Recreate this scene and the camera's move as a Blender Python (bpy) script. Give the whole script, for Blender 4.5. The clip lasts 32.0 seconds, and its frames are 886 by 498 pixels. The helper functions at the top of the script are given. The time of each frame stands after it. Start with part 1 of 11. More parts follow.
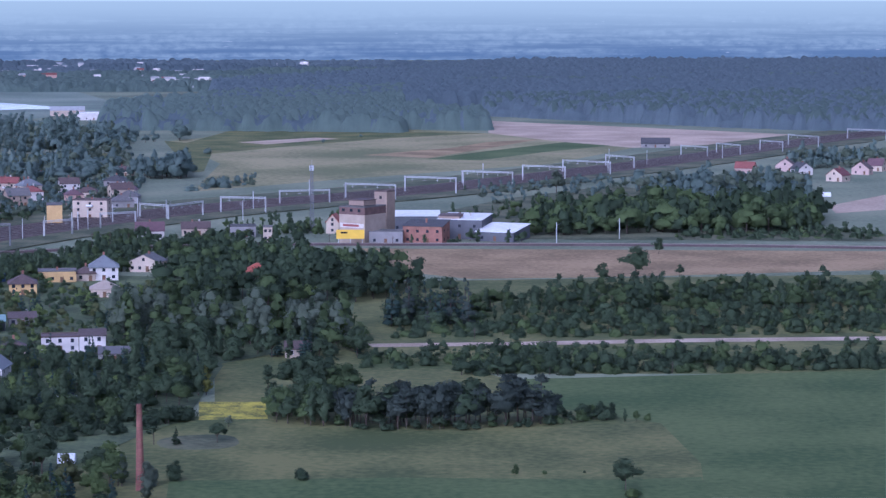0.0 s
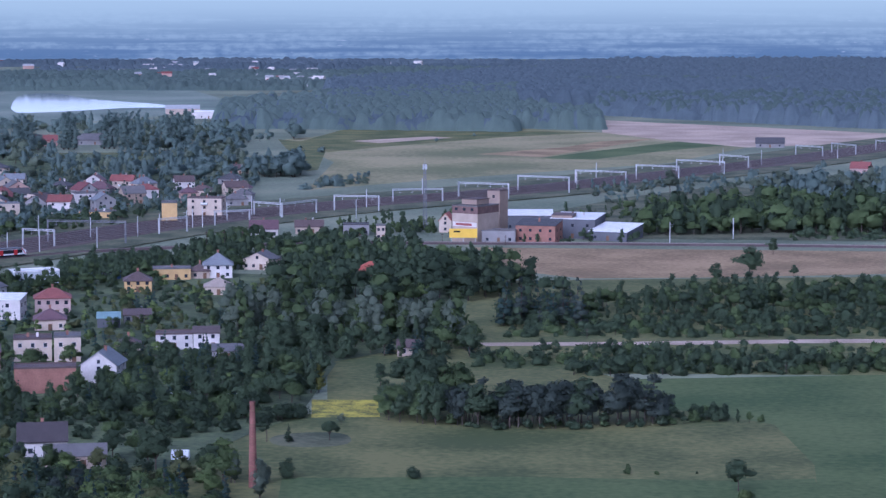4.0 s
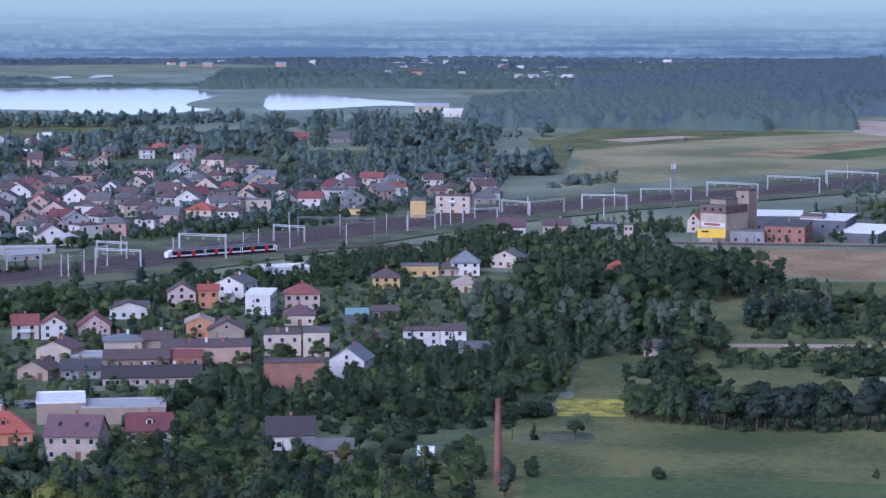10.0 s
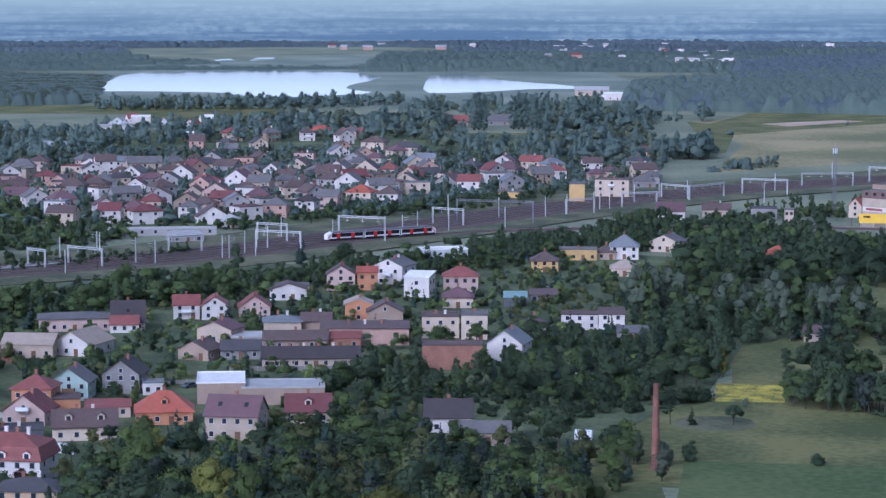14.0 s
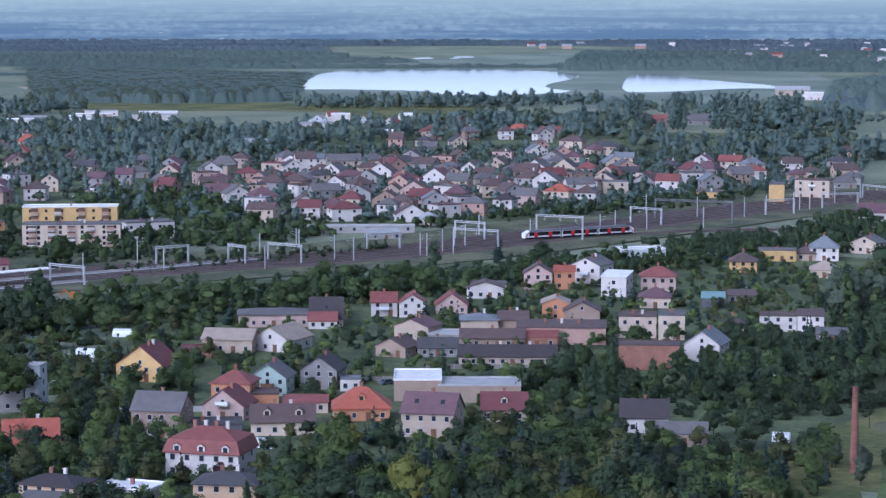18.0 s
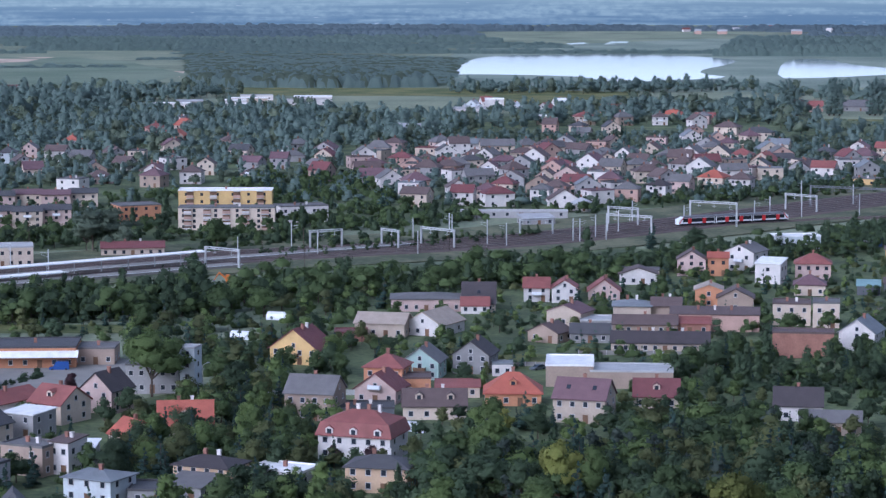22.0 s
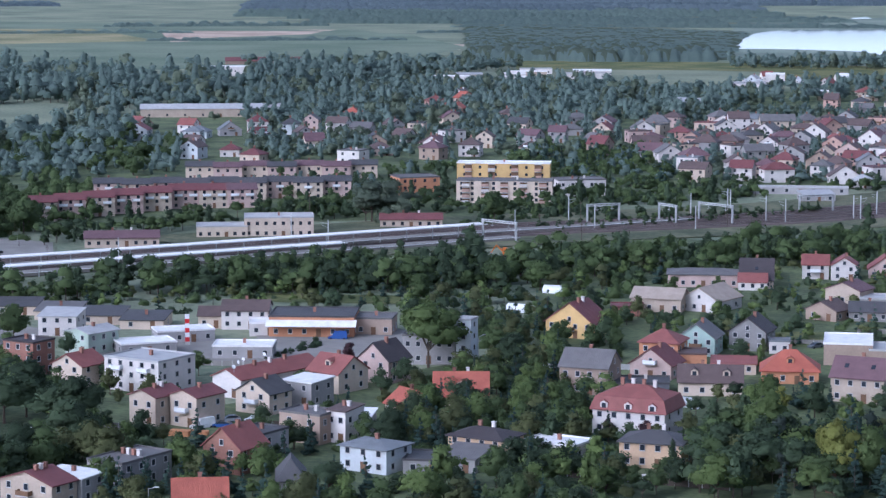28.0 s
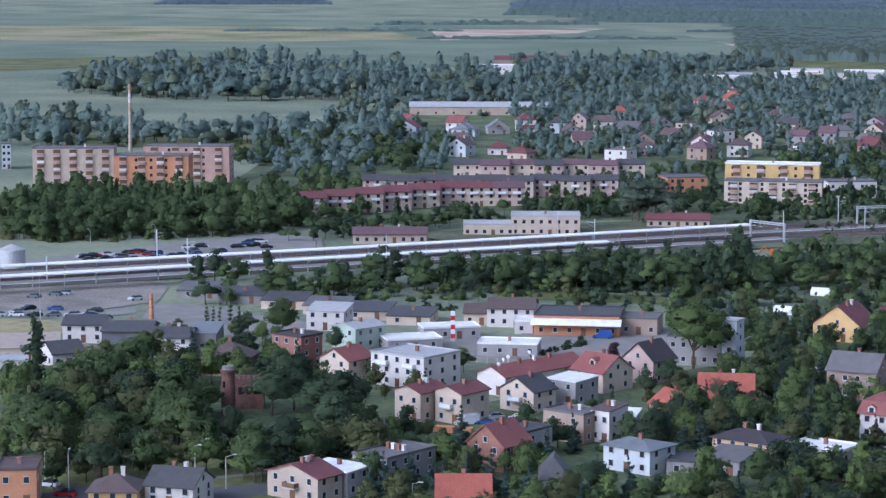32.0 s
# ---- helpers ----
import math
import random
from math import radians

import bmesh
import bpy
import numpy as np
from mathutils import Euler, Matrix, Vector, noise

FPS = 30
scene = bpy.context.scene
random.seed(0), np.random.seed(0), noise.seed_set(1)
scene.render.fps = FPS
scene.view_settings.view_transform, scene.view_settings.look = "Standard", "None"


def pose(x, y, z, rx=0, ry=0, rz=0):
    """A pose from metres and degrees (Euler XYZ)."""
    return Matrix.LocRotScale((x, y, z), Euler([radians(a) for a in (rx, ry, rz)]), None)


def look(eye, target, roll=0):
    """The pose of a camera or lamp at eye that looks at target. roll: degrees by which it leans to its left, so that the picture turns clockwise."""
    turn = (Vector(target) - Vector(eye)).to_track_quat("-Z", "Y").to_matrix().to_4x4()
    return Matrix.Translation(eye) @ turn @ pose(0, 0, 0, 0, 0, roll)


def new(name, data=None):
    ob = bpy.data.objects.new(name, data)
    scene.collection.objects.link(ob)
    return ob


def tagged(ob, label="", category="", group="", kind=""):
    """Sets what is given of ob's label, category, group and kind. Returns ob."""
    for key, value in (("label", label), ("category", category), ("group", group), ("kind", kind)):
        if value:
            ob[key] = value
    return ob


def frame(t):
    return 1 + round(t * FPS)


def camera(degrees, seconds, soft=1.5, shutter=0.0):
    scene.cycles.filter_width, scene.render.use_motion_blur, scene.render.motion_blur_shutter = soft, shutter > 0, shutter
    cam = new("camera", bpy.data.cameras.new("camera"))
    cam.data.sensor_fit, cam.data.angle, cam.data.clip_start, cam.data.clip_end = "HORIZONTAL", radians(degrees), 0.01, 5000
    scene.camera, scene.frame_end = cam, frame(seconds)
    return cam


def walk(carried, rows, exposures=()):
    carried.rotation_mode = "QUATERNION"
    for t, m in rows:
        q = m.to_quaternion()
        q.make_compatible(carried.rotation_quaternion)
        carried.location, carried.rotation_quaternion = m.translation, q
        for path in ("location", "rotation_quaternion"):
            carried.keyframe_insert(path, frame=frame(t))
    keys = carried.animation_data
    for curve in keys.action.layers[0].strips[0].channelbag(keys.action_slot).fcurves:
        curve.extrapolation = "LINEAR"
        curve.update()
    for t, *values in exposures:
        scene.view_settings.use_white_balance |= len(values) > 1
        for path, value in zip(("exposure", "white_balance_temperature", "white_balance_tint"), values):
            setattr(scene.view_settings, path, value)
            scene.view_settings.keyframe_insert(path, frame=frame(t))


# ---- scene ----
cam = camera(20.38, 32.0, soft=1.4)
EXPOSURES = ((0, -0.09, 4490, 32), (16, -0.03, 4680, 21), (32, 0.22, 4830, 18))
PATH = [
    (0, pose(0, 0, 100, 84.279, 0, -0.000)),
    (0.5, pose(0, 0, 100, 84.279, 0, 0.420)),
    (1, pose(0, 0, 100, 84.277, 0, 0.703)),
    (1.5, pose(0, 0, 100, 84.279, 0, 0.971)),
    (2, pose(0, 0, 100, 84.275, 0, 1.322)),
    (2.5, pose(0, 0, 100, 84.266, 0, 1.689)),
    (3, pose(0, 0, 100, 84.252, 0, 2.012)),
    (3.5, pose(0, 0, 100, 84.254, 0, 2.322)),
    (5.5, pose(0, 0, 100, 84.239, 0, 3.611)),
    (6, pose(0, 0, 100, 84.224, 0, 3.953)),
    (6.5, pose(0, 0, 100, 84.231, 0, 4.368)),
    (7, pose(0, 0, 100, 84.234, 0, 5.107)),
    (7.5, pose(0, 0, 100, 84.231, 0, 5.833)),
    (8, pose(0, 0, 100, 84.239, 0, 6.449)),
    (8.5, pose(0, 0, 100, 84.240, 0, 6.979)),
    (9, pose(0, 0, 100, 84.227, 0, 7.459)),
    (9.5, pose(0, 0, 100, 84.225, 0, 7.921)),
    (10, pose(0, 0, 100, 84.228, 0, 8.406)),
    (10.5, pose(0, 0, 100, 84.228, 0, 8.878)),
    (11, pose(0, 0, 100, 83.955, 0, 9.334)),
    (11.5, pose(0, 0, 100, 83.829, 0, 9.755)),
    (12, pose(0, 0, 100, 83.830, 0, 10.199)),
    (12.5, pose(0, 0, 100, 83.840, 0, 10.661)),
    (13, pose(0, 0, 100, 83.837, 0, 11.135)),
    (13.5, pose(0, 0, 100, 83.836, 0, 11.612)),
    (15.5, pose(0, 0, 100, 83.836, 0, 13.724)),
    (16, pose(0, 0, 100, 83.829, 0, 14.301)),
    (16.5, pose(0, 0, 100, 83.822, 0, 14.971)),
    (17, pose(0, 0, 100, 83.808, 0, 15.644)),
    (17.5, pose(0, 0, 100, 83.816, 0, 16.172)),
    (18, pose(0, 0, 100, 83.810, 0, 16.724)),
    (18.5, pose(0, 0, 100, 83.820, 0, 17.346)),
    (19, pose(0, 0, 100, 83.815, 0, 17.945)),
    (19.5, pose(0, 0, 100, 83.817, 0, 18.332)),
    (20, pose(0, 0, 100, 83.813, 0, 18.686)),
    (20.5, pose(0, 0, 100, 83.816, 0, 19.097)),
    (21, pose(0, 0, 100, 83.806, 0, 19.506)),
    (21.5, pose(0, 0, 100, 83.698, 0, 19.909)),
    (22, pose(0, 0, 100, 83.466, 0, 20.297)),
    (22.5, pose(0, 0, 100, 83.484, 0, 20.687)),
    (23, pose(0, 0, 100, 83.411, 0, 21.098)),
    (23.5, pose(0, 0, 100, 83.384, 0, 21.504)),
    (24, pose(0, 0, 100, 83.387, 0, 21.947)),
    (24.5, pose(0, 0, 100, 83.397, 0, 22.430)),
    (26.5, pose(0, 0, 100, 82.883, 0, 24.534)),
    (27, pose(0, 0, 100, 82.868, 0, 25.278)),
    (27.5, pose(0, 0, 100, 82.867, 0, 26.031)),
    (28, pose(0, 0, 100, 82.858, 0, 26.773)),
    (28.5, pose(0, 0, 100, 82.849, 0, 27.497)),
    (29, pose(0, 0, 100, 82.844, 0, 28.206)),
    (29.5, pose(0, 0, 100, 82.827, 0, 28.984)),
    (30, pose(0, 0, 100, 82.823, 0, 29.732)),
    (30.5, pose(0, 0, 100, 82.824, 0, 30.471)),
    (31, pose(0, 0, 100, 82.827, 0, 31.239)),
    (31.5, pose(0, 0, 100, 82.830, 0, 32.123)),
    (32, pose(0, 0, 100, 82.832, 0, 33.002)),
]
walk(cam, PATH, EXPOSURES)

# ---------- world, sun, exposure ----------
SUN_TURN, SUN_RISE = 205.0, 32.0
world = bpy.data.worlds.new("sky")
scene.world = world
world.use_nodes = True
wn = world.node_tree.nodes
sky = wn.new("ShaderNodeTexSky")
sky.sky_type, sky.sun_disc = "NISHITA", False
sky.sun_elevation, sky.sun_rotation = radians(SUN_RISE), radians(SUN_TURN)
sky.air_density, sky.dust_density, sky.ozone_density = 1.2, 6.0, 2.0
veil = wn.new("ShaderNodeHueSaturation")  # thin cloud over the whole sky
veil.inputs["Saturation"].default_value = 0.45
world.node_tree.links.new(sky.outputs[0], veil.inputs["Color"])
world.node_tree.links.new(veil.outputs[0], wn["Background"].inputs[0])
wn["Background"].inputs[1].default_value = 0.16
sun_data = bpy.data.lights.new("sun", "SUN")
sun_data.energy, sun_data.angle, sun_data.color = 0.7, radians(38), (1.0, 0.93, 0.84)
sun = new("sun", sun_data)
sun.matrix_world = look((0, 0, 300), Vector((0, 0, 300)) - Vector((math.sin(radians(SUN_TURN)) * math.cos(radians(SUN_RISE)), math.cos(radians(SUN_TURN)) * math.cos(radians(SUN_RISE)), math.sin(radians(SUN_RISE)))))


# ---------- materials ----------
MATS = {}


def surface(name, color, rough=0.85, vary=0.25, scale=0.6, fine=6.0, bump=0.15, metal=0.0, spec=0.3, island=0.0, per_object=0.0, wave=0.0, second=None, spread=0.3):
    """A weathered surface: broad stains, fine grain and relief, with an own tone for each object or loose piece."""
    if name in MATS:
        return MATS[name]
    m = MATS[name] = bpy.data.materials.new(name)
    m.use_nodes = True
    nt = m.node_tree
    n, ln = nt.nodes, nt.links.new
    b = n["Principled BSDF"]
    b.inputs["Roughness"].default_value, b.inputs["Metallic"].default_value = rough, metal
    b.inputs["Specular IOR Level"].default_value = spec
    geo = n.new("ShaderNodeNewGeometry")
    big, small = n.new("ShaderNodeTexNoise"), n.new("ShaderNodeTexNoise")
    big.inputs["Scale"].default_value, small.inputs["Scale"].default_value = scale, fine
    big.inputs["Detail"].default_value, small.inputs["Detail"].default_value = 5, 4
    for t in (big, small):
        ln(geo.outputs["Position"], t.inputs["Vector"])
    total = n.new("ShaderNodeMath")
    total.operation = "MULTIPLY_ADD"
    ln(small.outputs["Fac"], total.inputs[0])
    total.inputs[1].default_value = 0.6
    ln(big.outputs["Fac"], total.inputs[2])
    last = total.outputs[0]
    for weight, out in ((island, geo.outputs["Random Per Island"]), (per_object, n.new("ShaderNodeObjectInfo").outputs["Random"])):
        if weight:
            add = n.new("ShaderNodeMath")
            add.operation = "MULTIPLY_ADD"
            ln(out, add.inputs[0])
            add.inputs[1].default_value = weight
            ln(last, add.inputs[2])
            last = add.outputs[0]
    span = n.new("ShaderNodeMapRange")
    mid = 0.8 + 0.5 * (island + per_object)
    half = spread + 0.4 * (island + per_object)
    span.inputs["From Min"].default_value, span.inputs["From Max"].default_value = mid - half, mid + half
    ln(last, span.inputs["Value"])
    mix = n.new("ShaderNodeMix")
    mix.data_type = "RGBA"
    mix.inputs["A"].default_value = (*[c * (1 - vary) for c in color], 1)
    mix.inputs["B"].default_value = (*(second or [min(0.95, c * (1 + vary)) for c in color]), 1)
    ln(span.outputs[0], mix.inputs["Factor"])
    ln(mix.outputs["Result"], b.inputs["Base Color"])
    bp = n.new("ShaderNodeBump")
    bp.inputs["Strength"].default_value, bp.inputs["Distance"].default_value = bump, 0.05
    ln(small.outputs["Fac"], bp.inputs["Height"])
    if wave:
        w = n.new("ShaderNodeTexWave")
        w.inputs["Scale"].default_value = wave
        w.bands_direction = "DIAGONAL"
        w.inputs["Distortion"].default_value = 1.0
        ln(geo.outputs["Position"], w.inputs["Vector"])
        b2 = n.new("ShaderNodeBump")
        b2.inputs["Strength"].default_value, b2.inputs["Distance"].default_value = 0.35, 0.06
        ln(w.outputs["Fac"], b2.inputs["Height"])
        ln(bp.outputs[0], b2.inputs["Normal"])
        bp = b2
    ln(bp.outputs[0], b.inputs["Normal"])
    return m


WALLS = {"white": (0.58, 0.53, 0.49), "cream": (0.53, 0.43, 0.335), "beige": (0.43, 0.345, 0.27), "yellow": (0.54, 0.36, 0.15), "orange": (0.47, 0.225, 0.12),
         "pink": (0.47, 0.345, 0.30), "grey": (0.25, 0.235, 0.225), "brick": (0.26, 0.130, 0.094), "salmon": (0.42, 0.275, 0.22), "turquoise": (0.36, 0.45, 0.40),
         "tan": (0.32, 0.24, 0.185), "pale_blue": (0.47, 0.485, 0.485), "dark_grey": (0.12, 0.12, 0.13), "light_grey": (0.32, 0.30, 0.29), "red": (0.30, 0.10, 0.09), "green": (0.41, 0.47, 0.39), "apricot": (0.55, 0.385, 0.245)}
ROOFS = {"red": (0.225, 0.080, 0.068), "dark_red": (0.155, 0.056, 0.055), "brown": (0.112, 0.078, 0.070), "grey": (0.138, 0.127, 0.122), "dark_grey": (0.076, 0.071, 0.072),
         "white": (0.73, 0.705, 0.68), "orange": (0.34, 0.098, 0.062), "blue_grey": (0.180, 0.187, 0.195), "plum": (0.140, 0.080, 0.086), "tan": (0.36, 0.29, 0.23), "dark_brown": (0.058, 0.047, 0.047),
         "light_grey": (0.38, 0.37, 0.36), "teal": (0.22, 0.32, 0.31)}


def wall_mat(c):
    return surface(c + "_plaster" if c != "brick" else "weathered_brick", WALLS[c], 0.9, 0.22 if c != "brick" else 0.4, 0.3, 2.2, 0.2, per_object=0.3)


def roof_mat(c):
    return surface(c + "_roofing", ROOFS[c], 0.6 if c != "white" else 0.5, 0.22, 0.5, 4.0, 0.3, per_object=0.2, wave=0.0 if c in ("white", "light_grey", "teal") else 3.2)


GLASS = surface("window_glass", (0.03, 0.035, 0.045), 0.08, 0.3, 0.2, 2.0, 0.0, 0.0, 0.6)
FRAME = surface("white_window_frame", (0.44, 0.42, 0.40), 0.5, 0.2, per_object=0.3)
WOODF = surface("brown_window_frame", (0.16, 0.09, 0.05), 0.6, 0.2)
METAL = surface("galvanised_steel", (0.52, 0.52, 0.51), 0.5, 0.15, 0.8, 8.0, 0.1, 0.25)
GREYSTEEL = surface("dull_steel", (0.17, 0.17, 0.18), 0.6, 0.2)
CONCRETE = surface("concrete", (0.42, 0.41, 0.39), 0.9, 0.2, 0.3, 4.0, 0.3)
RAIL = surface("worn_rail_steel", (0.30, 0.25, 0.22), 0.35, 0.25, 1.0, 6.0, 0.1, 0.8)
BALLAST = surface("rusty_ballast", (0.105, 0.075, 0.068), 0.95, 0.4, 0.15, 2.5, 0.6)
ASPHALT = surface("asphalt", (0.085, 0.085, 0.088), 0.9, 0.25, 0.12, 5.0, 0.3)
PAVING = surface("light_paving", (0.225, 0.208, 0.186), 0.9, 0.2, 0.15, 4.0, 0.3)
TIMBER = surface("tarred_timber", (0.09, 0.07, 0.055), 0.9, 0.3, 1.0, 8.0, 0.3)
BARK = surface("bark", (0.085, 0.065, 0.05), 0.95, 0.35, 1.0, 6.0, 0.5, per_object=0.2)
BIRCH = surface("birch_bark", (0.42, 0.40, 0.36), 0.9, 0.4, 1.2, 5.0, 0.3)
RED = surface("red_paint", (0.48, 0.03, 0.03), 0.35, 0.12, 0.5, 4.0, 0.05)
WHITE = surface("white_paint", (0.72, 0.72, 0.72), 0.35, 0.1, 0.5, 4.0, 0.05)
BLACK = surface("black_glass_band", (0.02, 0.02, 0.025), 0.15, 0.2, 0.5, 4.0, 0.0)
YELLOW = surface("yellow_board", (0.72, 0.46, 0.05), 0.6, 0.1, 0.3, 4.0, 0.05)
BRICK = wall_mat("brick")


def leaves(name, color, vary=0.45, relief=0.7):
    m = surface(name, color, 0.8, vary, 0.10, 2.2, 0.25, 0.0, 0.2, island=0.14, per_object=0.5, second=[c * k for c, k in zip(color, (1 + vary * 1.25, 1 + vary, 1 + vary * 0.7))])
    n, ln = m.node_tree.nodes, m.node_tree.links.new
    b = n["Principled BSDF"]
    for node in n:
        if node.type == "BUMP":
            node.inputs["Strength"].default_value, node.inputs["Distance"].default_value = relief, 0.35
    glow, both = n.new("ShaderNodeBsdfTranslucent"), n.new("ShaderNodeMixShader")
    ln(b.inputs["Base Color"].links[0].from_socket, glow.inputs["Color"])
    both.inputs[0].default_value = 0.45
    ln(b.outputs[0], both.inputs[1])
    ln(glow.outputs[0], both.inputs[2])
    ln(both.outputs[0], n["Material Output"].inputs["Surface"])
    return m


LEAF = {"dark": leaves("dark_foliage", (0.070, 0.103, 0.059)), "mid": leaves("green_foliage", (0.099, 0.142, 0.060)), "light": leaves("light_foliage", (0.154, 0.212, 0.077)),
        "lime": leaves("yellowish_foliage", (0.200, 0.220, 0.062)), "grey": leaves("willow_and_haze_grey_foliage", (0.143, 0.181, 0.132)), "pine": leaves("pine_needles", (0.068, 0.090, 0.076)),
        "spruce": leaves("spruce_needles", (0.057, 0.096, 0.081)), "plum": leaves("copper_foliage", (0.078, 0.046, 0.054)), "olive": leaves("olive_foliage", (0.124, 0.143, 0.064)),
        # soft and far, and grey in distant woods, carry distance haze in leaf colour
        "soft": leaves("haze_green_foliage", (0.168, 0.225, 0.198), 0.22, 0.2), "far": leaves("haze_blue_foliage", (0.165, 0.212, 0.236), 0.25, 0.3)}


# ---------- mesh building ----------
class Geo:
    """Collects vertices and faces; boxes and prisms go in one by one."""

    def __init__(self):
        self.v, self.f = [], []

    def add(self, verts, faces):
        k = len(self.v)
        self.v += [tuple(p) for p in verts]
        self.f += [tuple(i + k for i in face) for face in faces]
        return self

    def box(self, x0, x1, y0, y1, z0, z1):
        return self.add([(x0, y0, z0), (x1, y0, z0), (x1, y1, z0), (x0, y1, z0), (x0, y0, z1), (x1, y0, z1), (x1, y1, z1), (x0, y1, z1)],
                        [(3, 2, 1, 0), (4, 5, 6, 7), (0, 1, 5, 4), (1, 2, 6, 5), (2, 3, 7, 6), (3, 0, 4, 7)])

    def extrude(self, outline, a, b, axis="x"):
        """An outline of (across, up) points drawn along x or y from a to b."""
        n = len(outline)
        put = (lambda s, p: (s, p[0], p[1])) if axis == "x" else (lambda s, p: (-p[0], s, p[1]))
        if axis == "z":
            put = lambda s, p: (p[0], p[1], s)
        verts = [put(a, p) for p in outline] + [put(b, p) for p in outline]
        faces = [(i, (i + 1) % n, n + (i + 1) % n, n + i) for i in range(n)] + [tuple(range(n - 1, -1, -1)), tuple(range(n, 2 * n))]
        return self.add(verts, faces)

    def tube(self, p, q, r0, r1=None, n=8):
        p, q = Vector(p), Vector(q)
        r1 = r0 if r1 is None else r1
        turn = (q - p).to_track_quat("Z", "Y").to_matrix()
        ring = [(math.cos(2 * math.pi * i / n), math.sin(2 * math.pi * i / n)) for i in range(n)]
        verts = [p + turn @ Vector((c * r0, s * r0, 0)) for c, s in ring] + [q + turn @ Vector((c * r1, s * r1, 0)) for c, s in ring]
        return self.add(verts, [(i, (i + 1) % n, n + (i + 1) % n, n + i) for i in range(n)] + [tuple(range(n - 1, -1, -1)), tuple(range(n, 2 * n))])

    def mesh(self, name):
        me = bpy.data.meshes.new(name)
        me.from_pydata(self.v, [], self.f)
        bm = bmesh.new()
        bm.from_mesh(me)
        bmesh.ops.recalc_face_normals(bm, faces=bm.faces)
        bm.to_mesh(me)
        bm.free()
        return me


def part(name, geo, material, parent=None, label="", at=None):
    me = geo.mesh(name) if isinstance(geo, Geo) else geo
    if not me.materials:
        me.materials.append(material)
    ob = new(name, me)
    if parent is not None:
        ob.parent = parent
    if at is not None:
        ob.matrix_basis = at
    if label:
        tagged(ob, label)
    return ob


def thing(name, x, y, rot, label, category, group="", kind="", z=0.0):
    ob = new(name)
    ob.empty_display_size = 1
    ob.matrix_basis = pose(x, y, z, 0, 0, rot)
    return tagged(ob, label, category, group, kind)


def height(x, y):
    """The height of the land: flat, then a long low swell shaped to fit the camera's view of the skyline, falling away
    behind its crest.
    """
    r = math.hypot(x, y)
    s = (min(r, 3960) - 3200) / 1750
    return 0.0 if s < 0 else 24.0 * (0.5 * s + 0.5 * s * s) - max(0.0, r - 3960) * 0.045


def setting(name, geo, material, label, category):
    ob = part(name, geo, material)
    return tagged(ob, label, category, kind="structure")


# ---------- the land ----------
def ground():
    rings = [40, 150, 300, 500, 800, 1200, 1700, 2300, 2800, 3200] + [3200 + 760 * i / 8 for i in range(1, 9)] + [4300, 4985]
    n = 160
    g = Geo()
    g.v = [(0, 0, 0)] + [(r * math.sin(2 * math.pi * k / n), r * math.cos(2 * math.pi * k / n), height(r, 0)) for r in rings for k in range(n)]
    g.f = [(0, 1 + (k + 1) % n, 1 + k) for k in range(n)]
    for i in range(len(rings) - 1):
        g.f += [(1 + i * n + k, 1 + i * n + (k + 1) % n, 1 + (i + 1) * n + (k + 1) % n, 1 + (i + 1) * n + k) for k in range(n)]
    return g


GRASS = surface("meadow_grass", (0.158, 0.196, 0.124), 0.95, 0.3, 0.012, 0.4, 0.4, second=(0.245, 0.258, 0.165), spread=0.2)
setting("ground", ground(), GRASS, "flat green meadow land raised far off to fit the viewed skyline", "ground")


def land(name, low, high, scale, fine):
    return surface(name, low, 0.95, 0.2, scale, fine, 0.4, second=high, spread=0.15)


FIELDS = {"meadow": land("mown_meadow", (0.082, 0.104, 0.032), (0.168, 0.160, 0.056), 0.035, 0.5), "crop": land("green_crop", (0.066, 0.105, 0.030), (0.112, 0.138, 0.046), 0.02, 0.5),
          "dry": land("dry_grass", (0.235, 0.160, 0.078), (0.37, 0.255, 0.135), 0.03, 0.5), "straw": land("stubble_field", (0.40, 0.295, 0.215), (0.53, 0.40, 0.30), 0.02, 0.5),
          "olive": land("rough_pasture", (0.185, 0.190, 0.082), (0.33, 0.280, 0.145), 0.012, 0.3), "flowers": land("yellow_flowering_field", (0.12, 0.13, 0.04), (0.48, 0.40, 0.05), 0.18, 1.5),
          "marsh": land("reed_marsh", (0.170, 0.212, 0.160), (0.240, 0.272, 0.205), 0.008, 0.3), "sand": land("sandy_track", (0.40, 0.30, 0.23), (0.52, 0.40, 0.31), 0.05, 1.0), "pale_crop": land("pale_green_crop", (0.135, 0.180, 0.112), (0.175, 0.205, 0.135), 0.01, 0.3),
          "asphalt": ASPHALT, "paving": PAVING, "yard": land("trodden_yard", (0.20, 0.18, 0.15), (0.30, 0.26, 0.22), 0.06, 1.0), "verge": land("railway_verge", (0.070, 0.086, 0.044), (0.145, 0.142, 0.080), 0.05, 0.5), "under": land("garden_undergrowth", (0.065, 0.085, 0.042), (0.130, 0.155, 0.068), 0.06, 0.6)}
LEVEL = [0.02]


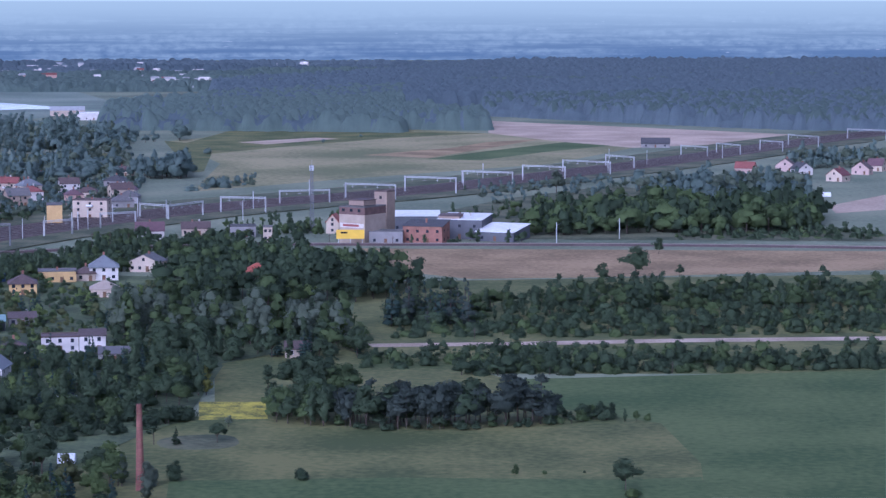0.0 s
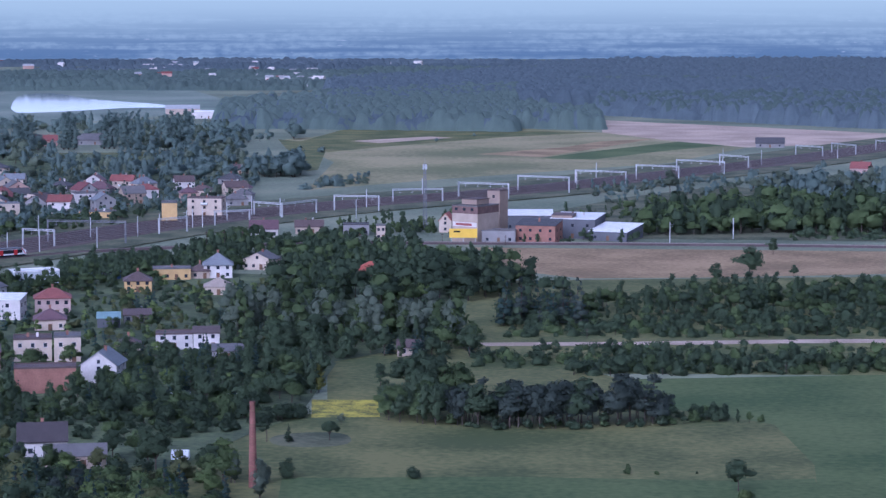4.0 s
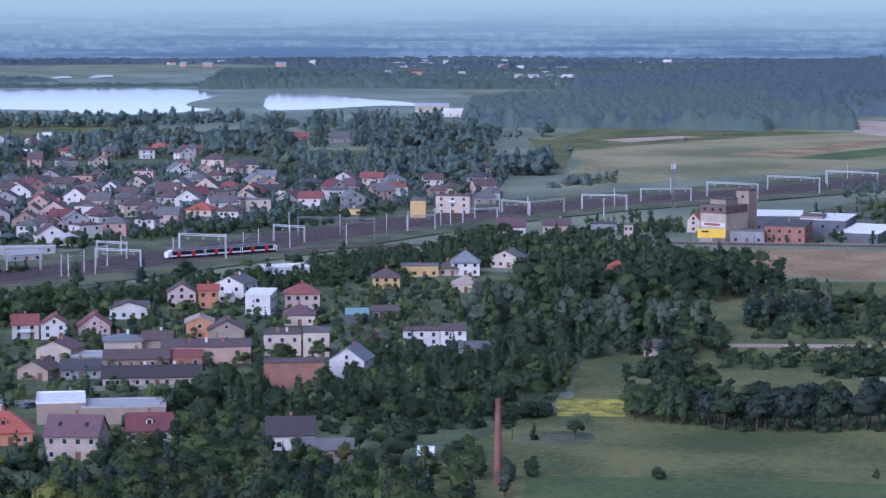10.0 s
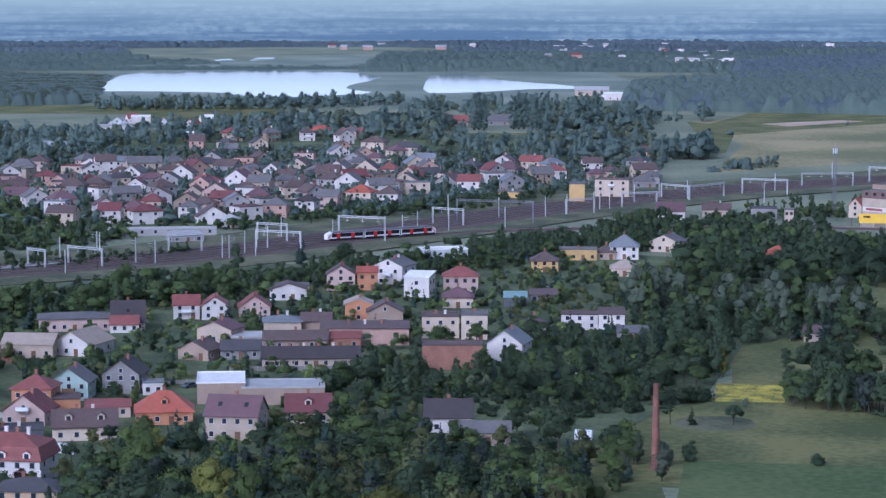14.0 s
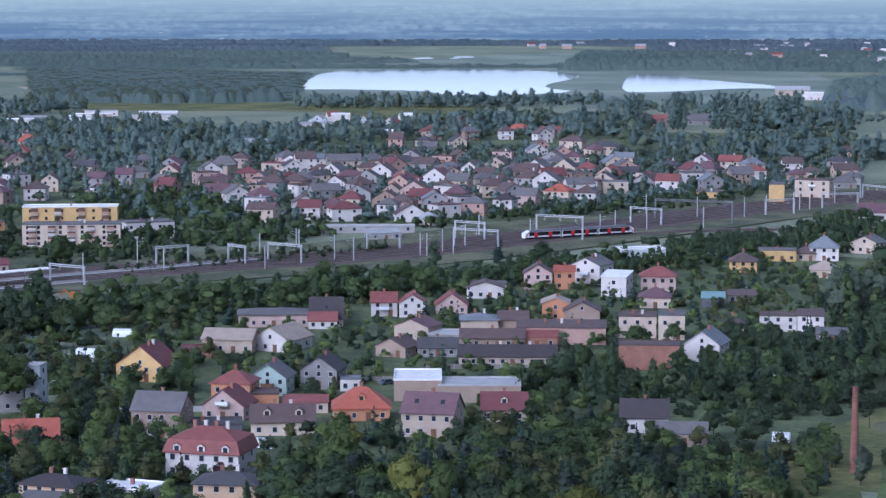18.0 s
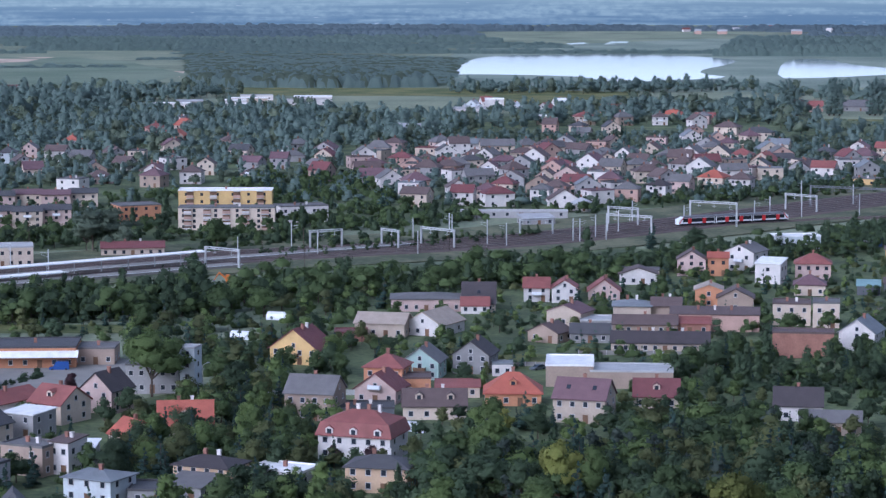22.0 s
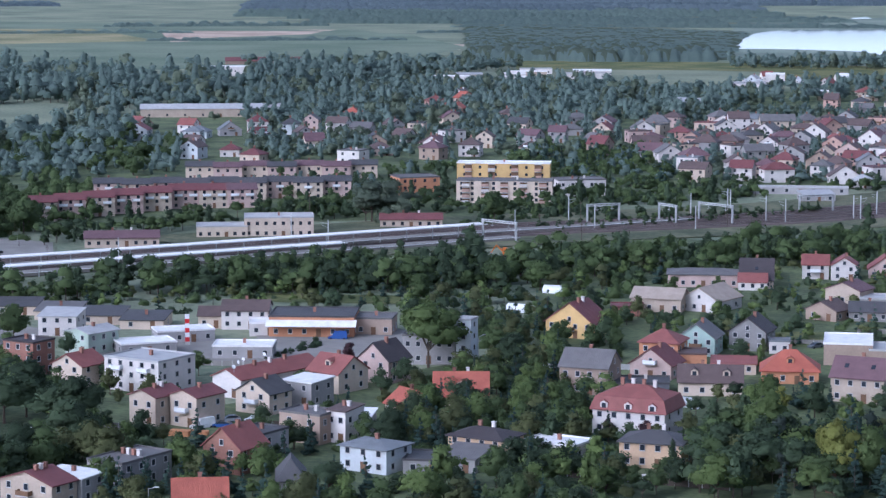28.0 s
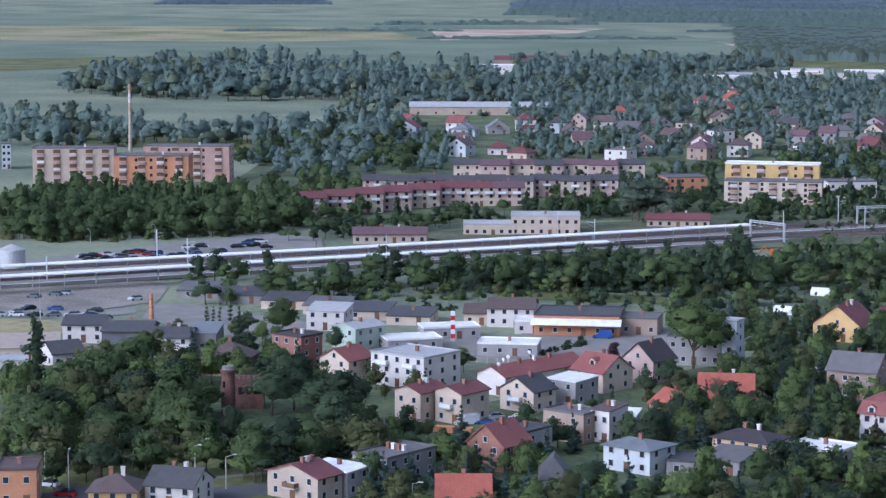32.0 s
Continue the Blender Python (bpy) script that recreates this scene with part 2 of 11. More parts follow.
def field(kind, label, *corners, name="ground", smooth=0):
    """A field, yard or road surface: a thin sheet on the land, each a little above the last."""
    LEVEL[0] += 0.004
    pts = [Vector((c[0], c[1])) for c in corners]
    for _ in range(smooth):
        pts = [p.lerp(q, s) for p, q in zip(pts, pts[1:] + pts[:1]) for s in (0.25, 0.75)]
    if max(p.length for p in pts) > 3200:
        fine = []
        for p, q in zip(pts, pts[1:] + pts[:1]):
            fine += [p.lerp(q, i / 6) for i in range(6)]
        pts = fine
    bm = bmesh.new()
    face = bm.faces.new([bm.verts.new((p.x, p.y, 0.0)) for p in pts])
    if face.normal.z < 0 or face.calc_area() and sum(a.x * b.y - b.x * a.y for a, b in zip(pts, pts[1:] + pts[:1])) < 0:
        face.normal_flip()
    if max(p.length for p in pts) > 3200:
        bmesh.ops.triangulate(bm, faces=bm.faces)
    for v in bm.verts:
        v.co.z = height(v.co.x, v.co.y) + LEVEL[0] + (0.5 if v.co.xy.length > 3200 else 0)
    bm.normal_update()
    for f in bm.faces:
        if f.normal.z < 0:
            f.normal_flip()
    me = bpy.data.meshes.new(name)
    bm.to_mesh(me)
    bm.free()
    me.materials.append(FIELDS[kind])
    return tagged(new(name, me), label, "field" if name == "ground" else name, kind="structure")


def backdrop():
    """The painted, glowing distance behind the land: a far ring with haze in its colours and faint bands of woods,
    fields and hamlets, paling into the misty sky.
    """
    m = bpy.data.materials.new("hazy_distance")
    m.use_nodes = True
    n, ln = m.node_tree.nodes, m.node_tree.links.new
    n.remove(n["Principled BSDF"])
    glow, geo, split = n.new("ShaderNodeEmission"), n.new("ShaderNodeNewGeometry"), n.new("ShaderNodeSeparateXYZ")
    ln(geo.outputs["Position"], split.inputs[0])

    def bands(stretch, low, high, detail):
        squash, tex, span = n.new("ShaderNodeVectorMath"), n.new("ShaderNodeTexNoise"), n.new("ShaderNodeMapRange")
        squash.operation = "MULTIPLY"
        squash.inputs[1].default_value = stretch
        ln(geo.outputs["Position"], squash.inputs[0])
        tex.inputs["Scale"].default_value, tex.inputs["Detail"].default_value, tex.inputs["Roughness"].default_value = 1.0, detail, 0.6
        ln(squash.outputs[0], tex.inputs["Vector"])
        span.inputs["From Min"].default_value, span.inputs["From Max"].default_value = low, high
        ln(tex.outputs["Fac"], span.inputs["Value"])
        return span.outputs[0]

    def blend(factor, first, second):
        mix = n.new("ShaderNodeMix")
        mix.data_type = "RGBA"
        ln(factor, mix.inputs["Factor"])
        for key, value in (("A", first), ("B", second)):
            if isinstance(value, tuple):
                mix.inputs[key].default_value = (*value, 1)
            else:
                ln(value, mix.inputs[key])
        return mix.outputs["Result"]

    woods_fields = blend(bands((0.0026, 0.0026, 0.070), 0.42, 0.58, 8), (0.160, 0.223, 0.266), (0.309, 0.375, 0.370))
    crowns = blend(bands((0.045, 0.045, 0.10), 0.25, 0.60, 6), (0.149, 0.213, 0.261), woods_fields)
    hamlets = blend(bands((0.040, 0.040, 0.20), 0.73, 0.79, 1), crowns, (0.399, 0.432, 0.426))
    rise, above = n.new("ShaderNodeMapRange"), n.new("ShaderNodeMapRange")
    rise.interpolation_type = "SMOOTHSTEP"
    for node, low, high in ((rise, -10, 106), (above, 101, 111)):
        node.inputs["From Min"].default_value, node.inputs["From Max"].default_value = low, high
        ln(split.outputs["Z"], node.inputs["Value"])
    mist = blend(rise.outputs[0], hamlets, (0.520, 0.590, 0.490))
    # Bright glowing band above the view, added for the ponds to mirror.
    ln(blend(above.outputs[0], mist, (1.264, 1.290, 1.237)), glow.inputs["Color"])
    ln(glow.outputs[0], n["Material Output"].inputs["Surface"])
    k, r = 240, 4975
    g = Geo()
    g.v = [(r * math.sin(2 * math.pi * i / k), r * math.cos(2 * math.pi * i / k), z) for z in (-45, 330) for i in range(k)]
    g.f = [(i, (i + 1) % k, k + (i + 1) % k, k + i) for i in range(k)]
    return setting("backdrop", g, m, "glowing backdrop with painted blue haze over woods, fields and sky", "backdrop")


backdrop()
# Base colour whitened in place of brighter sky reflection.
WATER = surface("sky_whitened_water", (0.24, 0.25, 0.24), 0.1, 0.2, 0.01, 0.3, 0.0, 0.0, 1.0)
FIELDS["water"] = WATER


# ---------- trees ----------
def blob_leaves(rng, blobs, per, size, droop=0.0):
    """Leaf clumps as bent quads over a set of ellipsoids: (x, y, z, rx, rz) each."""
    out = []
    for bx, by, bz, rx, rz in blobs:
        k = max(6, int(per * rx * rz))
        d = rng.normal(size=(k, 3))
        d /= np.linalg.norm(d, axis=1)[:, None]
        d[:, 2] = np.where(d[:, 2] < -0.45, -d[:, 2], d[:, 2])
        c = np.array((bx, by, bz)) + d * np.array((rx, rx, rz)) * rng.uniform(0.78, 1.14, (k, 1))
        n = d / np.array((rx, rx, rz)) + rng.normal(size=(k, 3)) * 0.5 / max(rx, rz)
        n[:, 2] += 0.15 / rz
        n /= np.linalg.norm(n, axis=1)[:, None]
        t = np.cross(n, rng.normal(size=(k, 3)))
        t /= np.linalg.norm(t, axis=1)[:, None] + 1e-9
        b = np.cross(n, t)
        s = size * rng.uniform(0.6, 1.35, (k, 1))
        out.append(np.stack([c - t * s, c - b * s * 0.8 + n * s * 0.2, c + t * s, c + b * s * 0.8 + n * s * 0.2], 1))
    return np.concatenate(out).reshape(-1, 3)


def core_shape(rng, blobs, shrink, sides, levels):
    """The leafy mass of each clump: an uneven lump of quads under the loose leaves."""
    quads = []
    for bx, by, bz, rx, rz in blobs:
        rings = []
        for l, h in levels:
            k = shrink * rng.uniform(0.84, 1.1, sides)
            a = bx + np.arange(sides) * (2 * math.pi / sides) + rng.uniform(-0.2, 0.2, sides)
            rings.append(np.stack([bx + np.cos(a) * rx * l * k, by + np.sin(a) * rx * l * k, bz + rz * h * k], 1))
        for a, b in zip(rings, rings[1:]):
            for i in range(sides):
                j = (i + 1) % sides
                quads += [a[i], a[j], b[j], b[i]]
        top = rings[-1]
        peak = top.mean(0) + np.array((0, 0, rz * 0.12))
        for i in range(0, sides - 1, 2):
            quads += [top[i], top[i + 1], top[(i + 2) % sides], peak]
        if sides % 2:
            quads += [top[sides - 1], top[0], (top[0] + peak) / 2, peak]
    return np.array(quads)


def trunk_quads(h, r, limbs, n=6):
    quads = []
    for p, q, r0, r1 in [((0, 0, -0.2), (0, 0, h), r, r * 0.45)] + limbs:
        p, q = np.array(p, float), np.array(q, float)
        ax = (q - p) / np.linalg.norm(q - p)
        u = np.cross(ax, (0.3, 1, 0.1))
        u /= np.linalg.norm(u)
        v = np.cross(ax, u)
        for i in range(n):
            a, b = 2 * math.pi * i / n, 2 * math.pi * (i + 1) / n
            for o, rr, ang in ((p, r0, a), (p, r0, b), (q, r1, b), (q, r1, a)):
                quads.append(o + (u * math.cos(ang) + v * math.sin(ang)) * rr)
    return np.array(quads)


CORES = {3: (7, ((0.5, -0.8), (1.0, -0.15), (0.84, 0.5), (0.45, 0.86))), 2: (5, ((0.8, -0.6), (1.0, 0.1), (0.55, 0.8))), 1: (5, ((0.9, -0.5), (1.0, 0.15), (0.55, 0.8))), 0: (6, ((1.0, -0.9), (1.0, 0.1), (0.6, 0.75)))}


def tree_shape(kind, seed, dense):
    """A tree one unit of about ten metres high: quads of its crown and of its trunk."""
    rng = np.random.default_rng(seed)
    blobs, limbs, trunk = [], [], (4.0, 0.2)
    if kind == "round":
        for i in range(11):
            a, r = rng.uniform(0, 6.28), rng.uniform(0.6, 2.9)
            z = rng.uniform(3.0, 8.4)
            r *= 1.0 - max(0, z - 5.8) / 4.5
            blobs.append((r * math.cos(a), r * math.sin(a), z, rng.uniform(1.2, 1.9), rng.uniform(1.0, 1.6)))
        blobs.append((0, 0, 5.2, 2.3, 2.9))
        limbs = [((0, 0, 2.6), (b[0] * 0.8, b[1] * 0.8, b[2]), 0.11, 0.04) for b in blobs[:5]]
    elif kind == "wide":
        for i in range(13):
            a, r = rng.uniform(0, 6.28), rng.uniform(0.8, 3.9)
            z = 3.4 + 4.6 * (1 - (r / 4.6) ** 2) * rng.uniform(0.35, 1.0)
            blobs.append((r * math.cos(a), r * math.sin(a), z, rng.uniform(1.3, 2.0), rng.uniform(0.9, 1.5)))
        blobs.append((0, 0, 5.4, 3.0, 2.3))
        limbs = [((0, 0, 2.4), (b[0] * 0.8, b[1] * 0.8, b[2]), 0.13, 0.05) for b in blobs[:6]]
    elif kind == "tall":
        for i in range(10):
            a, r = rng.uniform(0, 6.28), rng.uniform(0.2, 1.3)
            z = 1.9 + 7.4 * i / 9
            k = 1.0 - 0.5 * abs(z - 4.8) / 4.5
            blobs.append((r * k * math.cos(a), r * k * math.sin(a), z, 1.45 * k + 0.1, 1.2))
        limbs = [((0, 0, 2.0 + i), (b[0], b[1], b[2]), 0.07, 0.03) for i, b in enumerate(blobs[2:6])]
        trunk = (7.0, 0.16)
    elif kind == "poplar":
        for i in range(9):
            z = 0.9 + 8.4 * i / 8
            k = math.sin(math.pi * min(1, 0.2 + 0.8 * (i + 0.5) / 9)) ** 0.6
            blobs.append((rng.uniform(-0.3, 0.3), rng.uniform(-0.3, 0.3), z, 0.95 * k + 0.12, 0.95))
        trunk = (6.0, 0.2)
    elif kind == "spruce":
        for i in range(9):
            z = 1.0 + 8.6 * i / 8
            r = 2.1 * (1 - i / 8.6) + 0.15
            for j in range(max(1, int(5 - i * 0.5))):
                a = rng.uniform(0, 6.28)
                blobs.append((0.5 * r * math.cos(a), 0.5 * r * math.sin(a), z, 0.62 * r + 0.1, 0.62))
        trunk = (8.5, 0.15)
    elif kind == "pine":
        for i in range(10):
            a, r = rng.uniform(0, 6.28), rng.uniform(0.2, 1.7)
            z = rng.uniform(4.2, 9.1)
            r *= 1.15 - max(0, z - 5) / 6
            blobs.append((r * math.cos(a), r * math.sin(a), z, rng.uniform(0.8, 1.4), rng.uniform(0.6, 0.95)))
        limbs = [((0, 0, b[2] - 0.8), (b[0], b[1], b[2]), 0.07, 0.03) for b in blobs[:6]]
        trunk = (8.4, 0.17)
    elif kind == "shrub":
        for i in range(8):
            a, r = rng.uniform(0, 6.28), rng.uniform(0.3, 3.4)
            blobs.append((r * math.cos(a), r * math.sin(a), rng.uniform(1.0, 6.0) * (1 - r / 6.5), rng.uniform(1.5, 2.6), rng.uniform(1.4, 2.6)))
        blobs = [(a, b, max(c, e * 0.8), d, e) for a, b, c, d, e in blobs]
        limbs = [((0, 0, 0.2), (b[0] * 0.7, b[1] * 0.7, b[2]), 0.10, 0.04) for b in blobs[:4]]
        trunk = (2.5, 0.14)
    per, size = {3: (40, 0.22), 2: (19, 0.29), 1: (10.0, 0.36), 0: (4.2, 0.6)}[dense]
    if dense < 2:
        blobs = blobs[::2] if len(blobs) < 16 else blobs[::3]
        blobs = [(a, b, c, d * 1.25, e * 1.2) for a, b, c, d, e in blobs]
    else:
        blobs += [(a + d * rng.uniform(-0.9, 0.9), b + d * rng.uniform(-0.9, 0.9), c + e * rng.uniform(-0.3, 0.8), d * 0.6, e * 0.6) for a, b, c, d, e in blobs]
    if kind == "shrub":
        per, size = per * 0.55, size * 1.3
    if kind == "spruce":
        per, size = per * 0.9, size * 0.8
    crown = np.concatenate([blob_leaves(rng, blobs, per, size), core_shape(rng, blobs, 0.72 if dense > 1 else 0.8, *CORES[dense])])
    if dense < 2 and kind in ("round", "wide", "shrub"):
        crown[:, 2] -= 1.3
    bark = trunk_quads(trunk[0], trunk[1], limbs if dense > 1 else [], 6 if dense > 1 else 4)
    return crown, bark, leaf_normals(crown, blobs), bark * np.array((1, 1, 0)) + np.array((0, 0, 0.02))


def leaf_normals(crown, blobs):
    """Soft normals for foliage: each leaf shades as a part of its clump and of the whole crown."""
    b = np.array(blobs)
    mid, size = b[:, :3], b[:, [3, 3, 4]]
    own = np.argmin((((crown[:, None, :] - mid[None]) / size[None]) ** 2).sum(2), 1)
    near = (crown - mid[own]) / size[own]
    near /= np.linalg.norm(near, axis=1)[:, None] + 1e-6
    low, high = crown.min(0), crown.max(0)
    whole = (crown - (low + high) / 2) / ((high - low) / 2 + 0.1)
    n = 0.25 * near + 0.75 * whole + np.array((0, 0, 0.45))
    return n / (np.linalg.norm(n, axis=1)[:, None] + 1e-6)


SHAPES = {}


def shape(kind, seed, dense):
    key = (kind, seed, dense)
    if key not in SHAPES:
        SHAPES[key] = tree_shape(kind, seed * 17 + len(kind), dense)
    return SHAPES[key]


def quad_mesh(name, pts, mats, second=None, normals=None):
    """A mesh of loose quads; faces from number second on take the second material."""
    k = len(pts) // 4
    me = bpy.data.meshes.new(name)
    me.vertices.add(len(pts))
    me.vertices.foreach_set("co", np.ascontiguousarray(pts, dtype=np.float32).ravel())
    me.loops.add(len(pts))
    me.loops.foreach_set("vertex_index", np.arange(len(pts), dtype=np.int32))
    me.polygons.add(k)
    me.polygons.foreach_set("loop_start", np.arange(0, 4 * k, 4, dtype=np.int32))
    for m in mats:
        me.materials.append(m)
    if second is not None:
        index = np.zeros(k, dtype=np.int32)
        index[second:] = 1
        me.polygons.foreach_set("material_index", index)
    me.update(calc_edges=True)
    if normals is not None:
        n = normals / (np.linalg.norm(normals, axis=1)[:, None] + 1e-9)
        me.attributes.new("custom_normal", "FLOAT_VECTOR", "POINT").data.foreach_set("vector", np.ascontiguousarray(n, dtype=np.float32).ravel())
    return me


TREES = {}
KINDS = {"round": "broadleaf tree", "wide": "spreading broadleaf tree", "tall": "slender tall tree", "poplar": "columnar poplar", "spruce": "conical spruce", "pine": "scots pine", "shrub": "bush"}
TONES = {"dark": "dark green", "mid": "green", "light": "light green", "lime": "yellow-green", "olive": "olive green", "grey": "grey-green", "pine": "dark green", "spruce": "blue-green", "plum": "copper-leaved", "far": "blue-green", "soft": "haze-softened green"}


def tree(x, y, h, kind="round", tone="mid", seed=0, spread=1.0, where="standing in grass"):
    """One tree as a thing of its own: trunk and crown."""
    seed = seed % 5
    key = (kind, tone, seed)
    dense = 3 if math.hypot(x, y) < 620 else 2
    name = "bush" if kind == "shrub" else "tree"
    if (key, dense) not in TREES:
        crown, trunk, soft, _ = shape(kind, seed, dense)
        TREES[(key, dense)] = (quad_mesh("crown", crown, [LEAF[tone]], normals=soft), quad_mesh("trunk", trunk, [BIRCH if kind == "tall" and seed % 2 else BARK]))
    crown, trunk = TREES[(key, dense)]
    ob = thing(name, x, y, (x * 37 + y * 13) % 360, f"{TONES[tone]} {KINDS[kind]} {where}", "bush" if kind == "shrub" else "tree", "garden and field trees")
    ob.scale = (spread * h / 10, spread * h / 10, h / 10)
    part("trunk", trunk, BARK, ob)
    part("crown", crown, LEAF[tone], ob)
    return ob


def inside(x, y, poly):
    hit = False
    for (x0, y0), (x1, y1) in zip(poly, poly[1:] + poly[:1]):
        if (y0 > y) != (y1 > y) and x < x0 + (y - y0) / (y1 - y0) * (x1 - x0):
            hit = not hit
    return hit


KEEP_CLEAR = []


def clear(x, y, r):
    KEEP_CLEAR.append((x, y, r))


def is_clear(x, y, pad):
    return all((x - a) ** 2 + (y - b) ** 2 > (r + pad) ** 2 for a, b, r in KEEP_CLEAR)


def spots(poly, gap, seed, pad=0.0, limit=4000):
    rng = random.Random(seed)
    x0, x1 = min(p[0] for p in poly), max(p[0] for p in poly)
    y0, y1 = min(p[1] for p in poly), max(p[1] for p in poly)
    out = []
    yy = y0
    while yy < y1:
        xx = x0
        while xx < x1:
            px, py = xx + rng.uniform(0, gap), yy + rng.uniform(0, gap)
            if inside(px, py, poly) and is_clear(px, py, pad):
                out.append((px, py, rng.random(), rng.random()))
            xx += gap
        yy += gap
    return out[:limit]


def closed_wood(label, mix, h, gap, seed, poly):
    """A far wood with a closed roof of crowns: domes of many trees run together, down to the ground at its ragged edge."""
    rng = np.random.default_rng(seed)
    px, py = np.array([p[0] for p in poly]), np.array([p[1] for p in poly])
    step = 2.4 if np.hypot(px, py).mean() < 2300 else 3.4
    x0, y0 = px.min() - 12, py.min() - 12
    nx, ny = int((px.max() + 12 - x0) / step) + 1, int((py.max() + 12 - y0) / step) + 1
    gx, gy = np.meshgrid(x0 + np.arange(nx) * step, y0 + np.arange(ny) * step, indexing="ij")
    gx, gy = gx + rng.uniform(-0.35, 0.35, gx.shape) * step, gy + rng.uniform(-0.35, 0.35, gy.shape) * step
    z, own = np.zeros(gx.shape), np.zeros(gx.shape, dtype=int)
    for x, y, a, b in spots(poly, gap, seed, 0.6, 20000):
        kind, _ = mix[int(a * len(mix)) % len(mix)]
        top = h * (0.66 + 0.62 * b) * (0.6 if kind == "shrub" else 1.0)
        r = gap * (0.6 + 0.45 * a) * (0.6 if kind in ("tall", "poplar", "spruce") else 1.0)
        i0, i1 = max(0, int((x - r * 1.5 - x0) / step)), int((x + r * 1.5 - x0) / step) + 2
        j0, j1 = max(0, int((y - r * 1.5 - y0) / step)), int((y + r * 1.5 - y0) / step) + 2
        d = ((gx[i0:i1, j0:j1] - x) ** 2 + (gy[i0:i1, j0:j1] - y) ** 2) / r ** 2
        dome = top * (0.25 + 0.75 * np.sqrt(np.clip(1.15 - d, 0, 1)))
        win = (dome > z[i0:i1, j0:j1]) & (d < 1.15)
        z[i0:i1, j0:j1][win] = dome[win]
        own[i0:i1, j0:j1][win] = int(a * len(mix)) % len(mix)
    z = np.where(z > 0.5, z + rng.uniform(-1.0, 1.0, z.shape), -0.6)
    n = np.stack([-np.gradient(z, step, axis=0) * 0.3, -np.gradient(z, step, axis=1) * 0.3, np.full(z.shape, 1.3)], -1)
    far = np.clip((np.hypot(gx, gy) - 3200) / 1750, 0, None)
    p = np.stack([gx, gy, z + 24.0 * (0.5 * far + 0.5 * far * far)], -1)
    quad = lambda a: np.stack([a[:-1, :-1], a[1:, :-1], a[1:, 1:], a[:-1, 1:]], 2)
    tall = quad(z[..., None]).max(2)[..., 0] > 0.4
    pts, soft, tree_of = quad(p)[tall], quad(n)[tall], own[:-1, :-1][tall]
    for tone in dict.fromkeys(t for _, t in mix):
        mine = np.isin(tree_of, [i for i, m in enumerate(mix) if m[1] == tone])
        if mine.any():
            tagged(new("woods", quad_mesh("woods", pts[mine].reshape(-1, 3), [LEAF[tone]], normals=soft[mine].reshape(-1, 3))), f"{TONES[tone]} {label}", "woods", kind="stuff")


def woods(label, mix, h, gap, seed, *poly, dense=1, jitter=0.38, pad=0.6, keep=1.0, closed=False):
    """A wood, copse or hedge that nobody could count: one object of many whole trees. mix: (kind, tone) pairs."""
    rng = random.Random(seed)
    if dense and min(math.hypot(*p) for p in poly) > (640 if dense == 2 else 850):
        dense -= 1
    if closed:
        return closed_wood(label, mix, h, min(gap, 7.0) / keep ** 0.5, seed, list(poly))
    by_tone = {}
    for x, y, a, b in spots(list(poly), gap, seed, pad):
        if rng.random() > keep:
            continue
        kind, tone = mix[int(a * len(mix)) % len(mix)]
        crown, trunk, soft, bark = shape(kind, int(b * 5), dense)
        s = h * (1 + jitter * (2 * rng.random() - 1)) / 10
        ang = b * 6.283 * 7
        c, n = math.cos(ang), math.sin(ang)
        wide = s * (0.85 + 0.4 * rng.random())
        m = np.array(((c * wide, -n * wide, 0), (n * wide, c * wide, 0), (0, 0, s)))
        at = np.array((x, y, height(x, y)))
        crowns, trunks, faces, barks = by_tone.setdefault(tone, ([], [], [], []))
        crowns.append(crown @ m.T + at)
        trunks.append(trunk @ m.T + at)
        faces.append(soft @ m.T)
        barks.append(bark @ m.T)
    for tone, (crowns, trunks, faces, barks) in by_tone.items():
        pts = np.concatenate(crowns + trunks)
        first = sum(len(c) for c in crowns) // 4
        tagged(new("woods", quad_mesh("woods", pts, [LEAF[tone], BARK], first, np.concatenate(faces + barks))), f"{TONES[tone]} {label}", "woods", kind="stuff")


# ---------- houses ----------
CACHE = {}


def unit(key, build):
    if key not in CACHE:
        CACHE[key] = build()
    return CACHE[key]


def window_unit(w, h):
    """A window frame: one closed ring with a sloping sill."""
    def build():
        g = Geo()
        a, k = w / 2, 0.11
        for y, sill in ((-0.07, 0.06), (0.05, 0.0)):
            g.v += [(-a, y - sill, -sill), (a, y - sill, -sill), (a, y, h), (-a, y, h), (-a + k, y, k), (a - k, y, k), (a - k, y, h - k), (-a + k, y, h - k)]
        for i in range(4):
            j = (i + 1) % 4
            g.f += [(i, j, 4 + j, 4 + i), (8 + i, 12 + i, 12 + j, 8 + j), (i, 8 + i, 8 + j, j), (4 + i, 4 + j, 12 + j, 12 + i)]
        return g.mesh("window")
    return unit(("win", w, h), build)


def pane_unit(w, h):
    return unit(("pane", w, h), lambda: Geo().box(-w / 2 + 0.1, w / 2 - 0.1, -0.02, 0.03, 0.1, h - 0.1).mesh("pane"))


def add_window(parent, x, y, z, turn, w=1.2, h=1.4, frame=None, pane=True):
    if not pane:
        return part("window", unit(("far", w, h), lambda: Geo().box(-w / 2, w / 2, -0.06, 0.05, 0, h).mesh("window")), GLASS, parent, at=pose(x, y, z, 0, 0, turn))
    fr = part("window", window_unit(w, h), frame or FRAME, parent, at=pose(x, y, z, 0, 0, turn))
    part("pane", pane_unit(w, h), GLASS, fr)
    return fr


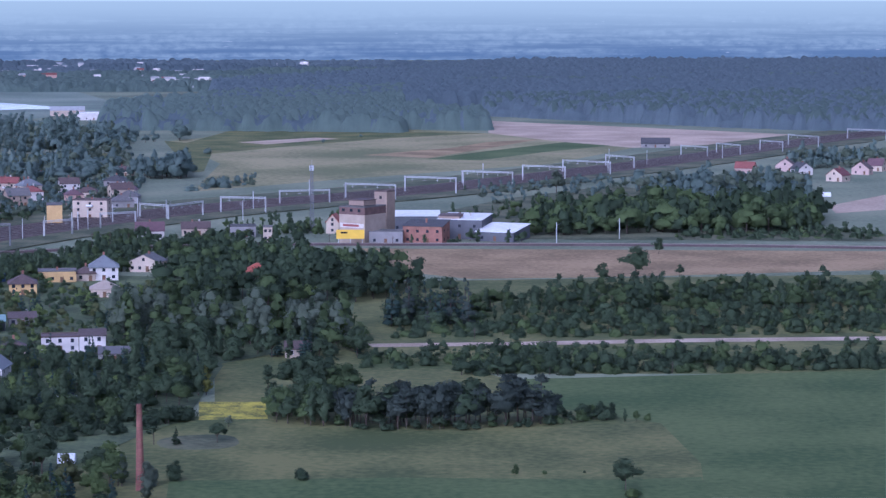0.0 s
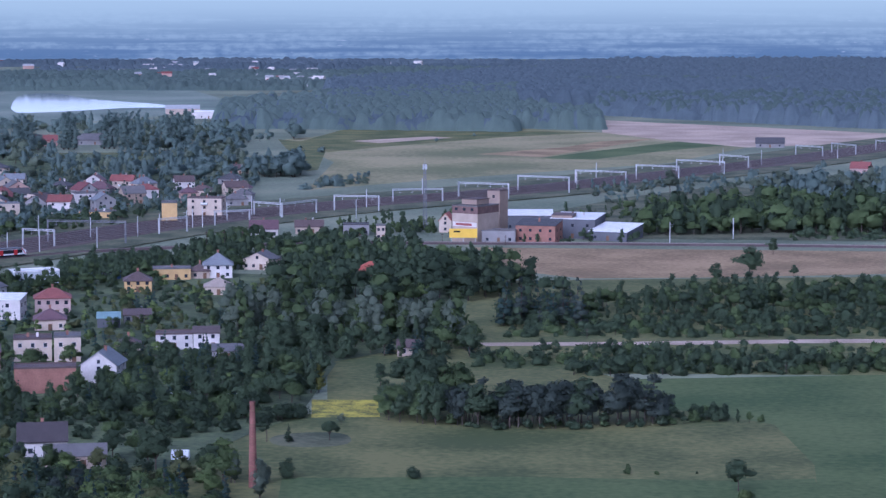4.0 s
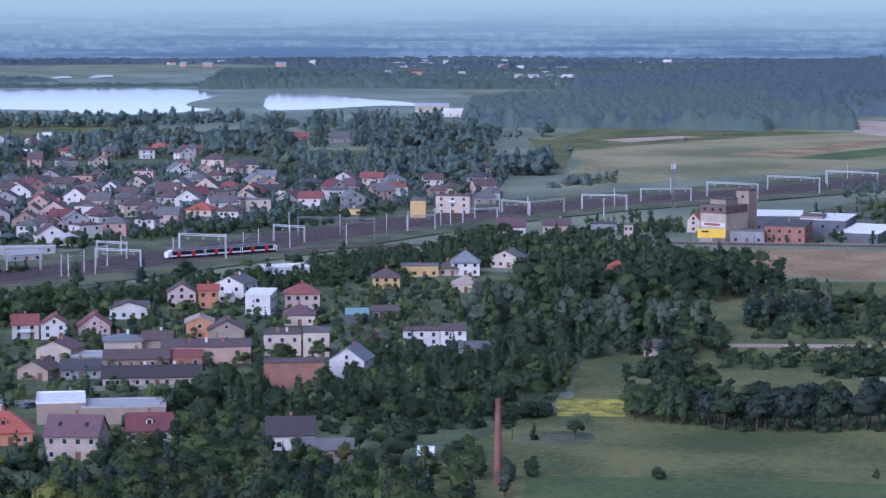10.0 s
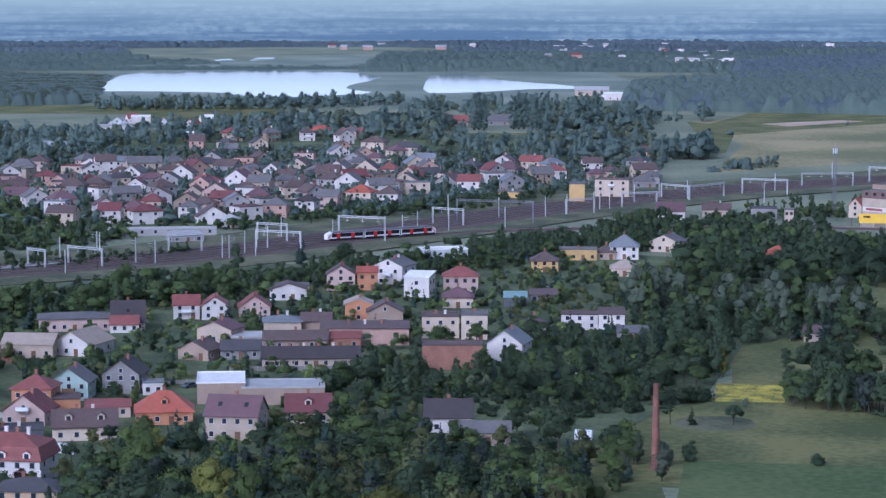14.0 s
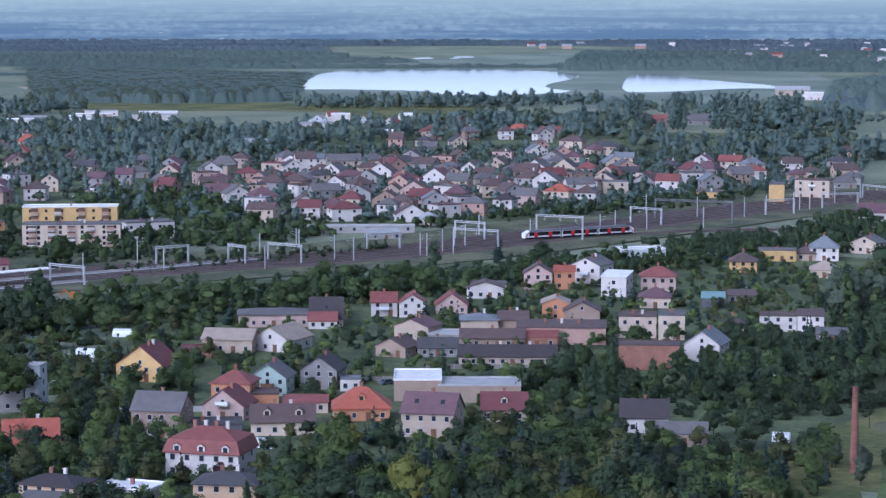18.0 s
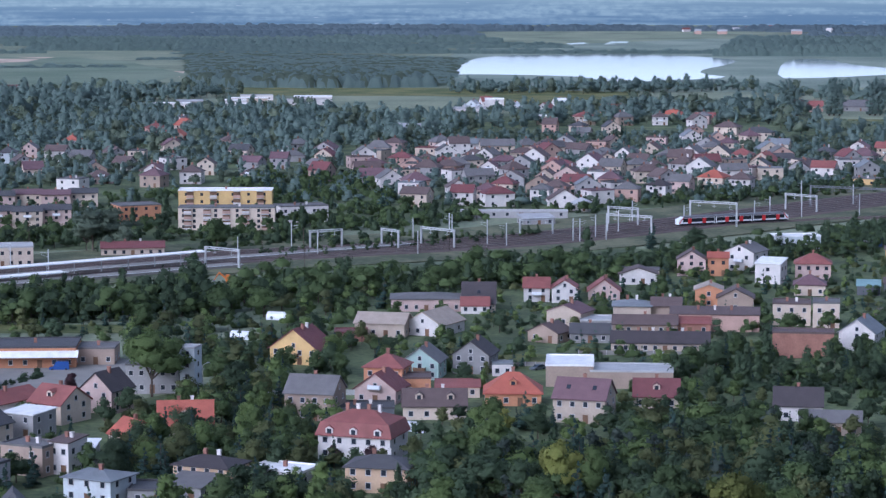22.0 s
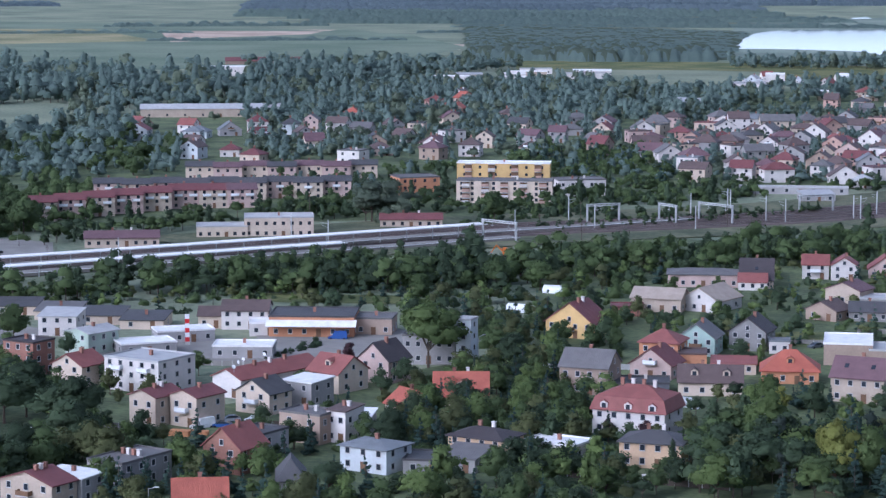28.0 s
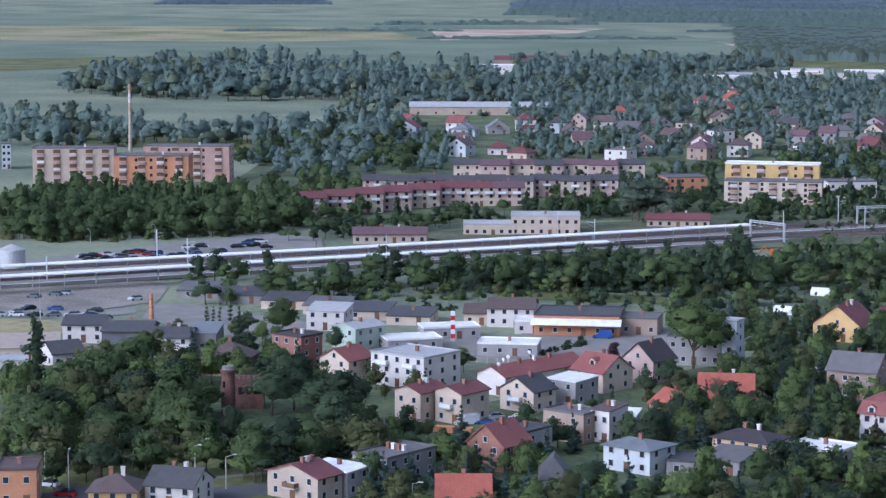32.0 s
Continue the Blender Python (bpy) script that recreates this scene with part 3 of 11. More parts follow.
def roof_geo(roof, ridge, w, d, h, rh, over=0.5, th=0.22):
    g = Geo()
    if roof == "gable":
        if ridge == "x":
            s, half, ln = rh / (d / 2), d / 2 + over, w / 2 + over * 0.7
        else:
            s, half, ln = rh / (w / 2), w / 2 + over, d / 2 + over * 0.7
        e = h - s * over
        g.extrude([(-half, e), (0, h + rh), (half, e), (half, e + th), (0, h + rh + th * 1.2), (-half, e + th)], -ln, ln, "x" if ridge == "x" else "y")
    elif roof in ("hip", "mansard"):
        a, b = w / 2 + over, d / 2 + over
        if roof == "mansard":
            k = 0.9
            low = [(-a, -b, h), (a, -b, h), (a, b, h), (-a, b, h)]
            mid = [(-a + k, -b + k, h + rh * 0.55), (a - k, -b + k, h + rh * 0.55), (a - k, b - k, h + rh * 0.55), (-a + k, b - k, h + rh * 0.55)]
            r = max(0.3, a - k - (b - k))
            top = [(-r, 0, h + rh), (r, 0, h + rh)]
            base = [(p[0], p[1], h - th) for p in low]
            g.add(base + low + mid + top, [(3, 2, 1, 0)] + [(i, (i + 1) % 4, 4 + (i + 1) % 4, 4 + i) for i in range(4)] + [(4 + i, 4 + (i + 1) % 4, 8 + (i + 1) % 4, 8 + i) for i in range(4)]
                  + [(8, 9, 13, 12), (9, 10, 13), (10, 11, 12, 13), (11, 8, 12)])
        else:
            low = [(-a, -b, h), (a, -b, h), (a, b, h), (-a, b, h)]
            base = [(p[0], p[1], h - th) for p in low]
            if a >= b:
                top = [(-max(0.2, a - b), 0, h + rh), (max(0.2, a - b), 0, h + rh)]
                faces = [(4, 5, 9, 8), (5, 6, 9), (6, 7, 8, 9), (7, 4, 8)]
            else:
                top = [(0, -(b - a), h + rh), (0, b - a, h + rh)]
                faces = [(4, 5, 8), (5, 6, 9, 8), (6, 7, 9), (7, 4, 8, 9)]
            g.add(base + low + top, [(3, 2, 1, 0)] + [(i, (i + 1) % 4, 4 + (i + 1) % 4, 4 + i) for i in range(4)] + faces)
    elif roof == "mono":
        a, b = w / 2 + over * 0.6, d / 2 + over * 0.6
        g.extrude([(-b, h), (b, h + rh), (b, h + rh + th), (-b, h + th)], -a, a, "x")
    else:
        a, b = w / 2 + 0.12, d / 2 + 0.12
        g.box(-a, a, -b, b, h, h + 0.16)
        for x0, x1, y0, y1 in ((-a, a, -b, -b + 0.25), (-a, a, b - 0.25, b), (-a, -a + 0.25, -b + 0.25, b - 0.25), (a - 0.25, a, -b + 0.25, b - 0.25)):
            g.box(x0, x1, y0, y1, h + 0.16, h + 0.45)
    return g


WORDS = {"gable": "pitched roof", "hip": "hipped roof", "mansard": "mansard roof", "mono": "sloping shed roof", "flat": "flat roof"}
STOREYS = {1: "single-storey", 2: "two-storey", 3: "three-storey", 4: "four-storey", 5: "five-storey"}


def house(x, y, rot, w, d, h, roof, rh, wall, roof_c, floors=2, cols=3, side=2, ridge="x", chimneys=1, balcony=0, dormers=0, kind="house", fine=True, skylights=0, tag="", door=True, frame=None, extra="", loggias=0):
    """A house: walls, roof, chimneys, windows, door, and what else it has."""
    label = f"{wall.replace('_', ' ')} {STOREYS[floors]} {kind.replace('_', ' ')} with {roof_c.replace('_', ' ')} {WORDS[roof]}" + (" " + extra if extra else "")
    ob = thing(kind, x, y, rot, label, kind.replace("_", " "), tag, z=height(x, y))
    clear(x, y, 0.36 * math.hypot(w, d) + 0.6)
    wm, rm = wall_mat(wall), roof_mat(roof_c)
    g = Geo()
    if roof == "gable" and ridge == "x":
        g.extrude([(-d / 2, -0.3), (d / 2, -0.3), (d / 2, h), (0, h + rh), (-d / 2, h)], -w / 2, w / 2, "x")
    elif roof == "gable":
        g.extrude([(-w / 2, -0.3), (w / 2, -0.3), (w / 2, h), (0, h + rh), (-w / 2, h)], -d / 2, d / 2, "y")
    elif roof == "mono":
        g.extrude([(-d / 2, -0.3), (d / 2, -0.3), (d / 2, h + rh), (-d / 2, h)], -w / 2, w / 2, "x")
    else:
        g.box(-w / 2, w / 2, -d / 2, d / 2, -0.3, h - 0.02)
    body = part("wall", g, wm, ob)
    part("roof", roof_geo(roof, ridge, w, d, h, rh), rm, ob)
    storey = h / floors
    ww, wh = (1.15, 1.3) if fine else (1.1, 1.2)
    z0 = 0.95
    for f in range(floors):
        z = z0 + f * storey
        if z + wh > h - 0.1:
            z = max(0.5, h - wh - 0.25)
        for i in range(cols):
            px = (i + 0.5) * w / cols - w / 2
            if f == 0 and i == cols // 2 and door and cols > 1:
                part("door", unit("door", lambda: Geo().box(-0.5, 0.5, -0.06, 0.04, 0, 2.05).box(-0.6, -0.5, -0.09, 0.04, 0, 2.15).box(0.5, 0.6, -0.09, 0.04, 0, 2.15).mesh("door")), WOODF, ob, at=pose(px, -d / 2, 0.15))
                continue
            add_window(ob, px, -d / 2, z, 0, ww, wh, frame, fine)
        for i in range(side):
            py = (i + 0.5) * d / side - d / 2
            if (rot - math.degrees(math.atan2(-x, y))) % 360 > 180:
                add_window(ob, w / 2, py, z, 90, ww, wh, frame, fine)
            else:
                add_window(ob, -w / 2, py, z, -90, ww, wh, frame, fine)
    if roof == "gable" and rh > 2.2:
        if ridge == "y":
            add_window(ob, 0, -d / 2, h + 0.3, 0, 1.0, 1.2, frame, fine)
        else:
            add_window(ob, w / 2, 0, h + 0.3, 90, 1.0, 1.2, frame, fine)
    for i in range(chimneys):
        k = (i + 1) / (chimneys + 1) - 0.5
        cx, cy = (k * w * 0.75, 0.5) if ridge == "x" else (0.6, k * d * 0.75)
        top = h + (rh if roof != "flat" else 0.3) + 0.9
        c = Geo().box(cx - 0.35, cx + 0.35, cy - 0.3, cy + 0.3, h - 0.2, top).box(cx - 0.43, cx + 0.43, cy - 0.38, cy + 0.38, top, top + 0.14)
        part("chimney", c, BRICK if i % 2 == 0 else wall_mat("white"), ob)
    for i in range(balcony):
        bx = (i + 0.5) * w / balcony - w / 2 if balcony > 1 else 0.0
        bz = storey * (floors - 1) if floors > 1 else h
        bal = part("balcony", Geo().box(bx - 1.5, bx + 1.5, -d / 2 - 1.2, -d / 2, bz - 0.05, bz + 0.12), CONCRETE, ob)
        part("railing", Geo().box(bx - 1.5, bx + 1.5, -d / 2 - 1.2, -d / 2 - 1.14, bz + 0.2, bz + 1.05).box(bx - 1.5, bx - 1.44, -d / 2 - 1.14, -d / 2, bz + 0.2, bz + 1.05).box(bx + 1.44, bx + 1.5, -d / 2 - 1.14, -d / 2, bz + 0.2, bz + 1.05), WHITE if wall in ("white", "pink", "cream") else WOODF, bal)
    for i in range(loggias):
        lx = (i + 0.5) * w / loggias - w / 2
        for f in range(floors):
            lz = f * storey + 0.25
            lg = part("loggia", Geo().box(lx - 1.5, lx + 1.5, -d / 2 - 0.9, -d / 2 + 0.1, lz + storey - 0.55, lz + storey - 0.35), CONCRETE, ob)
            # Brown panel on the wall face, its dark colour standing for recess shade.
            part("loggia_back", Geo().box(lx - 1.45, lx + 1.45, -d / 2 - 0.12, -d / 2 + 0.05, lz, lz + storey - 0.6), WOODF, lg, "brown panel with recess shade in its colour")
            part("railing", Geo().box(lx - 1.45, lx + 1.45, -d / 2 - 0.85, -d / 2 - 0.78, lz, lz + 0.95), wall_mat("salmon" if (i + f) % 3 else "white"), lg)
    for i in range(dormers):
        dx = (i + 0.5) * w / dormers - w / 2
        slope = d / 2 * (0.62 if roof != "mansard" else 1.02)
        zb = h + (rh * 0.3 if roof != "mansard" else 0.1)
        dm = part("dormer", Geo().extrude([(-dx - 0.8, zb), (-dx + 0.8, zb), (-dx + 0.8, zb + 1.25), (-dx, zb + 1.7), (-dx - 0.8, zb + 1.25)], -slope - 0.25, -0.6, "y"), wm, ob)
        part("dormer_roof", Geo().extrude([(-dx - 1.0, zb + 1.15), (-dx, zb + 1.75), (-dx + 1.0, zb + 1.15), (-dx + 1.0, zb + 1.27), (-dx, zb + 1.9), (-dx - 1.0, zb + 1.27)], -slope - 0.4, -0.5, "y"), rm, dm)
        add_window(dm, dx, -slope - 0.25, zb + 0.2, 0, 0.9, 1.0, frame, False)
    for i in range(skylights):
        sx = (i + 0.5) * w / skylights - w / 2
        if roof == "gable" and ridge == "x":
            part("skylight", Geo().box(-0.45, 0.45, -0.6, 0.6, -0.05, 0.08), GLASS, ob, at=pose(sx, -d / 4, h + rh / 2 + 0.28, math.degrees(math.atan2(rh, d / 2))))
    return ob


# ---------- railway ----------
def offset_line(pts, s):
    """A line of plan points set s metres to the right of its way."""
    out = []
    for i, p in enumerate(pts):
        a, b = Vector(pts[max(0, i - 1)]), Vector(pts[min(len(pts) - 1, i + 1)])
        t = (b - a).normalized()
        out.append((p[0] + t.y * s, p[1] - t.x * s))
    return out


def smooth_line(pts, rounds=2):
    pts = [Vector(p) for p in pts]
    for _ in range(rounds):
        pts = [pts[0]] + [p.lerp(q, s) for p, q in zip(pts, pts[1:]) for s in (0.25, 0.75)] + [pts[-1]]
    return [tuple(p) for p in pts]


def strip(pts, outline):
    """An outline of (across, up) points drawn along a line of plan points."""
    g = Geo()
    n = len(outline)
    for i, p in enumerate(pts):
        a, b = Vector(pts[max(0, i - 1)]), Vector(pts[min(len(pts) - 1, i + 1)])
        t = (b - a).normalized()
        g.v += [(p[0] + t.y * s, p[1] - t.x * s, z) for s, z in outline]
    for i in range(len(pts) - 1):
        g.f += [(i * n + k, i * n + (k + 1) % n, (i + 1) * n + (k + 1) % n, (i + 1) * n + k) for k in range(n)]
    g.f += [tuple(range(n - 1, -1, -1)), tuple(range(len(g.v) - n, len(g.v)))]
    return g


def track(pts, s):
    line = offset_line(pts, s)
    rails = thing("railway_track", 0, 0, 0, "pair of worn steel rails on dark sleepers and rusty ballast", "railway track", "tracks", "structure")
    for o in (-0.75, 0.75):
        part("rail", strip(offset_line(line, o), [(-0.07, 0.7), (0.07, 0.7), (0.07, 0.9), (-0.07, 0.9)]), RAIL, rails)
    return line


def gantry(x0, y0, x1, y1, h=8.5, masts=(), group="catenary portals", tone=None):
    """A catenary portal: two steel legs, a lattice beam, hangers with insulators."""
    d = math.hypot(x1 - x0, y1 - y0)
    ob = thing("catenary_portal", x0, y0, math.degrees(math.atan2(y1 - y0, x1 - x0)), "pale galvanised steel catenary portal standing over the tracks", "catenary portal", group)
    tone = tone or METAL
    for px in (0, d):
        leg = Geo()
        for a, b in ((-0.30, -0.10), (0.10, 0.30)):
            leg.box(px + a, px + b, -0.26, 0.26, -0.3, h)
        for k in range(8):
            leg.box(px - 0.12, px + 0.12, -0.16, 0.16, 0.6 + k * (h - 0.8) / 8, 0.75 + k * (h - 0.8) / 8)
        part("leg", leg, tone, ob)
    beam = Geo()
    for z in (h - 0.75, h - 0.12):
        beam.box(-0.4, d + 0.4, -0.32, 0.32, z, z + 0.2)
    n = max(3, int(d / 1.6))
    for k in range(n):
        a, b = k * d / n, (k + 1) * d / n
        beam.tube((a, 0, h - 0.7), (b, 0, h - 0.1), 0.06, n=4)
        beam.tube((b, 0, h - 0.7), (b, 0, h - 0.1), 0.06, n=4)
    part("beam", beam, tone, ob)
    for k in range(max(1, int(d / 6))):
        px = (k + 0.7) * d / max(1, int(d / 6)) - 1.0
        hang = part("hanger", Geo().box(px - 0.06, px + 0.06, -0.06, 0.06, h - 2.3, h - 0.7).box(px - 0.9, px + 0.9, -0.04, 0.04, h - 1.9, h - 1.8), tone, ob)
        part("insulator", Geo().tube((px, 0, h - 2.7), (px, 0, h - 2.3), 0.1, n=6), WOODF, hang)
    return ob


def mast(x, y, h=8.5, rot=0.0, arm=True):
    ob = thing("catenary_mast", x, y, rot, "pale steel catenary mast beside the railway tracks", "catenary mast", "catenary masts")
    part("post", Geo().box(-0.17, 0.17, -0.14, 0.14, -0.3, h).box(-0.24, 0.24, -0.2, 0.2, -0.3, 0.5), METAL, ob)
    if arm:
        part("arm", Geo().tube((0, 0, h - 1.2), (2.6, 0, h - 0.9), 0.06, n=5).tube((0, 0, h - 2.6), (2.4, 0, h - 1.6), 0.05, n=5), METAL, ob)
    return ob


def lamp_post(x, y, h=8.0, rot=0.0, double=False):
    ob = thing("street_lamp", x, y, rot, "slim grey street lamp on a concrete post", "street lamp", "street lamps")
    part("post", Geo().tube((0, 0, -0.2), (0, 0, h), 0.13, 0.07, 8), CONCRETE, ob)
    for s in ((1, -1) if double else (1,)):
        part("arm", Geo().tube((0, 0, h - 0.1), (1.4 * s, 0, h + 0.3), 0.05, n=6), METAL, ob)
        part("lamp_head", Geo().box(min(1.2 * s, 2.0 * s), max(1.2 * s, 2.0 * s), -0.16, 0.16, h + 0.25, h + 0.42), METAL, ob)
    return ob


def car(x, y, rot, color, name="car", long=4.3):
    """A parked car: body, cabin, glass, wheels, lamps."""
    tones = {"white": (0.7, 0.7, 0.7), "black": (0.02, 0.02, 0.022), "silver": (0.42, 0.43, 0.45), "red": (0.36, 0.02, 0.02), "blue": (0.04, 0.09, 0.28), "grey": (0.13, 0.14, 0.15)}
    paint = surface(color + "_car_paint", tones[color], 0.25, 0.08, 0.5, 3.0, 0.0, 0.1, 0.5)
    ob = thing(name, x, y, rot, f"{color} {'delivery van' if name == 'van' else 'car'} parked on the paved ground", name, "parked cars")
    k = long / 4.3
    top = 2.3 if name == "van" else 1.45
    key = (name, color)
    body = unit(("carb", key), lambda: Geo().extrude([(-2.1 * k, 0.3), (2.1 * k, 0.3), (2.15 * k, 0.7), (1.95 * k, 0.85), (1.1 * k, 0.95), (-2.0 * k, 1.0), (-2.12 * k, 0.7)], -0.86, 0.86, "y").mesh("body"))
    part("body", body, paint, ob)
    cab = [(1.3 * k, 0.96), (0.6 * k, top), (-2.0 * k, top), (-2.08 * k, 0.98)] if name == "van" else [(1.1 * k, 0.93), (0.35 * k, top), (-1.2 * k, top), (-1.9 * k, 0.98)]
    part("cabin", unit(("carc", key), lambda: Geo().extrude(cab[::-1], -0.76, 0.76, "y").mesh("cabin")), paint if name == "van" else GLASS, ob)
    for wx in (-1.3 * k, 1.3 * k):
        for wy in (-0.8, 0.8):
            part("wheel", unit("wheel", lambda: Geo().tube((0, -0.1, 0), (0, 0.1, 0), 0.32, n=12).mesh("wheel")), BLACK, ob, at=pose(wx, wy, 0.32))
    return ob


# ---------- far belts of wood and far farms ----------
BELTS = {}


def canopy(seed, long, deep):
    """A stretch of closed wood ten metres high: crown beside crown, ragged edges, down to the ground in front and behind."""
    g = np.random.default_rng(seed)
    k = int(long * deep / 30)
    cx, cy = g.uniform(-long / 2, long / 2, k), g.uniform(-deep / 2, deep / 2, k)
    cr, ch = g.uniform(3.4, 6.6, k), g.uniform(5.0, 10.6, k)
    ch *= 0.45 + 0.55 * np.clip((deep / 2 - np.abs(cy)) / 9, 0, 1) * np.clip((long / 2 - np.abs(cx)) / 14, 0.3, 1)
    xs = np.arange(-long / 2 - 3, long / 2 + 3, 1.7)
    ys = np.concatenate([[-deep / 2 - 2.0], np.arange(-deep / 2 - 1, deep / 2 + 1.5, 2.6), [deep / 2 + 2.5]])
    x, y = np.meshgrid(xs, ys, indexing="ij")
    x, y = x + g.uniform(-0.6, 0.6, x.shape), y + g.uniform(-0.7, 0.7, y.shape)
    d = ((x[..., None] - cx) ** 2 + (y[..., None] - cy) ** 2) / cr ** 2
    z = (ch * (0.3 + 0.7 * np.sqrt(np.clip(1.2 - d, 0, 1))) * (d < 1.2)).max(-1) + g.uniform(-0.5, 0.5, x.shape)
    z[:, 0] = z[:, -1] = -1.0
    z[0] = z[-1] = -1.0
    dx, dy = np.gradient(z, 1.7, axis=0), np.gradient(z, 2.6, axis=1)
    p, n = np.stack([x, y, z], -1), np.stack([-dx * 0.3, -dy * 0.3, np.ones_like(z) * 1.3], -1)
    quad = lambda a: np.stack([a[:-1, :-1], a[1:, :-1], a[1:, 1:], a[:-1, 1:]], 2).reshape(-1, 3)
    return quad(p), quad(n)


def far_belt(turn0, turn1, far, deep, h, seed, tone="far", gaps=0.2):
    """A belt of far woods along an arc round the lookout: alike stretches, each one object."""
    rng = random.Random(seed)
    long = 260.0
    for k in range(5):
        if (k, tone, deep) not in BELTS:
            pts, soft = canopy(k + 5, long, deep)
            BELTS[(k, tone, deep)] = quad_mesh("woods", pts, [LEAF[tone]], normals=soft)
    turn = turn0
    while turn < turn1:
        step = math.degrees(long * rng.uniform(0.8, 1.0) / far)
        if rng.random() > gaps:
            r = far + rng.uniform(-0.5, 0.5) * deep
            x, y = r * math.sin(radians(turn)), r * math.cos(radians(turn))
            ob = new("woods", BELTS[(rng.randrange(5), tone, deep)])
            ob.matrix_basis = pose(x, y, height(x, y) - 1.2, 0, 0, -turn + rng.uniform(-4, 4))
            ob.scale = (rng.choice((-1, 1)), 1, h / 10 * rng.uniform(0.85, 1.2))
            tagged(ob, f"far {TONES[tone]} belt of woods on the plain", "woods", kind="stuff")
        turn += step


def far_farms(turn0, turn1, near, far, count, seed):
    """Far hamlets that nobody could count: walls and pitched roofs of small houses, one object."""
    rng = random.Random(seed)
    g, slots = Geo(), []
    for _ in range(count):
        turn, r = radians(rng.uniform(turn0, turn1)), rng.uniform(near, far)
        x, y = r * math.sin(turn), r * math.cos(turn)
        z, w, a = height(x, y), rng.uniform(7, 15), rng.uniform(-0.5, 0.5) - turn
        c, n = math.cos(a), math.sin(a)
        h = rng.uniform(3.0, 5.0)
        first = len(g.f)
        k = len(g.v)
        g.extrude([(-3.6, -1), (3.6, -1), (3.6, h), (-3.6, h)], -w / 2, w / 2, "x")
        g.extrude([(-4.2, h), (0, h + 2.6), (4.2, h)], -w / 2 - 0.4, w / 2 + 0.4, "x")
        g.v[k:] = [(x + c * p[0] - n * p[1], y + n * p[0] + c * p[1], z + p[2]) for p in g.v[k:]]
        wall, roof = rng.choice((0, 0, 1)), rng.choice((0, 2, 3, 3))
        slots += [wall] * 6 + [roof] * 5
    me = g.mesh("far_houses")
    for m in (wall_mat("white"), wall_mat("salmon"), roof_mat("red"), roof_mat("light_grey")):
        me.materials.append(m)
    me.polygons.foreach_set("material_index", np.array(slots, dtype=np.int32))
    return tagged(new("far_houses", me), "far hamlet of small pale houses among trees", "houses", kind="stuff")


def container(x, y, rot, color):
    """A steel shipping container with ribbed sides and double doors."""
    ob = thing("container", x, y, rot, f"{color} painted steel container used as a site office", "container", "site containers")
    paint = surface(color + "_container_paint", {"blue": (0.10, 0.17, 0.30), "white": (0.6, 0.6, 0.6)}[color], 0.5, 0.2)
    part("body", Geo().box(-3.0, 3.0, -1.2, 1.2, 0.15, 2.6), paint, ob)
    for k in range(8):
        part("rib", Geo().box(-2.8 + k * 0.8, -2.65 + k * 0.8, -1.27, -1.2, 0.25, 2.5), paint, ob)
    part("door", Geo().box(3.0, 3.08, -1.1, 1.1, 0.25, 2.5), paint, ob)
    part("skid", Geo().box(-2.9, 2.9, -1.0, 1.0, -0.1, 0.15), GREYSTEEL, ob)
    return ob


def excavator(x, y, rot):
    """A tracked digger with its arm folded down."""
    ob = thing("excavator", x, y, rot, "orange tracked excavator with its arm lowered", "excavator", "diggers beside the platform")
    paint = surface("orange_machine_paint", (0.50, 0.16, 0.03), 0.45, 0.15)
    for side in (-1.1, 1.1):
        part("track", Geo().extrude([(-1.9, 0.35), (-1.5, 0.0), (1.5, 0.0), (1.9, 0.35), (1.5, 0.75), (-1.5, 0.75)], side - 0.3, side + 0.3, "y"), BLACK, ob)
    part("deck", Geo().box(-1.9, 1.5, -1.3, 1.3, 0.8, 1.9), paint, ob)
    cab = part("cab", Geo().box(0.2, 1.6, -1.3, -0.2, 1.9, 3.0), paint, ob)
    part("pane", Geo().box(0.35, 1.66, -1.34, -0.3, 2.15, 2.85), GLASS, cab)
    part("boom", Geo().tube((1.3, 0.4, 1.8), (3.6, 0.4, 3.8), 0.28, n=6), paint, ob)
    part("stick", Geo().tube((3.6, 0.4, 3.8), (5.2, 0.4, 1.4), 0.2, n=6), paint, ob)
    part("bucket", Geo().extrude([(-5.8, 0.3), (-4.8, 0.2), (-4.9, 1.4), (-5.4, 1.3)], -0.1, 0.9, "y"), GREYSTEEL, ob)
    return ob


def awning(house_ob, w, y0, y1, z0, z1):
    part("awning", Geo().extrude([(y0, z0), (y1, z1), (y1, z1 + 0.15), (y0, z0 + 0.15)], -w / 2, w / 2, "x"), roof_mat("white"), house_ob, "pale sheet-metal awning")



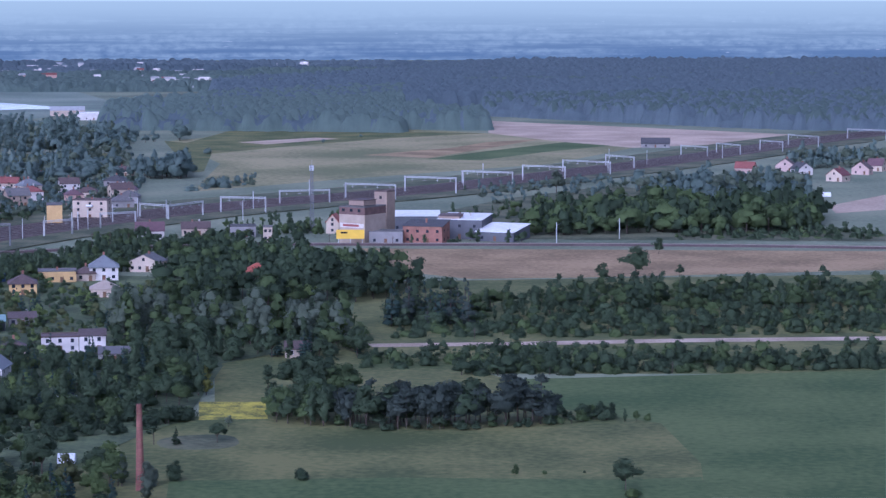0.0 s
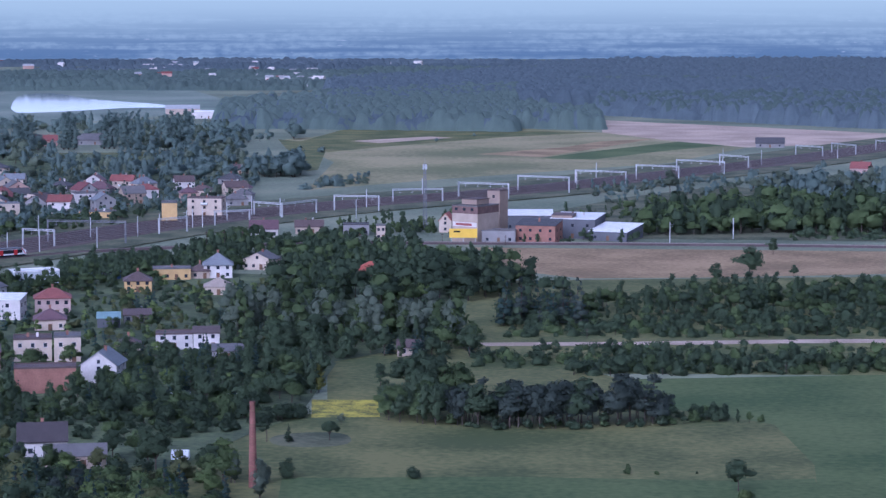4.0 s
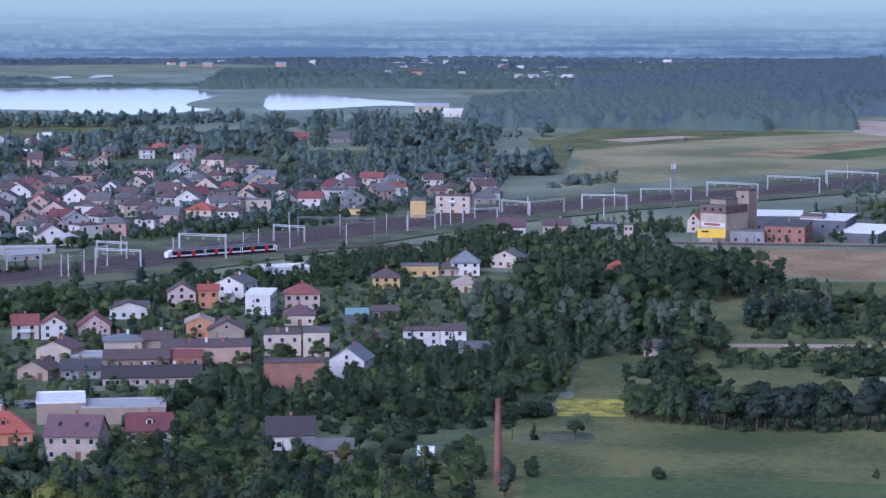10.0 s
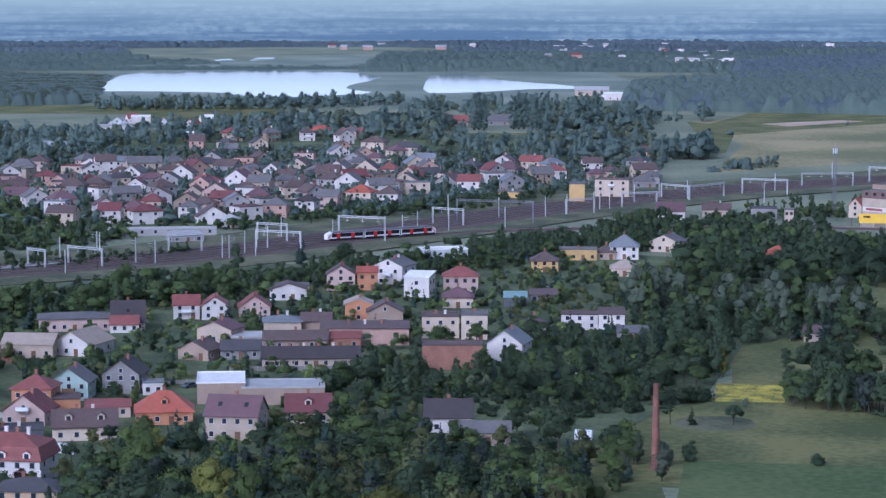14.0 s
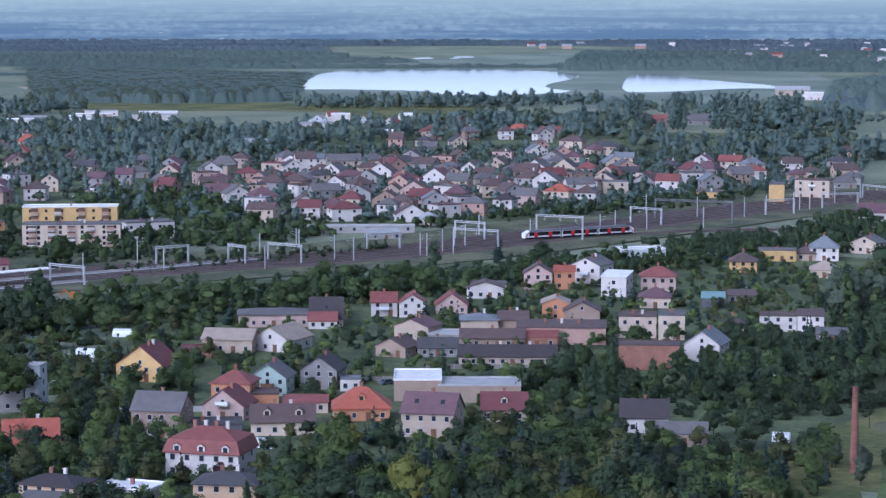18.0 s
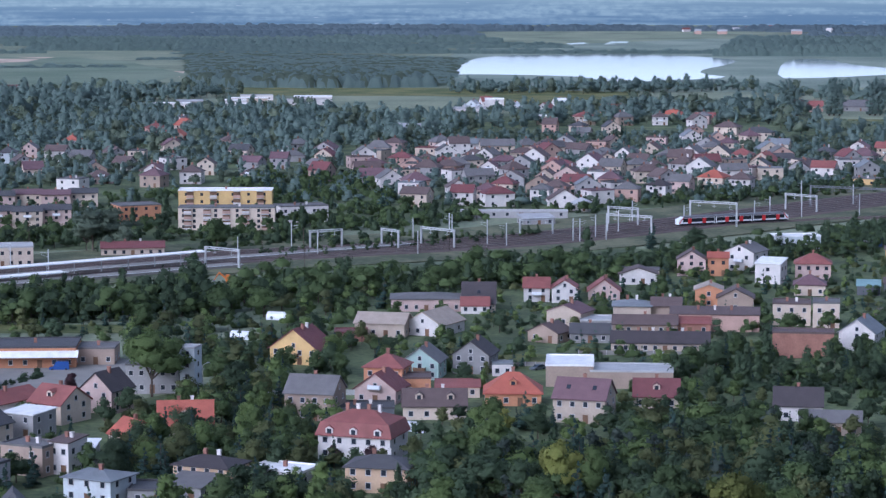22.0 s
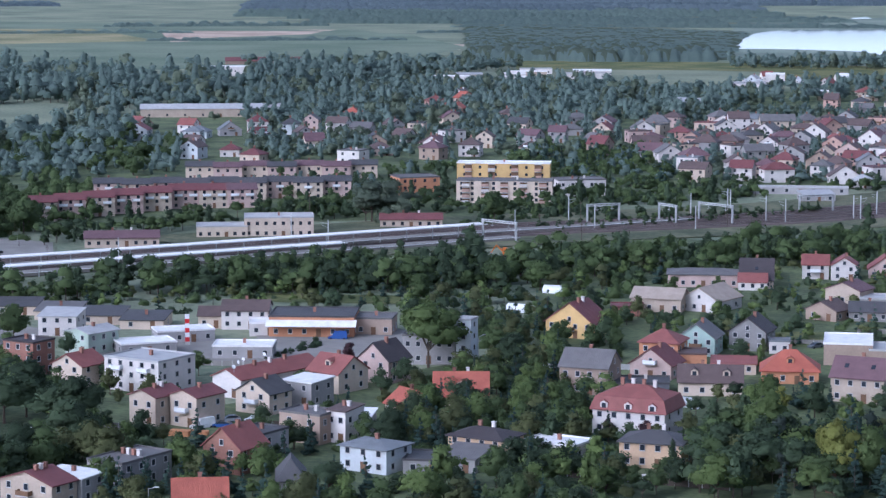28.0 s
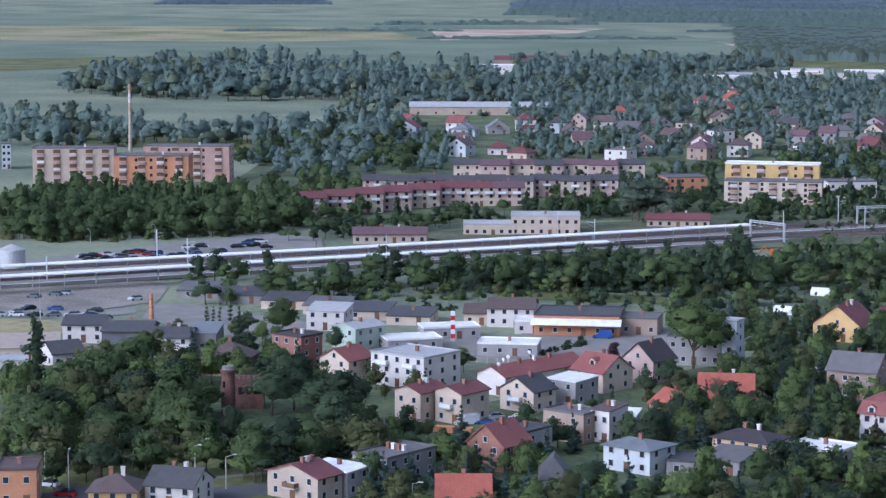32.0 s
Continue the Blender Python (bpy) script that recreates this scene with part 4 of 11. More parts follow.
# ---------- fields, water, roads ----------
field("meadow", "rough grass between the thickets", (-33.2, 878.3), (65.1, 892.8), (163.5, 904.1), (232.7, 904.1), (171, 661.6), (119.7, 659.6), (-61.7, 659.6), (-64.8, 729.2))
field("dry", "dry yellowish grass beside the branch railway line", (-33.2, 1000.5), (178.7, 989.1), (166.2, 919.5), (86.4, 900.3), (48.6, 892.8), (9.4, 889.1), (-17.7, 915.6))
field("straw", "pale stubble field on the plain", (36.4, 2088), (156.6, 1974.6), (264.6, 1872.9), (251.7, 1781), (130.9, 1697.7), (80.1, 1781), (35.1, 1889.1))
field("olive", "rough pasture with pale strips", (-197.7, 1781), (-134, 1922.4), (-37.7, 1956.9), (35.1, 1889.1), (80.1, 1781), (130.9, 1697.7), (68.9, 1530.5), (-58.9, 1393.1), (-132.8, 1301.3), (-138.5, 1530.5))
field("dry", "dry strip of the plain", (-53.4, 1615.8), (6.2, 1697.7), (30.8, 1766.6), (73.1, 1810.6), (33.5, 1697.7), (-8.7, 1586.3))
field("crop", "dark green strip of crop", (-12.3, 1574.8), (28.9, 1658.9), (87.5, 1766.6), (117.1, 1724.6), (66.5, 1646.3), (23.7, 1563.5))
field("meadow", "light green meadow strip on the plain", (-188.5, 1697.7), (-163.3, 1956.9), (32.9, 1889.1), (-35.2, 1825.8), (-118.4, 1697.7), (-151.5, 1634))
field("straw", "pale cut strip among the pasture", (-147.5, 1766.6), (-93.8, 1825.8), (-76.4, 1810.6), (-125.2, 1738.4))
field("crop", "green crop field", (17.5, 649.5), (120.8, 665.7), (89.7, 491.8), (52.2, 491.8), (56.2, 529.9), (52, 580.6), (27.4, 603.6))
field("meadow", "mown green meadow", (-62.9, 672), (2.5, 677.3), (17.5, 649.5), (27.4, 603.6), (52, 580.6), (56.2, 529.9), (53.3, 491.8), (44.4, 481.7), (-58.8, 481.7), (-48.5, 543.5), (-53.7, 572.8))
field("meadow", "green meadow round the brick chimney", (-126.9, 605.3), (-77.8, 605.3), (-52.1, 584.6), (-46, 543.5), (-58.8, 481.7), (-48.8, 432.3), (-91.2, 432.3))
field("crop", "darker green sown strip", (-57.4, 509.5), (-10, 513.2), (37.5, 510.8), (54.5, 513.9), (54.5, 491.8), (50, 450.9), (-53, 450.9))
field("flowers", "field of yellow flowers", (-61.3, 612.3), (-44.6, 612.3), (-42.2, 587), (-58.7, 585.4))
field("meadow", "small meadow between woods", (-48.8, 799.9), (-17.4, 799.9), (-21.4, 748.3), (-27.3, 741.8))
field("sand", "pale sandy track between hedges", (-22.3, 718.2), (19.4, 721.9), (70.1, 729.2), (133.1, 734.2), (132, 726), (69.6, 721.1), (19.2, 713.8), (-20.4, 711.3))
field("verge", "dry patch of earth", (-66.6, 557.8), (-59.6, 565.2), (-47.8, 565.2), (-45.6, 547), (-62.5, 544.9), smooth=2)
field("straw", "pale field beyond the trees", (189.6, 1210.5), (231.1, 1282), (214.1, 1187.2), (187, 1168))
field("marsh", "reed marsh around the ponds", (-772, 1978.2), (-1037.2, 2885.5), (-829.4, 3310.1), (-532.3, 3142.1), (-397.2, 2720.9), (-282.2, 2300), (-422.9, 1949.6), (-647.1, 1905.5))
field("water", "still pond water, pale with painted sky sheen", (-792.1, 2162.8), (-902.8, 2519.8), (-914.2, 2654.7), (-844.7, 2686.5), (-797.1, 2751.6), (-689.5, 2698.9), (-624.5, 2607.6), (-604.5, 2484.1), (-602.2, 2368.4), (-581.8, 2266.2), (-527.9, 2190.9), (-571, 2113.6), (-612.8, 2061.8), (-664.5, 2164), (-712.3, 2178.5), (-767.4, 2179.8), name='water', smooth=1)
field("water", "still pond water, pale with painted sky sheen", (-491.5, 2198.1), (-559.4, 2523.7), (-574.9, 2651.2), (-541.8, 2675), (-486.9, 2522.5), (-439.4, 2457.2), (-381.5, 2384.4), (-358.7, 2310.1), (-402.9, 2314.2), (-441.4, 2231.8), (-467.2, 2202.9), name='water', smooth=1)
field("water", "small far pond, pale with painted sky sheen", (-903.8, 3022.5), (-932.2, 3164.7), (-910.2, 3169.7), (-867.1, 3029.7), name='water')
field("water", "thin far pond strip, pale with painted sky sheen", (-965.6, 3071.9), (-958.9, 3124.3), (-932.4, 3062.7), (-947.2, 3037), name='water')
field("meadow", "light meadow behind the gardens", (-364.2, 1607.8), (-223.3, 1635.5), (-211.8, 1564.9), (-345.9, 1526.9))
field("meadow", "bright green meadow by the pond", (-660.5, 1902.9), (-539, 1908.4), (-474.6, 1680), (-555.8, 1636.1))
field("meadow", "bright green meadow by a copse", (-202.3, 1784.5), (-159.5, 1721), (-141.8, 1460), (-147.4, 1449))
field("meadow", "bright meadow strip below the pond", (-877.4, 1874.7), (-720.6, 1914.5), (-573.4, 1911.4), (-538.9, 1796.8), (-676.3, 1796.7), (-819.4, 1750.6))
field("pale_crop", "wide green field beyond the woods", (-1442.5, 2376), (-1334.1, 2436.2), (-1037.2, 2109.2), (-956.8, 1844), (-976.9, 1736.4), (-1089.2, 1793))
field("straw", "pale strip in the wide field", (-1451.6, 2390.9), (-1357.6, 2427.2), (-1309.5, 2222.9), (-1326.7, 2184.9))
field("straw", "pale bare strip in the wide field", (-1127.7, 2115.1), (-1056.6, 2142.6), (-1007, 2030.2), (-1064.8, 2007.9))
field("olive", "dry meadow among the houses", (-671.1, 1391.8), (-628.2, 1408.3), (-562.6, 1284.8), (-583.6, 1239))
field("pale_crop", "wide pale pasture on the plain", (-2307.8, 2461.9), (-1642.5, 2498.9), (-1223.7, 2343.5), (-1015.6, 2069.3), (-970.7, 1761), (-1235.7, 1316.7))
field("olive", "bare brownish strip of the plain", (-1996.4, 2129.2), (-1622.9, 2327.5), (-1363.8, 2074.9), (-1454.7, 1950.4), (-1706.3, 1819.3))
field("straw", "pale stubble strip", (-1518.5, 2310.2), (-1347.8, 2380), (-1293.5, 2224.6), (-1339.1, 2057.8))
field("pale_crop", "green strip of crop", (-1375.9, 2135.6), (-1310, 2325.5), (-1051.9, 2118.8), (-1006.9, 1876.6), (-1119.6, 1828.2))
field("meadow", "bright meadow strip on the plain", (-1447.2, 1542.6), (-1353, 1651.8), (-1231.4, 1682.7), (-1271.1, 1588), (-1299, 1384.3))
field("meadow", "bright meadow behind the flats", (-853.9, 950.6), (-829.6, 966.4), (-701.7, 986.6), (-704.9, 926.6), (-811.4, 911.3))
field("meadow", "bright meadow with low weeds", (-367.8, 594.8), (-321.8, 611.3), (-314.2, 596.9), (-359, 580.6))
field("paving", "paved station forecourt and car park", (-527.2, 545), (-526.2, 574.2), (-516.3, 628.9), (-505.2, 670), (-483.1, 669), (-460.1, 637.2), (-471.8, 596.6), (-495.5, 550.4), (-511.2, 528.4))
field("yard", "bare sandy yard by the platforms", (-472.3, 487.9), (-495.4, 511.9), (-492.9, 523.2), (-467, 555.6), (-453.9, 552.7), (-435.1, 524.7), (-440.3, 500.1))
field("paving", "pale yard between the garages and the workshop", (-432.9, 519.7), (-426.5, 526.5), (-374.5, 515.9), (-361, 497.3), (-375.3, 488), (-397, 490), (-419.1, 498.4))
field("paving", "grey road with parked cars", (-462.4, 490.7), (-440.3, 500.1), (-433.5, 513.2), (-426.2, 504.5), (-434.8, 487.1), (-452.6, 480.2), name='road')
field("olive", "dry grass beside the road", (-449.9, 477.3), (-432.2, 484.1), (-410.1, 455), (-416, 441.1))
field("under", "dark green garden ground under trees", (-399.2, 423.2), (-365.1, 454.7), (-325.5, 480.4), (-281.1, 440.9), (-240.6, 575.5), (-151.2, 363.8), (-270.9, 286.1))
field("meadow", "mown lawn of the park with paths", (-315.9, 348.2), (-294.1, 371.1), (-279.9, 385.4), (-261.4, 367), (-259.6, 350.3), (-294.7, 323.2))
field("paving", "paved path through the park", (-288.2, 348.5), (-282.4, 356.3), (-271.4, 373.5), (-270, 372), (-280.9, 354.4), (-286.4, 346.2), name='pavement')
field("asphalt", "asphalt lane along the park", (-298, 323.8), (-300.6, 335.9), (-282.2, 341.1), (-273.8, 352.1), (-265, 364.7), (-260.4, 362), (-267.3, 343.7), (-276.1, 319.9), (-287.6, 312.4), name='road')
field("under", "dark green garden ground under trees", (-346.8, 758.7), (-254.9, 782.1), (-114.6, 869.3), (-60.6, 673.4), (-61.7, 596.4), (-82.1, 516.2), (-66.3, 418.2), (-179, 389.4))
field("under", "dark green garden ground under trees", (-269.3, 843.3), (-207.5, 842.6), (-122.8, 899.5), (-30.2, 874.6), (-28.3, 726.8), (-62.2, 676), (-63.9, 616.3), (-63.1, 582.1), (-81.9, 534.6), (-68, 443.8), (-139.7, 434.4))
field("under", "dark green garden ground among houses", (-658.1, 1443.9), (-484.4, 1612.7), (-286.3, 1598.6), (-174.9, 1321.7), (-192.6, 1152.1), (-272.7, 989.3), (-361.5, 896.2), (-399.9, 875.6))
field("under", "dark green garden ground among houses", (-828.4, 1164.9), (-623.9, 1483.4), (-345, 822.8), (-424.5, 771.2), (-499.3, 701.7), (-618.9, 790.6))
field("paving", "paved lane among the houses", (-316.8, 1104.6), (-329.6, 1185.4), (-330.7, 1210.8), (-322.3, 1169.5), (-311.3, 1099.7), name='road')
field("paving", "paved yard among workshops", (-324.3, 536.6), (-302.8, 562.6), (-265.8, 540.5), (-255.1, 518.5), (-277.5, 518.3), (-311.7, 515.6))
field("paving", "paved yard behind the workshops", (-341.3, 470.1), (-349.3, 515.6), (-314.4, 527.5), (-285.2, 536.1), (-257.7, 524.4), (-252.5, 513.9), (-274.6, 513.4), (-302.9, 495.1))
field("meadow", "green grass by the white hall", (-205.9, 597), (-193.6, 601.7), (-185.3, 576.1), (-195.9, 576.7))

field("verge", "weedy rough ground round the mill", (-36.1, 1088.7), (33.5, 1256.0), (91.3, 1341.5), (137.4, 1282.0), (156.3, 1102.6), (190.3, 1054.2), (185.8, 1029.1), (27.8, 1039.0))
# ---------- railway ----------
MAIN = smooth_line([(-577.6, 451.8), (-503.7, 534.8), (-459, 614.5), (-368.9, 762.4), (-324.2, 804.7), (-278.8, 855.6), (-227.9, 964.3), (-186.6, 1070.8), (-123.4, 1187.8), (-13.2, 1301.3), (71.2, 1434.5), (148.8, 1557.9), (246.6, 1745.3), (341.1, 1897.3)])
setting("railway_bed", strip(MAIN, [(-19.5, 0.02), (-17.5, 0.72), (17.5, 0.72), (19.5, 0.02)]), BALLAST, "wide dark rusty ballast bed of the main railway", "railway bed")
for a, b in ((-46, -18.5), (18.5, 40)):
    setting("ground", strip(MAIN[11:], [(a, 0.5), (b, 0.5), (b, 0.3), (a, 0.3)]), FIELDS["verge"], "rough weedy verge beside the railway", "ground")
for i in range(4, len(MAIN) - 8, 2):
    for s in ((-20.0, 6.2) if i % 4 == 0 else (19.0,)):
        mx, my = offset_line(MAIN, s)[i]
        mast(mx, my, 8.5 + (i % 3) * 0.6, (i * 47) % 360, arm=i % 4 == 0)
for s in (-14, -9.5, -5, -0.5, 4, 8.5, 13):
    track(MAIN, s)
BRANCH = smooth_line([(-294.4, 852.3), (-257.5, 897), (-243.2, 916.7), (-208.4, 952.6), (-180.1, 981.2), (-139.5, 997.7), (-86.7, 1016.7), (-31.3, 1014.6), (42.3, 1014.6), (120, 1009.9), (180.7, 1000.5), (275.2, 982.3)])
setting("railway_bed", strip(BRANCH, [(-3.8, 0.03), (-2.6, 0.7), (2.6, 0.7), (3.8, 0.03)]), BALLAST, "narrow ballast bed of the single branch line", "railway bed")
track(BRANCH, 0)
gantry(-49.7, 1256.0, -24.1, 1245.2, 8.1)
gantry(-20.0, 1297.4, 6.8, 1285.8, 8.7)
gantry(10.6, 1354.0, 37.9, 1341.5, 7.8)
gantry(45.6, 1406.7, 69.1, 1393.1, 7.4)
gantry(70.6, 1448.9, 97.2, 1429.8, 7.7)
gantry(99.1, 1498.9, 114.8, 1478.5, 7.6)
gantry(-81.1, 1220.7, -56.7, 1227.6, 7.0)
gantry(-105.9, 1171.2, -84.4, 1168.0, 7.8)
gantry(-141.0, 1143.4, -126.8, 1131.4, 7.0)
gantry(-126.5, 1131.4, -113.0, 1155.6, 7.0)
gantry(-151.9, 1088.7, -137.4, 1097.0, 7.0)
gantry(-170.6, 1049.1, -160.0, 1059.4, 7.0)
gantry(155.6, 1609.8, 171.0, 1592.1, 7.0)
gantry(181.5, 1634.0, 194.4, 1609.8, 7.2)
gantry(214.4, 1665.2, 227.1, 1646.3, 7.3)
gantry(241.8, 1724.6, 258.7, 1697.7, 8.0)
gantry(296.1, 1803.1, 320.3, 1781.0, 8.0)
gantry(-218.0, 995.8, -203.8, 989.6, 7.5)
gantry(-210.7, 1010.2, -177.5, 1006.1, 9.7, tone=GREYSTEEL)
gantry(-241.0, 929.1, -221.6, 925.3, 9.7)
gantry(-262.9, 889.5, -244.7, 886.0, 7.5)
gantry(-271.2, 919.2, -258.4, 916.0, 7.3)
gantry(-288.6, 862.8, -279.2, 873.2, 7.0)
gantry(-313.8, 825.9, -298.6, 818.8, 7.0)
gantry(-346.0, 799.5, -337.7, 808.8, 7.0)
gantry(-325.1, 815.7, -316.7, 810.6, 7.0)
gantry(-359.1, 741.5, -344.7, 737.1, 7.0)
mast(-320.6, 835.3, 9.0, 125)
mast(-311.9, 853.0, 9.0, 255)
mast(-282.8, 830.1, 9.0, 214)
mast(-265.1, 853.3, 9.0, 320)
mast(-262.7, 853.9, 9.0, 44)
mast(-261.5, 869.7, 9.0, 240)
mast(-258.8, 890.5, 9.0, 160)
mast(-218.9, 943.7, 9.0, 26)
mast(-217.0, 962.4, 9.0, 215)
mast(-170.3, 1049.1, 9.0, 270)
mast(-161.4, 1067.7, 9.0, 246)
mast(-156.2, 1080.1, 9.0, 82)
mast(47.2, 1019.4, 9.0, 55)
mast(74.7, 1039.0, 9.0, 112)
mast(-177.6, 1036.5, 9.0, 280)
mast(-92.2, 1131.4, 9.0, 130)
mast(133.0, 1241.7, 9.0, 110)
mast(-185.8, 986.9, 9.0, 220)
mast(-149.4, 1110.7, 9.0, 30)
mast(-128.1, 1137.1, 9.0, 335)

# ---------- houses along the gardens ----------
house(-157.5, 516.2, 3, 11.8, 10, 5.8, "gable", 3.6, "beige", "plum", skylights=2, cols=4)
house(-175.7, 563.6, 17, 11.4, 16, 5.2, "flat", 0.0, "tan", "white", door=False, kind='warehouse', chimneys=0, cols=0, side=0, floors=1)
house(-160.3, 564.0, 16, 19.7, 12, 4.2, "flat", 0.0, "tan", "light_grey", door=False, kind='warehouse', chimneys=0, cols=0, side=0, floors=1)
house(-147.3, 539.2, 15, 10.3, 9, 3.1, "gable", 3.2, "cream", "dark_red", dormers=1, floors=1)
house(-113.5, 534.8, 12, 10.6, 9, 3.8, "gable", 3.2, "white", "dark_brown", chimneys=1, cols=2, floors=1)
house(-103.2, 519.8, 11, 13.0, 7, 3.2, "gable", 1.8, "beige", "grey", chimneys=0, cols=4, floors=1)
house(-188.0, 461.1, 2, 15.6, 11, 5.4, "mansard", 4.6, "white", "red", dormers=3, chimneys=4, kind="villa", cols=5)
house(-172.8, 433.1, 8, 12.1, 9, 5.2, "hip", 1.7, "apricot", "dark_grey", chimneys=2, cols=4)
house(-204.2, 423.2, -4, 12.0, 8.5, 5.0, "hip", 1.5, "apricot", "dark_brown", chimneys=2, cols=4)
house(-192.7, 431.9, -4, 11.4, 8, 3.1, "flat", 0.0, "white", "white", chimneys=1, cols=4, floors=1)
house(-218.9, 405.5, -6, 10.6, 8.6, 5.0, "hip", 0.9, "pale_blue", "blue_grey", chimneys=1, cols=3, floors=2)
house(-214.8, 498.7, 6, 11.2, 10, 6.4, "gable", 3.2, "tan", "grey", chimneys=1, cols=4, side=2)
house(-212.9, 537.8, 7, 9.4, 9, 6.2, "hip", 2.8, "orange", "red", chimneys=1)
house(-204.7, 535.6, 21, 6.6, 8, 4.2, "flat", 0.0, "orange", "brown", chimneys=0, cols=2, floors=1)
house(-208.6, 523.1, 2, 10.0, 9, 3.6, "gable", 3.6, "pink", "dark_red", balcony=1, ridge='y', floors=1)
house(-211.3, 557.8, 9, 9.3, 10, 4.6, "gable", 3.3, "turquoise", "grey", balcony=1, ridge='y')
house(-202.3, 570.2, 6, 9.2, 10, 5, "gable", 3.3, "grey", "dark_brown", chimneys=1, ridge='y')
house(-194.2, 567.2, 19, 5.0, 5, 3.1, "flat", 0.0, "white", "blue_grey", chimneys=0, door=False, kind='garage', cols=2, side=0, floors=1)
house(-190.0, 508.5, 20, 14.1, 9, 3.4, "gable", 3.0, "cream", "brown", dormers=2, chimneys=2, cols=4, floors=1)
house(-179.3, 531.3, 19, 12.9, 10, 3.2, "hip", 4.2, "orange", "orange", dormers=1, chimneys=1, cols=4, floors=1)
house(-194.5, 535.8, 20, 10.3, 7, 2.6, "mono", 0.8, "cream", "red", chimneys=0, floors=1)
house(-204.8, 502.1, 22, 14.0, 9, 2.8, "flat", 0.0, "dark_grey", "dark_grey", chimneys=2, door=False, cols=0, side=0, floors=1)
house(-248.4, 568.8, -4, 13.6, 10, 4.2, "gable", 4.9, "yellow", "dark_red", balcony=1, chimneys=2, ridge='y', cols=4)
house(-246.2, 619.1, 8, 13.9, 10, 4, "gable", 2.2, "beige", "tan", chimneys=0, cols=4, floors=1)
house(-251.1, 607.6, 22, 8.8, 8, 2.5, "flat", 0.0, "brick", "dark_red", chimneys=0, cols=1, floors=1)
house(-234.5, 627.2, -7, 11.5, 14, 3.4, "gable", 3.2, "white", "tan", chimneys=0, ridge='y', cols=4, floors=1)
house(-253.3, 670.7, 21, 20.4, 12, 4, "hip", 1.2, "pink", "grey", chimneys=0, cols=7, floors=1)
house(-238.9, 676.4, 19, 9.6, 15, 2.8, "gable", 5.2, "cream", "dark_brown", chimneys=1, floors=1, skylights=1)
house(-236.9, 667.4, 19, 8.2, 4, 2.4, "mono", 2.2, "white", "red", chimneys=0, floors=1, door=False)
house(-229.0, 700.5, 18, 7.8, 9, 4.6, "gable", 2.4, "white", "red", balcony=1, cols=2)
house(-220.3, 701.2, 17, 7.8, 9, 4.6, "gable", 2.4, "white", "red", ridge='y', cols=2)
house(-211.1, 711.5, 17, 9.5, 10, 3.0, "gable", 3.4, "pink", "red", chimneys=1, floors=1, ridge="y")
house(-211.2, 749.7, 16, 11.8, 9, 3.6, "gable", 1.9, "white", "brown", chimneys=0, ridge='y', cols=4, fine=False, floors=1)
house(-200.8, 776.6, 14, 9.2, 9, 5.6, "gable", 2.8, "pink", "brown", ridge='y', fine=False)
house(-192.7, 779.7, 14, 6.8, 9, 6.2, "gable", 1.3, "orange", "orange", chimneys=1, cols=2, fine=False)
house(-187.2, 796.2, -12, 10.4, 11, 6.6, "gable", 2.3, "white", "grey", chimneys=2, ridge="y", cols=2, fine=False, floors=2, balcony=1)
house(-172.0, 765.9, -1, 8.2, 9, 6.6, "mono", 1.1, "white", "white", chimneys=0, cols=1, fine=False)
house(-160.8, 776.6, 12, 11.3, 9, 6, "hip", 2.8, "pink", "red", chimneys=1, cols=4, fine=False)
house(-154.6, 742.5, 12, 9.4, 9, 3.6, "hip", 2.8, "cream", "plum", floors=1)
house(-177.3, 706.5, 14, 8.0, 9, 5.4, "gable", 1.5, "orange", "tan", chimneys=1, cols=1, side=2, ridge="y")
house(-167.8, 700.7, 13, 10.4, 10, 4.2, "gable", 2.6, "tan", "brown", chimneys=1, ridge="y", floors=1, cols=1)
house(-146.4, 678.9, 12, 10.5, 10, 6.2, "flat", 0.0, "cream", "brown", chimneys=2)
house(-136.4, 678.0, 11, 7.3, 10, 7, "flat", 0.0, "cream", "grey", chimneys=1, cols=2)
house(-190.1, 668.8, 16, 10.6, 10, 5.0, "hip", 1.4, "beige", "blue_grey", chimneys=2, cols=0, door=False)
house(-181.3, 673.2, 15, 8.4, 10, 4.8, "gable", 1.8, "tan", "brown", chimneys=2, cols=0, door=False)
house(-163.9, 660.2, 14, 24.4, 9, 4.8, "mono", 1.0, "salmon", "brown", chimneys=3, door=False, cols=0, floors=1)
house(-168.8, 651.8, 14, 11.3, 7, 3.0, "mono", 1.4, "brick", "red", chimneys=0, floors=1)
house(-204.3, 655.3, -7, 10.4, 9, 4.2, "gable", 2.0, "beige", "plum", chimneys=1, ridge="y", floors=1, cols=1)
house(-195.1, 652.9, 17, 10.3, 10, 2.6, "flat", 0.0, "grey", "light_grey", chimneys=0, door=False, cols=2, floors=1)
house(-180.5, 648.1, 15, 17.6, 9, 3, "gable", 1.9, "tan", "brown", chimneys=1, cols=6, floors=1)
house(-167.9, 617.8, 15, 25.5, 9, 2.9, "gable", 2.3, "beige", "dark_brown", chimneys=4, cols=10, floors=1)
house(-190.2, 628.2, 17, 10.6, 9, 2.8, "gable", 2.0, "grey", "dark_grey", chimneys=1, floors=1)
house(-200.2, 624.1, -12, 9.2, 8, 3.0, "gable", 2.2, "tan", "brown", ridge="y", cols=2, floors=1)
house(-131.0, 621.9, 12, 15.6, 8, 6.6, "flat", 0.0, "brick", "brown", door=False, chimneys=0, kind="storehouse", cols=0, side=0)
clear(-128.5, 611.0, 6)
clear(-126.5, 602.0, 5)
